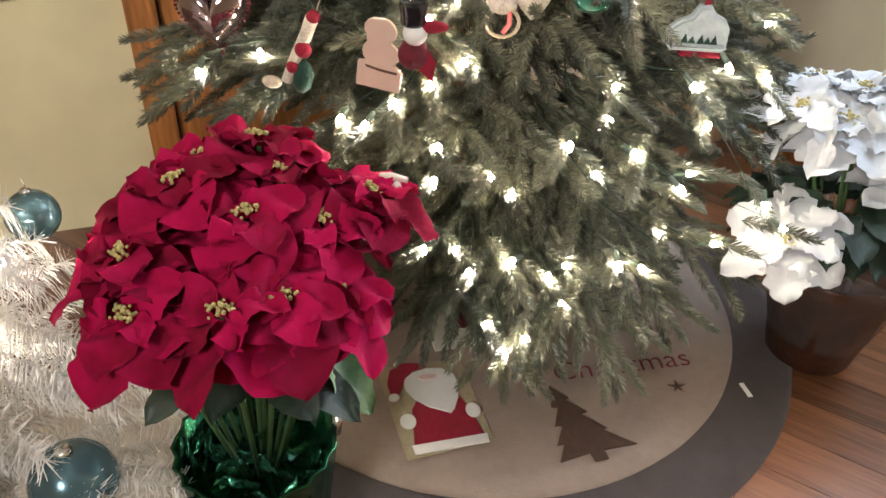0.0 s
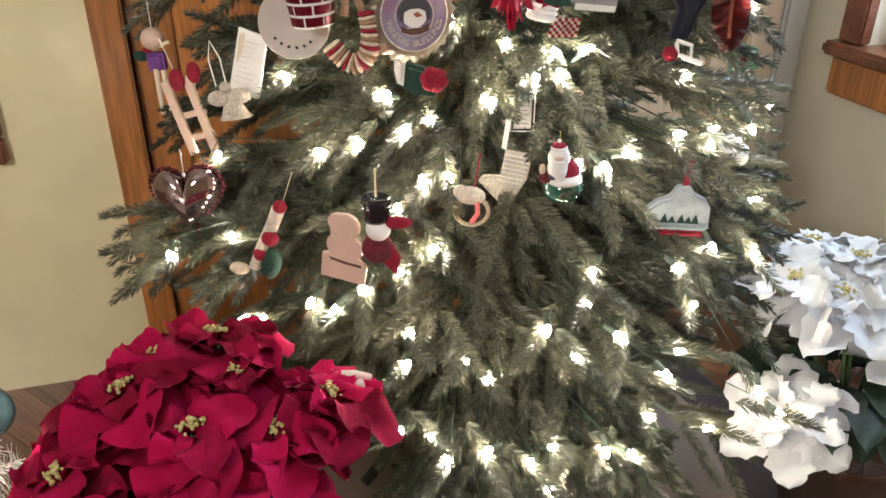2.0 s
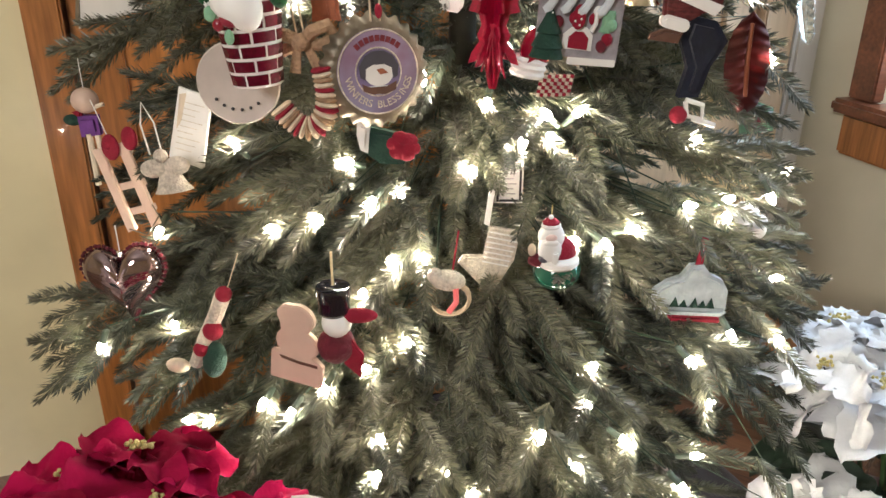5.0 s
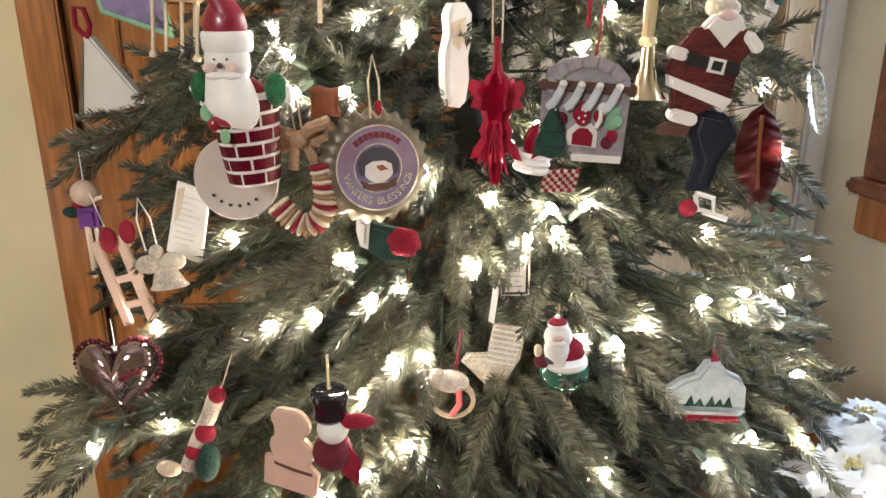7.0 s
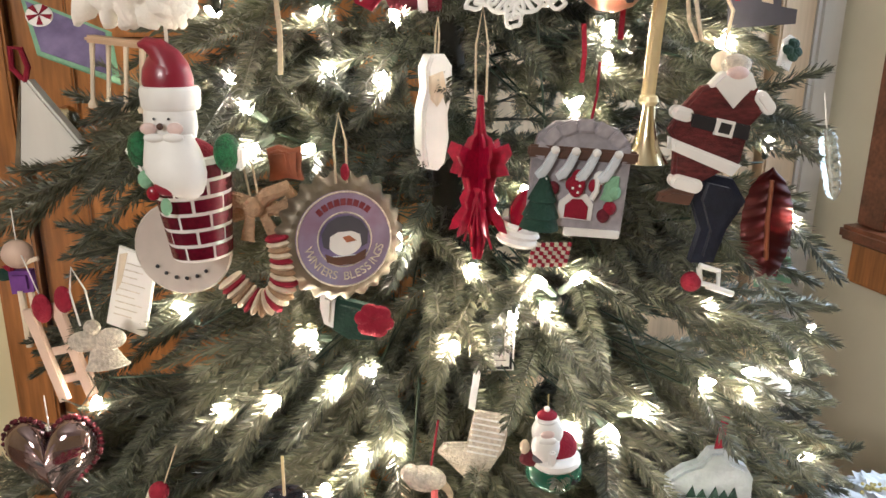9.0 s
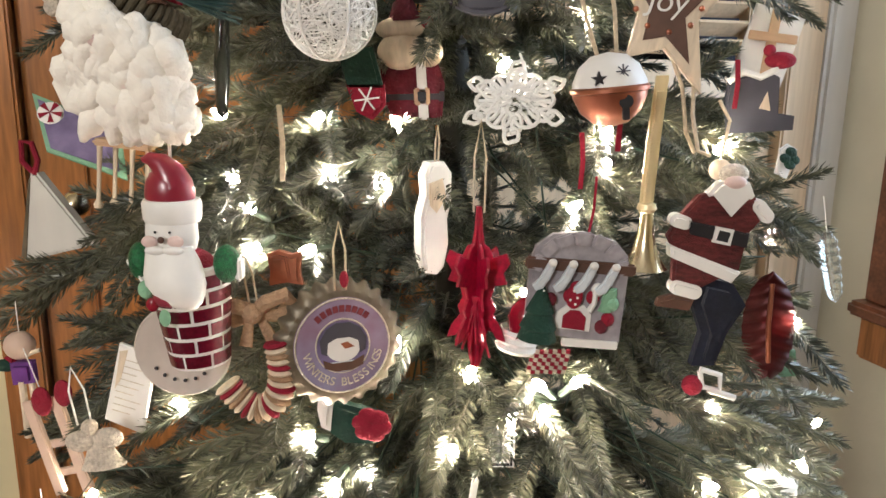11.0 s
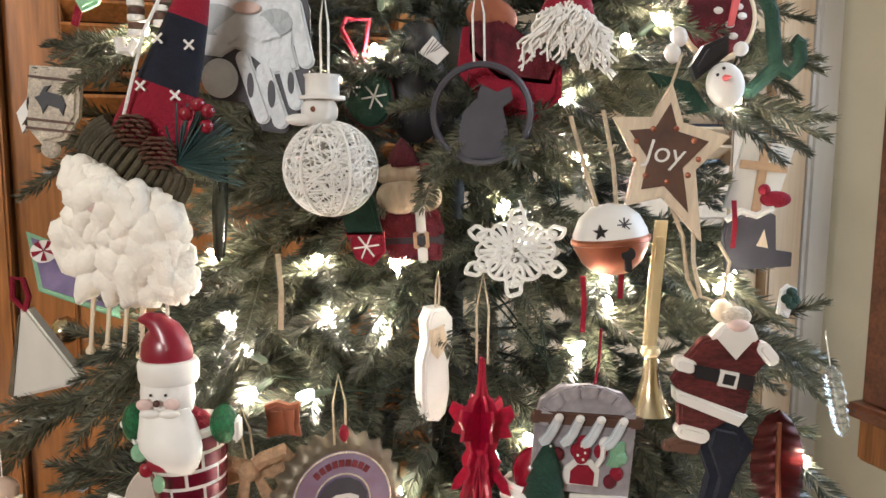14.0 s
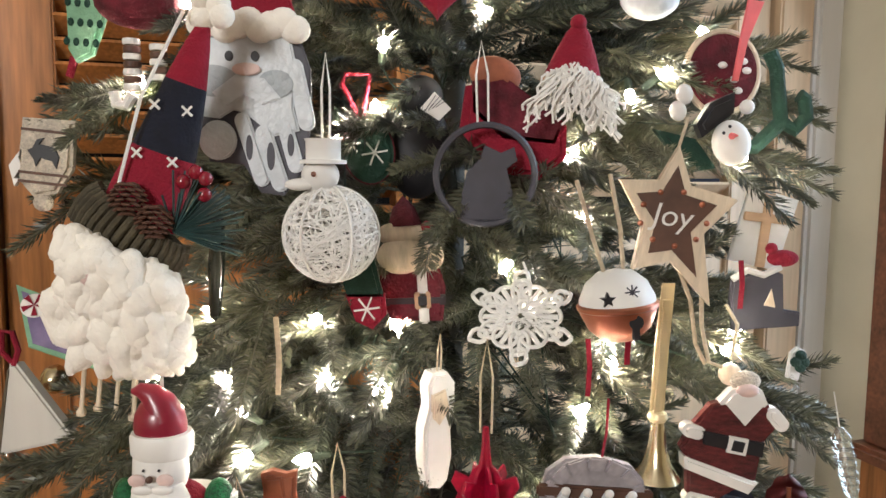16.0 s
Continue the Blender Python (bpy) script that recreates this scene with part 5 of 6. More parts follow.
op("bow_knot", bl(6, 3, -9, 46, 1, 0.7, 1), "o_felt_red", o)
op("thread", tb([(2, 0, 50), (0, 0, 96)], 0.6, 4), "o_yarn", o)
o = orn("ribbon_angel", (-0.106, 1.355, 0.765), "ivory pleated ribbon angel with a bow", "angel ornament", lean=-8)
op("skirt", la([(20, -24), (17, -20), (8, 0), (6, 8), (0, 9)], 2, 0, 0, 18, None, 0.5), "o_lace", o)
for sx in (-1, 1):
    op("wing", bl(12, sx * 12, -2, 2, 1.1, 0.4, 0.8), "o_lace", o)
op("head", bl(7, -1, -3, 14), "o_lace", o)
op("cord", loop(6, 16, 68, -6), "o_yarn", o)
o = orn("printed_slip", (-0.090, 1.398, 0.795), "whitewashed wooden slip with faded printed lines", "card", lean=14, yaw=-6)
op("slip", pl([(-17, 40), (18, 37), (19, -41), (-19, -37)], 4, 1), "o_white", o)
for i in range(9):
    op("text_bar", bx(-13, 12 - 4 * (i % 3), -2.5, -1.9, 26 - 6.4 * i, 26.6 - 6.4 * i, 0), "o_lace", o)
op("stain", pl([(-15, 33), (-8, 36), (-10, 6), (-14, -4)], 0.6, 0.1, -2.2), "o_cream", o)

# glass heart, lace boot, framed tag
def heart_bm(w, h, d):
    bm = bmesh.new()
    n, rings = 40, 7
    rows = []
    for k in range(-rings, rings + 1):
        q = math.sin(k / rings * math.pi / 2)
        s = math.sqrt(max(0.0, 1 - q * q))
        row = []
        for i in range(n):
            t = 2 * math.pi * i / n
            x = 16 * math.sin(t) ** 3
            z = 13 * math.cos(t) - 5 * math.cos(2 * t) - 2 * math.cos(3 * t) - math.cos(4 * t)
            row.append(bm.verts.new(mm((x / 17 * w / 2 * s, q * d / 2, z / 15 * h / 2 * s))))
        rows.append(row)
    for a, b in zip(rows, rows[1:]):
        for i in range(n):
            bm.faces.new((a[i], a[(i + 1) % n], b[(i + 1) % n], b[i]))
    bmesh.ops.remove_doubles(bm, verts=bm.verts, dist=1e-6)
    bmesh.ops.recalc_face_normals(bm, faces=bm.faces)
    return bm


o = orn("heart_ornament", (-0.198, 1.430, 0.610), "large dark mirror glass heart with a beaded edge", "heart ornament", lean=-4)
op("heart", heart_bm(100, 96, 46), "o_maroon", o)
edge = []
for i in range(72):
    t = 2 * math.pi * i / 72
    edge.append(bl(2.6, 16 * math.sin(t) ** 3 / 17 * 52, 1.5 * (i % 2), (13 * math.cos(t) - 5 * math.cos(2 * t) - 2 * math.cos(3 * t) - math.cos(4 * t)) / 15 * 50, 1, 1, 1, 6, 4))
tagged(op("beaded_edge", many(*edge), "o_felt_dark", o, "dark red beaded wire edge"), kind="stuff")
op("cap", la([(4, 26), (4, 32), (0, 33)], 0, 0, 0, 10), "silver", o)
op("thread", tb([(0, 0, 32), (2, 0, 64)], 0.7, 4), "o_yarn", o)
o = orn("lace_boot", (0.219, 1.330, 0.677), "ivory crochet lace boot on a ribbon", "boot ornament", lean=10)
op("boot", pl([(-8, 34), (24, 34), (24, 2), (12, -32), (2, -36), (-14, -24), (-32, -10), (-28, -2), (-8, 2)], 7, 2.5), "o_lace", o)
for i in range(7):
    op("lace_rib", tb([(-8, -4, 30 - 5.5 * i), (23 - i * 0.7, -4, 29 - 5.5 * i)], 0.9, 5), "o_yarn", o)
op("ribbon", pl([(-14, 36), (-8, 34), (-10, 72), (-16, 74)], 1.5, 0.4), "o_yarn", o)
o = orn("framed_tag", (0.247, 1.445, 0.722), "small white card with a black border", "tag")
op("card", bx(-16, 16, -1, 1, -27, 27, 0.3), "o_white", o)
op("border", many(bx(-14, -11.5, -2, -0.5, -25, 25, 0), bx(11.5, 14, -2, -0.5, -25, 25, 0), bx(-11, 11, -2, -0.5, -25, -22.5, 0), bx(-11, 11, -2, -0.5, 22.5, 25, 0)), "o_black", o)
for i in range(6):
    op("text_bar", bx(-8, 8 - 3 * (i % 2), -2, -0.5, -16 + 6 * i, -15.2 + 6 * i, 0), "o_grey", o)

# santa on a green glass globe, bird on a nest, iced plaque
figure("santa_ornament", (0.273, 1.282, 0.706), [
    (bl(22, 5, 2, -22, 1.05, 0.95, 0.82), "o_gglass"), (bl(15, 7, 0, 0, 1.1, 0.8, 1.0), "o_felt_red"),
    (la([(17, -14), (20, -11), (19.5, -7), (16, -5)], 6, -2, 0, 20), "o_white"), (bl(12, -1, -5, 17, 1.05, 0.8, 1.15), "o_white"),
    (bl(12, -3, -9, 6, 0.95, 0.7, 1.25), "o_white"), (bl(5, -2, -14, 19, 1.1, 0.4, 0.7), "o_skin"), (bl(6, -2, -14.5, 13.5, 1.2, 0.4, 0.6), "o_white"),
    (la([(8, 29), (8, 31.5), (5, 34), (0, 35)], -1, -4, 0, 16), "o_felt_red"), (la([(8.5, 26), (9.5, 28), (8.5, 30)], -1, -4, 0, 16), "o_white"), (bl(2.4, -1, -4, 36), "o_white"), (bl(5, -19, -5, 4, 0.8, 0.7, 1.3), "o_cream"),
    (bx(-2, 4, -19, -13, -13, 6, 1.5), "o_white"), (bl(8, -14, -6, -6, 1.2, 0.7, 0.8), "o_felt_dark"), (bl(6, -8, -12, -2, 1, 0.5, 0.8), "o_slate"), (tb([(0, 0, 33), (1, 2, 46)], 0.8, 5), "o_gold"),
    (pl([(x + 4, z - 22) for x, z in star_outline(5, 5, 2.2)], 2, 0.2, -18.6), "o_black"), (pl([(x + 18, z - 24) for x, z in star_outline(5, 4, 1.8)], 2, 0.2, -14.6), "o_black"),
], "santa figure sitting on a green glass ball", lean=-3)
o = orn("nest_ornament", (0.178, 1.300, 0.660), "cream bird with a pink ribbon on a twig nest", "nest ornament", lean=6)
for i in range(6):
    a = i * 0.9
    op("twig_ring", tb([((19 + i % 3) * math.cos(t + a), -2 + (i - 3) * 1.4, -12 + (19 + i % 3) * 0.9 * math.sin(t + a)) for t in [2 * math.pi * k / 18 for k in range(19)]], 1.3, 5), "o_twine", o)
op("bird", many(bl(13, -4, -8, 10, 1.35, 0.9, 0.8), bl(8, -17, -9, 14)), "o_lace", o)
op("ribbon", tb([(4, -16, 6), (6, -18, -8), (0, -17, -20)], 3, 7), "o_coral", o)
op("cord", tb([(0, 0, 18), (1, 0, 60)], 1, 5), "o_felt_red", o)
o = orn("iced_plaque", (0.447, 1.372, 0.617), "white iced village plaque with green trees on red ribbon", "plaque", lean=3)
op("plaque", pl([(-42, -18), (-44, 0), (-30, 12), (-16, 18), (-8, 32), (6, 34), (16, 22), (30, 16), (38, 4), (40, -20)], 12, 4), "o_frost", o)
op("base", bx(-40, 40, -9, 9, -27, -17, 4), "o_frost", o)
op("underside", bx(-22, 38, -6, 6, -36, -28, 3), "o_felt_red", o)
for i, x in enumerate((-20, -10, 2, 11, 20)):
    op("painted_tree", pl([(x - 5, -16), (x + 5, -16), (x, -4 - 3 * (i % 2))], 2, 0.5, -7), "o_felt_green", o)
op("ribbon", pl([(-3, 32), (5, 32), (6, 66), (-1, 66)], 2, 0.5), "o_felt_red", o)
o = orn("snow_bird_ornament", (0.556, 1.495, 0.655), "small grey and white bird ornament", "bird ornament")
op("body", many(bl(17, -12, 0, 8, 1, 0.8, 0.9), bl(9, 6, -4, -2)), "o_ice", o)
op("tail", bl(10, 8, -2, -14, 0.9, 0.6, 1.1), "o_white", o)
o = orn("cardinal_card", (0.566, 1.560, 0.762), "small green house card with a red bird", "card", lean=-12)
op("card", pl([(-22, -14), (20, -18), (22, 12), (0, 26), (-20, 14)], 3, 1), "o_mint", o)
op("bird", bl(7, -4, -4, 0, 1.2, 0.4, 1), "o_felt_red", o)
op("bird_wing", bl(6, 10, -4, 2, 1.2, 0.4, 1), "o_cream", o)

# plywood snow figure with a painted one beside it
o = orn("plywood_cutout", (0.031, 1.248, 0.625), "plain plywood snow figure cut-out seen from its back", "wood cut-out", lean=5, yaw=-20)
op("cutout", pl([(-27, -42), (27, -42), (29, -18), (24, -14)] + [(2 + 22 * math.cos(radians(a)), 1 + 17 * math.sin(radians(a))) for a in range(-40, 61, 20)] + [(2 + 17 * math.cos(radians(a)), 28 + 15 * math.sin(radians(a))) for a in range(-20, 91, 22)] + [(-6 + 14 * math.cos(radians(a)), 30 + 12 * math.sin(radians(a))) for a in range(80, 221, 28)] + [(2 + 23 * math.cos(radians(a)), 2 + 18 * math.sin(radians(a))) for a in range(140, 221, 20)] + [(-26, -12)], 6, 1.2), "o_pink", o)
op("crack", pl([(-16, -14), (4, -16), (24, -16), (24, -19), (4, -19), (-14, -17)], 1, 0, -3.2), "o_brown", o)
figure("snow_figure_ornament", (0.070, 1.238, 0.655), [
    (la([(13, 9), (15, 12), (14.5, 20), (16.5, 32), (15.5, 36), (12, 34), (0, 33)], 0, 0, 0, 24), "o_gloss"), (bl(14, 2, -2, 0), "o_white"), (bl(18, 0, 2, -26), "o_felt_dark"),
    (bl(13, 22, -4, 8, 1.4, 0.5, 0.55), "o_felt_red"), (pl([(0, -24), (16, -18), (26, -34), (22, -58), (8, -44)], 5, 2, -4), "o_felt_red"),
    (bx(-1, 1, -1, 1, 37, 70, 0.2), "o_goldribbon"),
], "snow figure in a black top hat with red leaves")
figure("candy_cane_doll", (-0.068, 1.310, 0.606), [
    (tb([(10, 0, 42), (4, 0, 18), (-6, 0, -12), (-14, 0, -44)], 8.5, 10, 7), "o_lace"), (bl(8.5, 11, -2, 44), "o_felt_red"),
    (bl(10.5, 3, -5, 2, 1, 0.8, 1), "o_felt_red"), (bl(8, -8, -5, -22, 1, 0.8, 1), "o_felt_red"), (bl(14, 6, -2, -34, 0.9, 0.8, 1.5), "o_felt_green"),
    (bl(9, -32, 0, -48, 1.4, 0.8, 0.9), "o_cream"), (tb([(14, 0, 50), (22, 0, 90)], 0.7, 4), "o_twine"),
], "white and red candy cane doll in dark green", lean=9)
o = orn("leaf_cluster", (0.344, 1.560, 0.660), "orange dried leaf cluster deep in the tree", "leaf cluster")
for i in range(3):
    op("leaf", bl(14, -14 + 14 * i, -3 * i, 4 - 6 * (i % 2), 1.2, 0.35, 0.7, 10, 7), "o_orange", o, m=pose(0, 0, 0, 0, 25 * i - 20, 0))

# big gnome with a wool beard
o = orn("gnome_ornament", (-0.021, 1.290, 1.119), "tall gnome with a red patch hat and white wool beard", "gnome")
rg = random.Random(4)
BRIM = pose(0, 0, 0, 0, 37, 0)
for i in range(80):
    row = i % 4
    q = (i // 4 + rg.random()) / 20
    x0 = -30 + 60 * q
    z0 = -8 - 0.55 * x0 * 0.9 - 16 * row + rg.uniform(-4, 4)
    x1 = -30 + 60 * q - (18 - 26 * q) * (row + 1) / 4 + rg.uniform(-5, 5)
    x0 -= (18 - 26 * q) * row / 4
    z1 = max(-92, z0 - rg.uniform(26, 46)) + (0 if 0.15 < q < 0.9 else 10)
    y0 = -16 + 5 * row - 10 * math.sin(math.pi * q) + rg.uniform(-2, 2)
    bend = rg.uniform(-6, 6)
    pts, rad = [], []
    for k in range(9):
        u = k / 8
        pts.append((x0 + (x1 - x0) * u ** 0.9 + bend * math.sin(u * 5 + i), y0 - 6 * math.sin(math.pi * u), z0 + (z1 - z0) * u))
        rad.append((2.5 + 6.2 * math.sin(math.pi * min(1, 0.12 + u * 0.86)) ** 0.7) * (1 + 0.24 * math.sin(u * 11 + i * 1.7)))
    lk = lock(pts, rad, 10)
    for v in lk.verts:
        v.co += Vector(noise.noise_vector(v.co * 120)) * 0.0018
    part("wool_lock", lk, "o_wool", o)
op("nose", bl(9, -14, -31, -21, 0.9, 0.8, 1.1), "o_skin", o)
op("brim_lining", la([(36, -9), (37, 0), (33, 12), (0, 14)], 0, 0, 0, 30, BRIM, 0.55), "o_knit", o)
for i in range(21):
    a = radians(178 + 184 * i / 20)
    x, y = 37 * math.cos(a), 21 * math.sin(a)
    op("knit_rib", tb([BRIM @ Vector((x * 0.99, y, -12)), BRIM @ Vector((x * 1.03, y * 1.06, -2)), BRIM @ Vector((x * 1.0, y, 8)), BRIM @ Vector((x * 0.90, y * 0.9, 15))], 2.6, 7), "o_knit", o)
hb = bmesh.new()
rows = []
hat = [(30, 13, 8, 6), (27, 12, 30, 14), (23, 11, 52, 23), (19, 10, 74, 31), (15, 9, 96, 38), (9, 6, 120, 46), (3, 3, 138, 52)]
for rx, ry, z, x in hat:
    rows.append([hb.verts.new(mm((x + 0.86 * rx * math.cos(2 * math.pi * i / 24), ry * math.sin(2 * math.pi * i / 24), z - 0.30 * rx * math.cos(2 * math.pi * i / 24)))) for i in range(24)])
for k, (a, b) in enumerate(zip(rows, rows[1:])):
    for i in range(24):
        f = hb.faces.new((a[i], a[(i + 1) % 24], b[(i + 1) % 24], b[i]))
        f.material_index = 1 if k in (2, 3) else 0
hb.faces.new(rows[-1])
ho = op("hat", hb, "o_felt_red", o, "red felt hat with a dark plaid patch")
ho.data.materials.append(M["o_navy"])
for x, z in ((10, 52), (32, 46), (22, 82), (42, 78)):
    op("cross_stitch", many(tb([(x - 3, -13, z - 3), (x + 3, -13, z + 3)], 0.9, 4), tb([(x - 3, -13, z + 3), (x + 3, -13, z - 3)], 0.9, 4)), "o_yarn", o)
op("pompom", many(*[bl(8, 54 + rg.uniform(-9, 9), rg.uniform(-6, 6), 144 + rg.uniform(-7, 7), 1, 1, 1, 10, 7) for i in range(9)]), "o_wool", o)
for x, z in ((6, 24), (22, 10)):
    bm = bmesh.new()
    for k in range(7):
        for i in range(9):
            a = 2 * math.pi * (i + 0.5 * (k % 2)) / 9
            r = 10 * math.sin(math.pi * (k + 1) / 8.5)
            ball_bm(2.3 * K, Matrix.Translation(mm((x + r * math.cos(a), -20 + r * math.sin(a) * 0.8, z - 10 + 3.0 * k))) @ pose(0, 0, 0, 0, 30 * math.cos(a), 0), 6, 4, bm, 1.5, 1.2, 0.5)
    op("pine_cone", bm, "o_brown", o)
for x, z in ((40, 34), (54, 36), (53, 26), (48, 40)):
    op("berry", bl(4.8, x, -18, z, 1, 1, 1, 12, 8), "o_red", o)
bm = bmesh.new()
for i in range(60):
    a = radians(rg.uniform(-28, 62) if i < 40 else rg.uniform(40, 100))
    r = rg.uniform(0.6, 1)
    bm = many(bm, tb([(33, -17, 2), (33 + 46 * math.cos(a) * r, -17 + rg.uniform(-6, 6), 2 + 40 * math.sin(a) * r)], 0.8, 3))
tagged(op("pine_sprig", bm, "o_teal", o, "blue green pine sprig"), kind="stuff")
op("cord", tb([(-2, -14, 30), (14, -14, 86), (40, -8, 140)], 1.2, 5), "o_yarn", o)

# cream deer mitten
o = orn("mitten_ornament", (-0.165, 1.490, 1.168), "cream knitted mitten with a dark deer", "mitten", lean=6)
op("mitten", pl([(-24, 34), (22, 36), (22, -8), (10, -30), (-10, -36), (-26, -20)], 10, 3.5), "o_lace", o)
op("thumb", pl([(-24, 6), (-34, -10), (-28, -28), (-18, -10)], 9, 3), "o_white", o)
op("deer", pl([(-12, 8), (-8, 16), (-2, 18), (-6, 12), (8, 10), (12, 2), (10, -8), (6, -2), (-4, 0), (-8, -8), (-10, -2), (-16, 6)], 2, 0.4, -6), "o_black", o)
for z in (24, -14, -22):
    op("knit_stripe", bx(-23, 20, -6.4, -5, z - 1.2, z + 1.2, 0.3), "o_brown", o)
op("tip", bl(9, -2, 0, -40, 1, 0.7, 0.9), "o_lace", o)

# handprint santa
figure("handprint_santa", (0.052, 1.340, 1.200), [
    (pl([(-44, 52), (30, 54), (38, 30), (38, -6), (32, -40), (18, -58), (2, -56), (-10, -36), (-34, -34), (-44, 0)], 4, 1.2), "o_slate"),
    (pl([(-46, 52), (24, 54), (28, 34), (26, 4), (30, -12), (12, -16), (2, -8), (-8, 0), (-16, 2), (-26, -4), (-40, -2), (-46, 20)], 4, 1.4, -3), "o_ice"),
    (pl(ell(13, 14, -27, -19, 20), 4, 1.4, -4.4), "o_ice"),
    (pl(rounded(-10, -5, 3, -46, 11), 4, 1.4, -3.4), "o_ice"), (pl(rounded(5, -14, 16, -49, 12), 4, 1.4, -3.7), "o_ice"),
    (pl(rounded(20, -10, 27, -36, 11), 4, 1.4, -3.4), "o_ice"), (pl(rounded(27, 32, 35, -6, 12), 4, 1.4, -3.4), "o_ice"),
    (pl(ell(2.4, 9, -5, -24, 12), 1, 0.2, -5.6), "o_slate"), (pl(ell(2.8, 10, 10, -30, 12), 1, 0.2, -5.9), "o_slate"), (pl(ell(2.4, 8, 24, -22, 12), 1, 0.2, -5.6), "o_slate"), 
    (pl(ell(18, 11, -30, 22, 20), 2, 0.8, -5), "o_frost"), (pl(ell(13, 10, 14, 20, 20), 2, 0.8, -5), "o_frost"),
    (pl([(-30, 14), (-14, 26), (6, 24), (18, 10), (4, 6), (-8, 12), (-20, 4)], 2, 0.8, -6), "o_ice"),
    (pl(ell(3, 3.6, -18, 39, 12), 2, 0.5, -5.5), "o_black"), (pl(ell(3, 3.6, 0, 39, 12), 2, 0.5, -5.5), "o_black"), (pl(ell(10, 4.5, -6, 30, 16), 2, 0.6, -6.5), "o_skin"),
    (pl([(-40, 60), (30, 62), (18, 96), (-14, 96)], 8, 2, -2), "o_felt_red"),
] + [(bl(11, -36 + 8 * i, -6, 60 + 3 * math.sin(i * 2.1), 1, 0.7, 0.9, 10, 8), "o_wool") for i in range(9)] + [(tb([(0, 0, 94), (4, 0, 130)], 0.8, 4), "o_yarn")],
    "flat painted handprint santa with a red hat and cotton trim")

# thread ball with a snow figure's head
o = orn("thread_ball_ornament", (0.106, 1.315, 1.117), "white glittering thread ball with a snow figure head", "ball ornament")
rb = random.Random(9)
bm = bmesh.new()
for i in range(120):
    ax = Vector((rb.gauss(0, 1), rb.gauss(0, 1), rb.gauss(0, 1))).normalized()
    s = ax.orthogonal().normalized()
    t = ax.cross(s)
    off, a0, span = rb.uniform(-0.55, 0.55), rb.uniform(0, 6.28), rb.uniform(2.5, 6.28)
    rr = math.sqrt(1 - off * off)
    pts = [(ax * off + (s * math.cos(a0 + span * k / 22) + t * math.sin(a0 + span * k / 22)) * rr) * 32 * (1 + 0.02 * math.sin(k * 1.7 + i)) for k in range(23)]
    bm = many(bm, tb(pts, 0.52, 4))
op("thread_mesh", bm, "o_yarn", o)
for k in range(3):
    op("wire_rib", tb([(33 * math.cos(t) * math.cos(k * 1.05), 33 * math.cos(t) * math.sin(k * 1.05), 33 * math.sin(t)) for t in [2 * math.pi * i / 32 for i in range(33)]], 1.1, 5), "o_white", o)
op("head", many(bl(13, -7, 0, 40, 1, 1, 0.9), la([(16, 48), (16, 50.5), (12, 51), (12, 63), (13, 65), (0, 65)], -5, 0, 0, 20), bl(7, -20, -6, 34, 1.5, 0.7, 0.6)), "o_white", o, "glossy white head with a top hat")
op("nose", la([(2, 0), (0, 8)], -10, -12, 41, 8, FACE), "o_orange", o)
op("cord", loop(2.5, 64, 122, -3), "o_yarn", o)

# round felt mitt disc, red mitten tip, small santa
o = orn("snowflake_disc", (0.124, 1.440, 1.176), "dark green felt disc with a white snowflake", "disc ornament", lean=-10)
op("disc", pl(ell(21, 27, 0, 0), 9, 3), "o_felt_green", o)
op("rim", tb([(21 * math.cos(t), 0, 27 * math.sin(t)) for t in [2 * math.pi * i / 30 for i in range(31)]], 1.4, 6), "o_felt_dark", o)
for cx, cz, r in ((5, -2, 11), (-13, 8, 8)):
    op("snowflake", many(*[tb([(cx - r * math.cos(i * 1.047), -5.4, cz - r * math.sin(i * 1.047)), (cx + r * math.cos(i * 1.047), -5.4, cz + r * math.sin(i * 1.047))], 1.0, 4) for i in range(3)]), "o_yarn", o)
op("ribbon", tb([(-2, 0, 26), (-12, -2, 58), (-8, 0, 66), (12, 0, 62), (0, -2, 28)], 2.2, 6), "o_felt_red", o)
o = orn("mitten_ornament", (0.126, 1.372, 1.062), "dark green mitten with a red snowflake thumb", "mitten", lean=-8)
op("mitten", pl([(-18, 34), (10, 32), (14, 0), (-14, 4)], 10, 3), "o_felt_green", o)
op("tip", pl([(-15, 6), (15, 2), (14, -14), (2, -24), (-10, -16)], 11, 3.5), "o_felt_red", o)
op("snowflake", many(*[tb([(-10 * math.cos(i * 1.047), -6, -7 - 10 * math.sin(i * 1.047)), (10 * math.cos(i * 1.047), -6, -7 + 10 * math.sin(i * 1.047))], 0.9, 4) for i in range(3)]), "o_yarn", o)
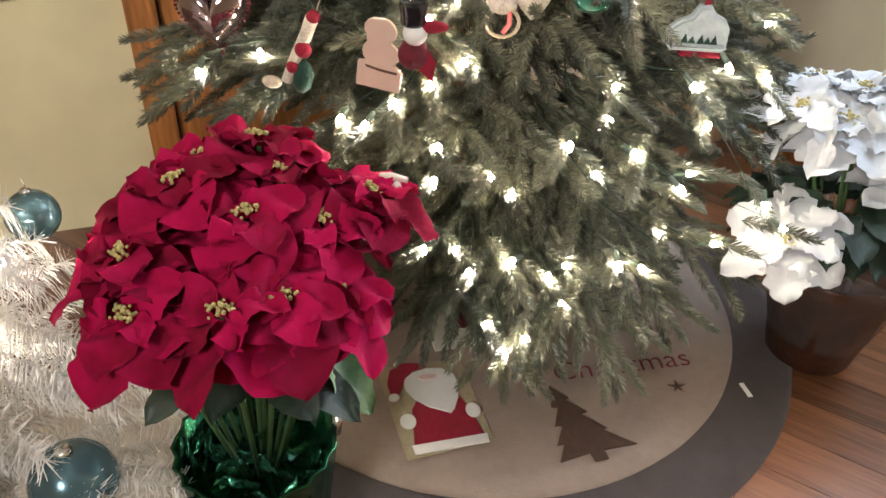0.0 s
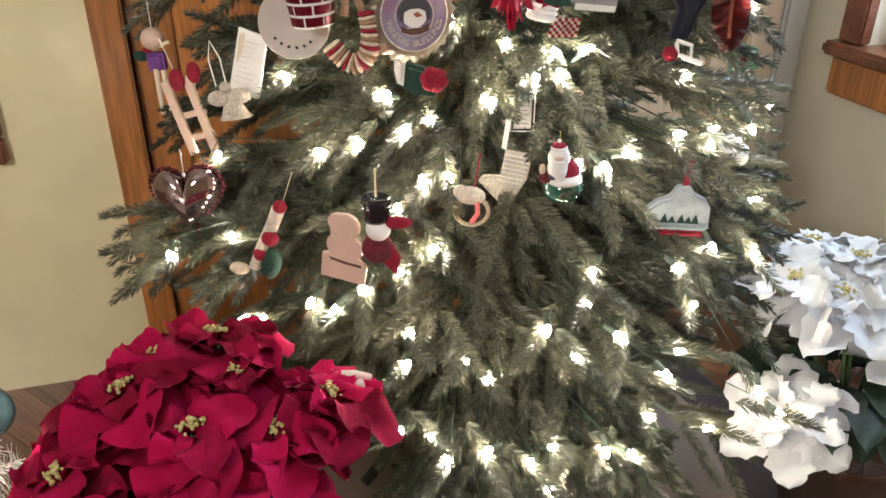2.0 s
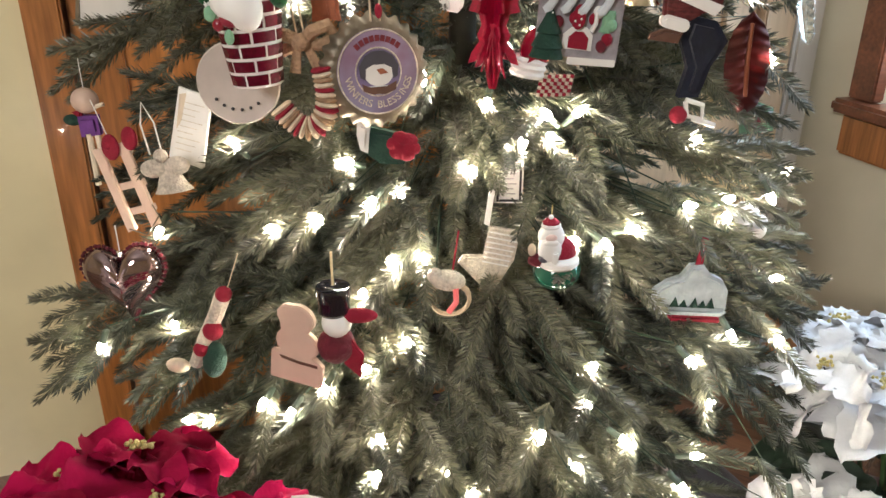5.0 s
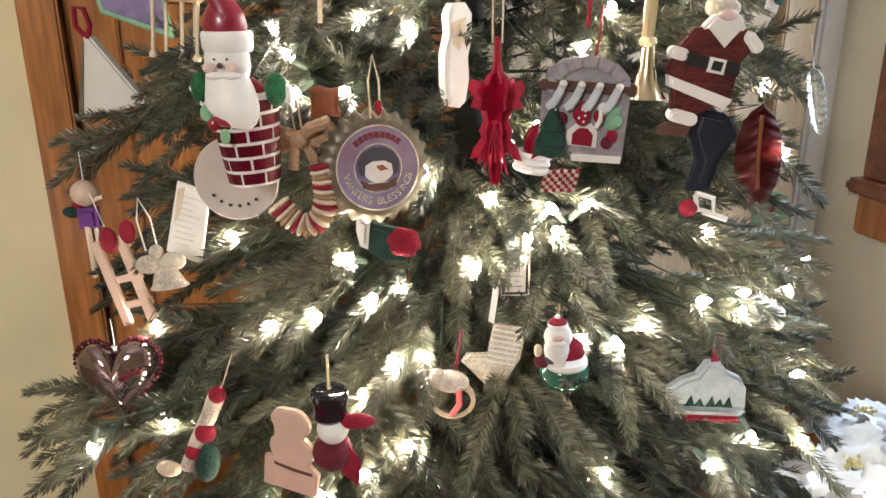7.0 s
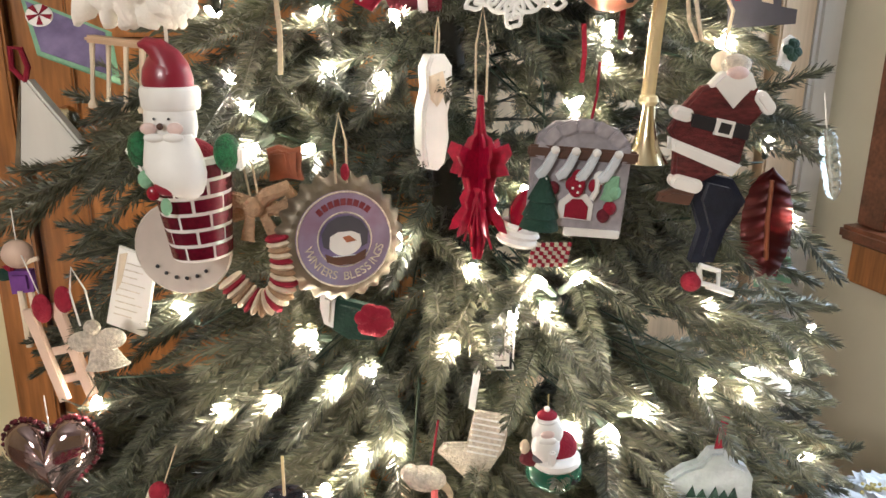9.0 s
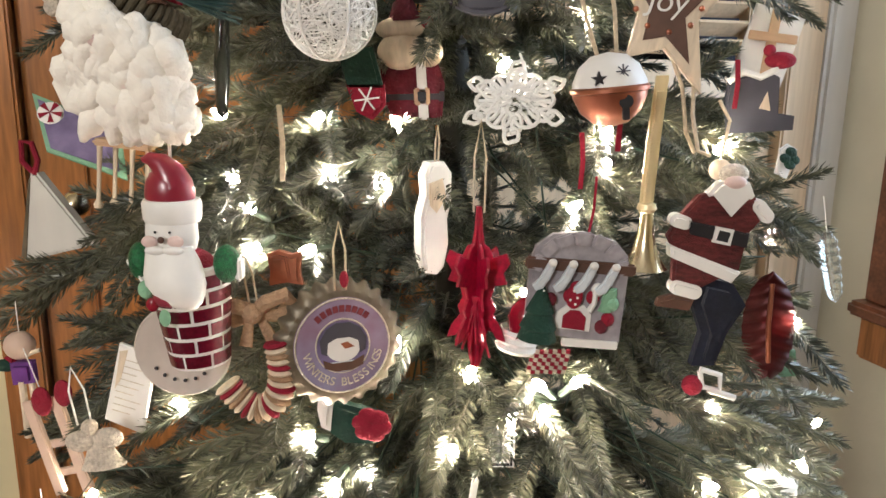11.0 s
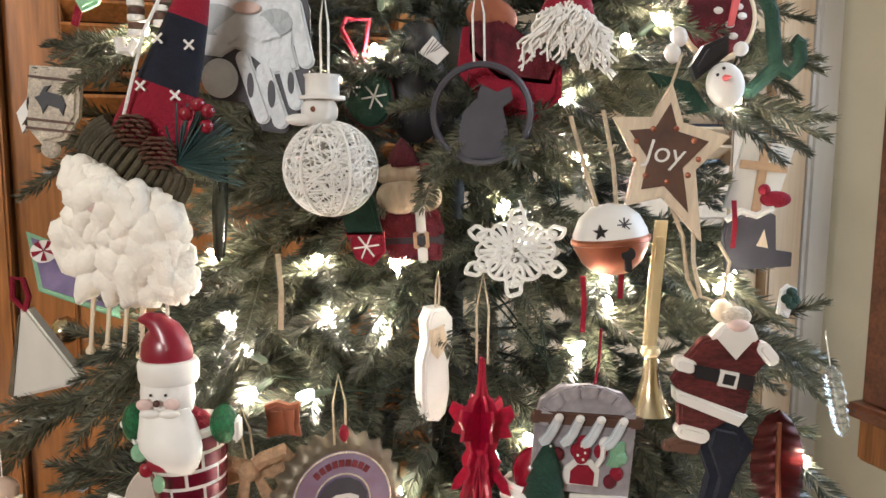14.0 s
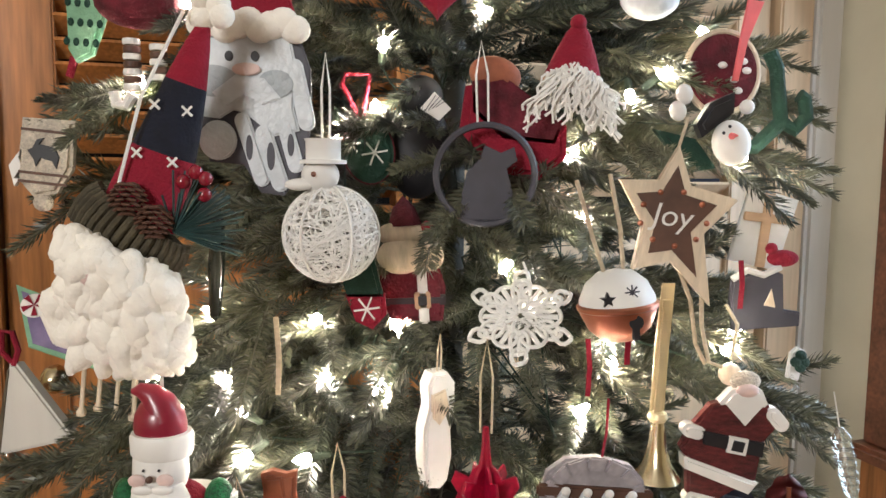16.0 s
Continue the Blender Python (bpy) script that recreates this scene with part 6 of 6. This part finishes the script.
figure("santa_ornament", (0.160, 1.405, 1.075), [
    (pl([(-24, 8), (22, 12), (28, -10), (24, -38), (-18, -34), (-26, -12)], 14, 4), "o_felt_dark"), (pl([(-24, -14), (27, -16), (27, -24), (-24, -22)], 16, 1.5), "o_black"),
    (bx(2, 15, -10, -7, -26, -12, 1), "o_tan"), (bx(5, 12, -11, -8, -23, -15, 0.5), "o_black"), (bx(5, 13, -10, -6, -38, 14, 1.5), "o_white"),
    (bl(15, -6, -6, 18, 1.35, 0.6, 1), "o_cream"), (bl(11, 16, -6, 16, 1.1, 0.6, 1.1), "o_cream"), (bl(12, -6, -5, 36, 1.7, 0.6, 0.8), "o_cream"), (bl(5, 16, -9, 40), "o_felt_red"),
    (la([(14, 42), (9, 56), (0, 66)], -2, 0, 0, 14), "o_felt_dark"),
], "small flat santa with a black belt and cream beard", lean=-4)

# crocheted snowflake
o = orn("crochet_snowflake", (0.240, 1.330, 1.057), "white crocheted cotton snowflake", "snowflake", lean=-22, yaw=12, pitch=-50)
bm = bmesh.new()
for i in range(6):
    a = i * math.pi / 3
    for r0, rx, rz, t0 in ((11, 8, 5, 0), (23, 10, 6.5, 0), (34, 7, 5, 0)):
        cx, cz = r0 * math.cos(a), r0 * math.sin(a)
        pts = [(cx + rx * math.cos(t) * math.cos(a) - rz * math.sin(t) * math.sin(a), 1.5 * math.sin(3 * t + i), cz + rx * math.cos(t) * math.sin(a) + rz * math.sin(t) * math.cos(a)) for t in [2 * math.pi * k / 14 for k in range(15)]]
        bm = many(bm, tb(pts, 1.7, 5))
    b2 = a + math.pi / 6
    for ra, rb_, th in ((4, 30, a), (3, 27, b2)):
        bm = many(bm, tb([(ra * math.cos(th), 0, ra * math.sin(th)), (rb_ * math.cos(th), 1, rb_ * math.sin(th))], 2.0, 5))
    pts = [(20 * math.cos(b2) + 9 * math.cos(t), 0, 20 * math.sin(b2) + 9 * math.sin(t)) for t in [2 * math.pi * k / 14 for k in range(15)]]
    bm = many(bm, tb(pts, 1.6, 5))
op("crochet", bm, "o_yarn", o)
op("cord", tb([(20, 0, 20), (26, 2, 44)], 1, 5), "o_yarn", o)

# jingle bell
o = orn("jingle_bell", (0.309, 1.325, 1.066), "large jingle bell, white above and copper below", "jingle bell", lean=-6)
op("upper_half", la([(27.5, 2), (27, 6), (22, 17), (13, 24.5), (0, 27)], seg=36), "o_white", o, "speckled white upper half")
op("lower_half", la([(0, -27), (13, -24), (22, -16), (27, -5), (27.5, -1)], seg=36), "o_copper", o)
op("band", la([(27.5, -2), (29, -1), (29, 1.5), (27.5, 3)], seg=36), "o_copper", o)
op("slot", many(la([(0, 1), (5, 1), (5, -1), (0, -1)], 6, -25.2, -8, 16, FACE), bx(3.5, 8.5, -24.5, -20, -21, -8, 0.6)), "o_black", o)
op("star_hole", pl([(x - 12, z + 9) for x, z in star_outline(5, 5.5, 2.3)], 5, 0.2, -23), "o_black", o)
op("snowflake", many(*[tb([(5 - 5 * math.cos(i * 0.785), -24, 13 - 5 * math.sin(i * 0.785)), (5 + 5 * math.cos(i * 0.785), -24, 13 + 5 * math.sin(i * 0.785))], 0.6, 4) for i in range(4)]), "o_slate", o)
op("twine", many(tb([(-8, 0, 25), (-14, 0, 50), (-22, 2, 92)], 1.6, 6), tb([(6, 0, 25), (6, 0, 55), (2, 2, 94)], 1.6, 6)), "o_twine", o)

# wooden star
o = orn("wooden_star", (0.352, 1.345, 1.128), "pale wooden star with a brown centre and white lettering", "star ornament", lean=8, yaw=-8)
op("star_frame", pl([(x, z) for x, z in [(-4, 52), (9, 25), (44, 20), (24, -8), (38, -60), (4, -32), (-22, -42), (-20, -8), (-42, 22), (-14, 26)]], 13, 1.5), "o_cream", o)
op("star_centre", pl([(-3, 38), (6, 18), (29, 14), (14, -8), (24, -40), (3, -23), (-13, -28), (-12, -5), (-29, 14), (-11, 18)], 3, 0.5, -6.5), "o_brown", o)
for i in range(9):
    a = i * 0.7
    op("rust_berry", bl(2.2, 24 * math.cos(a), -8, 20 * math.sin(a), 1, 0.6, 1, 8, 6), "o_copper", o)
word("Joy", 23, "o_white", o, pose(-0.001, -0.0086, 0.001), bold=-0.1, slant=0.12)
op("twine", many(tb([(8, 0, -30), (24, -2, -58), (34, 0, -90), (44, 2, -104)], 1.6, 6), tb([(30, 0, -44), (36, 0, -76), (46, 0, -102), (56, 0, -104)], 1.6, 6)), "o_twine", o)
op("cord", tb([(-4, 0, 50), (0, 4, 74)], 1.2, 5), "o_twine", o)

# little snow figure head, green hook, round plaque with ribbon
figure("snow_figure_ornament", (0.418, 1.420, 1.194), [
    (bl(19, 4, 0, -10, 0.85, 0.5, 1), "o_white"), (pl([(-20, 0), (10, 14), (14, 30), (-8, 26), (-22, 12)], 14, 4), "o_black"), (bl(6, 20, -6, 16), "o_white"),
    (la([(3, 0), (0, 14)], 2, -9, -4, 8, FACE), "o_coral"), (bl(1.4, -4, -9, 0), "o_black"), (bl(1.4, 2, -9, 4), "o_black"), (bl(7, -26, 0, 38, 1, 0.7, 1.2), "o_white"), (bl(7, -34, 0, 26, 1, 0.7, 1.2), "o_white"),
    (pl([(-54, 16), (-22, 0), (-10, -28), (-34, -26)], 12, 4, 8), "o_felt_green"),
], "snow figure in a black hat with green scarf", lean=-14)
o = orn("green_hook_ornament", (0.488, 1.470, 1.222), "dark green wooden curl hook", "wood ornament", lean=4)
op("hook", many(tb([(-16, 0, 44), (-8, 0, 30), (-2, 0, 0), (2, 0, -16), (14, 0, -22), (24, 0, -10), (20, 0, 6), (15, 0, 8)], 6.5, 10), tb([(2, 0, -16), (-20, 0, -40), (-44, 0, -36)], 7, 10)), "o_felt_green", o)
o = orn("round_plaque", (0.438, 1.482, 1.250), "round dark red plaque with a pale rim", "plaque", yaw=10)
op("plaque", la([(0, 3), (33, 3), (35, 0), (33, -3), (0, -3)], rot=FACE, seg=36), "o_felt_dark", o)
op("rim", tb([(36 * math.cos(t), 0, 36 * math.sin(t)) for t in [2 * math.pi * i / 36 for i in range(37)]], 3, 7), "o_cream", o)
for x, z in ((18, 10), (22, 2), (10, -6), (14, -16), (-2, 6)):
    op("white_drop", bl(4, x, -4, z, 1.2, 0.5, 0.8, 8, 6), "o_white", o)
op("ribbon", pl([(6, -8), (12, -8), (20, 28), (34, 62), (18, 64), (12, 30)], 2, 0.6, -7), "o_coral", o, "coral pink ribbon")

# cross card, dark cut-out with a red bird
o = orn("cross_card", (0.520, 1.560, 1.106), "cream card with a wooden cross", "card", lean=6)
op("card", pl([(-34, -38), (18, -44), (30, 30), (-22, 40)], 4, 1), "o_white", o)
op("cross", many(bx(-6, 4, -5, -2, -42, 36, 0.8), bx(-26, 24, -7, -4, 4, 13, 0.8)), "o_tan", o)
o = orn("dark_cutout", (0.455, 1.420, 1.056), "charcoal wooden cut-out with a red bird and snow", "wood cut-out")
op("cutout", pl([(-22, -28), (34, -24), (34, -12), (20, -10), (18, 20), (10, 24), (-24, 18), (-26, 0)], 7, 1.5), "o_slate", o)
op("hole", pl([(2, -6), (12, -8), (8, 8)], 2, 0, -3.2), "o_cream", o)
op("snow", tb([(-26, -4, 16), (-14, -5, 24), (0, -5, 20), (14, -5, 27)], 3, 7), "o_white", o)
op("bird", many(bl(9, 16, -4, 34, 1.5, 0.6, 0.8), bl(5, 6, -4, 42)), "o_felt_red", o)

# silhouette ring, red pocket, yarn gnome
o = orn("silhouette_ring", (0.216, 1.362, 1.158), "charcoal metal ring with a seated animal silhouette", "ring ornament", lean=-2)
op("ring", many(*[tb([(37 * math.cos(t), 0, 37 * math.sin(t)) for t in [2 * math.pi * i / 40 for i in range(41)]], 2.6, 6)]), "o_slate", o)
op("silhouette", pl([(-20, -34), (16, -34), (20, -14), (16, 4), (24, 10), (22, 20), (12, 16), (0, 22), (-4, 12), (-14, 2), (-18, -14)], 3, 0.8), "o_slate", o)
op("cord", loop(4, 37, 98, -1), "o_yarn", o)
o = orn("red_pouch", (0.240, 1.392, 1.196), "red felt pouch with dark plaid lining", "pouch", lean=14)
op("pouch", pl([(-44, 20), (-20, 30), (40, 10), (46, -14), (30, -36), (-4, -38), (-40, -14)], 18, 6), "o_felt_red", o)
op("lining", pl([(-40, 24), (-18, 34), (36, 12), (34, -6), (-6, -12), (-34, 2)], 10, 3, -7), "o_felt_dark", o)
op("patch", bl(16, -24, 0, 34, 1.3, 0.7, 0.9), "o_orange", o)
o = orn("gnome_ornament", (0.270, 1.358, 1.222), "small gnome with a red hat and white yarn beard", "gnome", lean=6)
op("hat", la([(21, 10), (16, 24), (9, 40), (5, 46), (0, 48)], 8, 0, 0, 18, None, 0.7), "o_felt_red", o)
op("pompom", bl(6, 7, -1, 48), "o_felt_red", o)
bm = bmesh.new()
for i in range(110):
    x = rg.uniform(-26, 36)
    z1 = 18 - abs(x - 4) * 0.30
    ln = rg.uniform(18, 46)
    ph, amp = rg.uniform(0, 6.28), rg.uniform(1.5, 4.5)
    y0 = -6 - 8 * rg.random()
    pts = [(x * (0.55 + 0.6 * k / 8) + 4 + amp * math.sin(k * 1.1 + ph), y0 - 6 * math.sin(k / 8 * 3.1) + amp * 0.6 * math.cos(k * 1.3 + ph), z1 - ln * k / 8) for k in range(9)]
    bm = many(bm, tb(pts, 1.05, 4))
op("yarn_beard", bm, "o_yarn", o)

# things deeper in the tree
o = orn("black_plush", (0.165, 1.460, 1.190), "black plush ornament with a white care tag", "plush")
op("body", many(bl(30, 0, 4, -10, 0.95, 0.6, 1.5), bl(20, 2, 0, 34, 1, 0.7, 0.9)), "o_black", o)
op("care_tag", pl([(2, 22), (18, 12), (28, 22), (14, 36)], 1, 0.2, -22), "o_white", o)
for i in range(4):
    op("text_bar", tb([(6 + 3 * i, -23, 20 + 1 * i), (15 + 3 * i, -23, 30 - 1.2 * i + 3)], 0.4, 3), "o_slate", o)
o = orn("dark_glass_drop", (0.000, 1.420, 1.080), "long smoky dark glass drop", "drop ornament", lean=3)
op("drop", la([(0, -46), (5, -40), (7, 0), (6, 36), (3, 44), (0, 45)], seg=14), "o_smoke", o)
o = orn("gold_ball", (-0.262, 1.690, 0.910), "small textured gold ball", "ball ornament")
bm = ball_bm(17 * K, None, 20, 14)
for v in bm.verts:
    v.co *= 1 + 0.10 * noise.noise(v.co * 260)
op("ball", bm, "o_gold", o)
o = orn("spotted_stocking", (-0.134, 1.500, 1.285), "mint green felt stocking with dark spots", "stocking", lean=4)
op("stocking", pl([(-20, 60), (18, 60), (20, 10), (10, -24), (-4, -32), (-12, -20), (-14, 10)], 9, 3), "o_mint", o)
for i in range(16):
    op("spot", bl(3.2, -12 + 8.5 * (i % 4) + (i // 4 % 2) * 3, -5, -14 + 17 * (i // 4), 0.9, 0.35, 1.2, 8, 5), "o_felt_green", o)
op("tab", pl([(-10, -26), (-4, -30), (-8, -46), (-14, -44)], 4, 1), "o_felt_red", o)
o = orn("heart_ornament", (0.179, 1.360, 1.292), "dark red felt heart with a grey centre", "heart ornament")
op("heart", heart_bm(46, 42, 14), "o_felt_red", o)
op("centre", bl(7, 0, -6, 2, 1, 0.4, 1), "o_grey", o)
o = orn("striped_sticks", (-0.074, 1.450, 1.232), "pair of white and brown striped candy sticks", "candy ornament")
for x, k in ((0, 7), (22, 5)):
    for i in range(k):
        op("stripe", la([(0, 0), (7, 0.5), (7.5, 3), (7, 5.5), (0, 6)], x, -i % 2, 30 - 6.2 * i - x * 0.2, 12), "o_brown" if i % 2 else "o_white", o)
op("hook", tb([(0, 0, -10), (-6, 0, -20), (-14, 0, -18), (-15, 0, -8)], 5, 8), "o_white", o)
o = orn("cream_ball", (0.414, 1.375, 1.002), "small plain cream ball on twine", "ball ornament")
op("ball", ball_bm(9 * K, None, 24, 16), "o_cream", o)
op("twine", tb([(0, 0, 12), (4, 0, 40), (-6, 0, 56)], 1.5, 5), "o_twine", o)
o = orn("dark_red_ornament", (-0.068, 1.455, 1.300), "dark red sequinned ball", "ball ornament")
op("ball", bl(34, 0, 0, 0, 1.1, 0.8, 0.7), "o_felt_dark", o)
o = orn("glitter_ornament", (0.352, 1.420, 1.300), "silver white glittered ornament", "ball ornament")
op("ball", bl(24, 0, 0, 0, 1, 0.8, 0.7), "o_ice", o)
for x, y, z, ln in ((0.320, 1.335, 1.020, 70), (0.300, 1.372, 0.985, 46), (0.43, 1.40, 1.05, 40), (0.06, 1.36, 0.99, 60)):
    o = orn("ribbon_loop", (x, y, z), "thin red ribbon tied to a branch" if x > 0.1 else "pale cord loop tied to a branch", "ribbon")
    op("ribbon", pl([(-2, 0), (2, 0), (3, ln * 0.5), (1, ln), (-3, ln), (-1, ln * 0.5)], 1.4, 0.3), "o_felt_red" if x > 0.1 else "o_twine", o)

# ---- appliques on the skirt ----
def flat(name, outline, material, z, at=(0, 0), turn=0.0, scale=1.0, label=""):
    """A felt piece lying on the skirt."""
    bm = plate([(x * K * scale, y * K * scale) for x, y in outline], 0.0022, 0.0005)
    return op(name, bm, material, skirt, label, m=pose(at[0], at[1], z, 0, 0, turn) @ pose(0, 0, 0, -90))


SX, SY, ST = -0.095, -0.292, 12
flat("patch", [(-78, 102), (70, 98), (76, -92), (-66, -104)], "o_patch", 0.0155, (SX - 0.004, SY), ST)
flat("applique_coat", [(-54, -84), (60, -84), (50, -20), (40, 14), (14, 26), (-24, 24), (-42, -6)], "o_felt_red", 0.0185, (SX, SY), ST, label="dark red santa coat applique")
flat("applique_hem", [(-58, -80), (64, -80), (62, -98), (-56, -98)], "o_white", 0.0200, (SX, SY), ST)
flat("applique_beard", [(-44, 60), (-26, 74), (0, 80), (26, 76), (44, 56), (46, 30), (38, 4), (26, -20), (18, -28), (6, -20), (-14, -8), (-34, 14), (-44, 36)], "o_white", 0.0215, (SX, SY), ST)
flat("applique_hat", [(-40, 62), (-24, 78), (2, 84), (-14, 96), (-40, 100), (-62, 86), (-72, 56), (-70, 30), (-58, 26), (-48, 44)], "o_felt_red", 0.0225, (SX, SY), ST)
flat("applique_pompom", ell(9, 9, -66, 22, 14), "o_white", 0.0235, (SX, SY), ST)
flat("applique_face", ell(16, 7, -2, 58, 16), "o_skin", 0.0235, (SX, SY), ST)
flat("applique_glove", ell(13, 16, -54, -32, 14), "o_white", 0.0225, (SX, SY), ST)
flat("applique_glove", ell(12, 16, 54, -30, 14), "o_white", 0.0225, (SX, SY), ST)
flat("applique_tree", [(-10, 90), (12, 56), (4, 54), (30, 20), (18, 18), (46, -20), (38, -22), (78, -62), (22, -60), (22, -78), (0, -78), (-2, -60), (-54, -66), (-34, -34), (-46, -34), (-22, 2), (-34, 4), (-14, 40), (-24, 44)], "o_stitch", 0.0160, (0.128, -0.336), 14, label="dark brown felt tree applique")
flat("applique_star", star_outline(5, 16, 4), "o_stitch", 0.0160, (0.317, -0.253), 0)
flat("applique_leaf", star_outline(5, 44, 24, 60), "o_stitch", 0.0160, (-0.120, -0.045), 10)
flat("applique_patch", [(-44, 50), (44, 50), (46, -48), (-42, -52)], "o_white", 0.0160, (-0.062, -0.105), 10)
flat("applique_dot", ell(18, 22, 20, 10, 16), "o_felt_dark", 0.0185, (-0.062, -0.095), 10)
flat("applique_trunk", [(-6, 26), (6, 26), (6, -26), (-6, -26)], "o_stitch", 0.0160, (0.304, -0.085), 6)
word("Christmas", 62, "o_letter", skirt, pose(0.232, -0.200, 0.0150, 0, 0, 9) @ pose(0, 0, 0, -90), "stitched_word", bold=-0.6, slant=0.1)
word("y", 60, "o_letter", skirt, pose(-0.197, -0.155, 0.0150, 0, 0, 5) @ pose(0, 0, 0, -90), "stitched_word")
flat("care_label", [(-4, 16), (4, 16), (4, -16), (-4, -16)], "o_white", 0.0125, (0.436, -0.258), 10)

# ---- floor strips, last ----
def floor_strips():
    """Oak strips laid on the slant, each trimmed where it meets a wall."""
    w, rng = 0.092, random.Random(2)
    turn = pose(0.2, -1.8, 0, 0, 0, -52)
    walls = (((-2.6, 0, 0), (-1, 0, 0)), ((WIDTH, 0, 0), (1, 0, 0)), ((0, -4.6, 0), (0, -1, 0)), ((0, 0.10, 0), (0, 1, 0)))
    for i in range(-38, 38):
        x = -4.2 + rng.uniform(0, 1.2)
        while x < 4.2:
            ln = rng.choice((0.9, 1.2, 1.5))
            bm = box_bm(x + 0.0006, x + ln - 0.0006, i * w + 0.0008, (i + 1) * w - 0.0008, -0.012, 0.0)
            for v in bm.verts:
                v.co = turn @ v.co
            for co, no in walls:
                cut = bmesh.ops.bisect_plane(bm, geom=[*bm.verts, *bm.edges, *bm.faces], plane_co=co, plane_no=no, clear_outer=True)
                bmesh.ops.holes_fill(bm, edges=bm.edges)
            if len(bm.verts) > 5:
                back = turn.inverted()
                for v in bm.verts:
                    v.co = back @ v.co
                part("plank", bm, "plank", floor, m=turn, smooth=False)
            else:
                bm.free()
            x += ln


floor_strips()
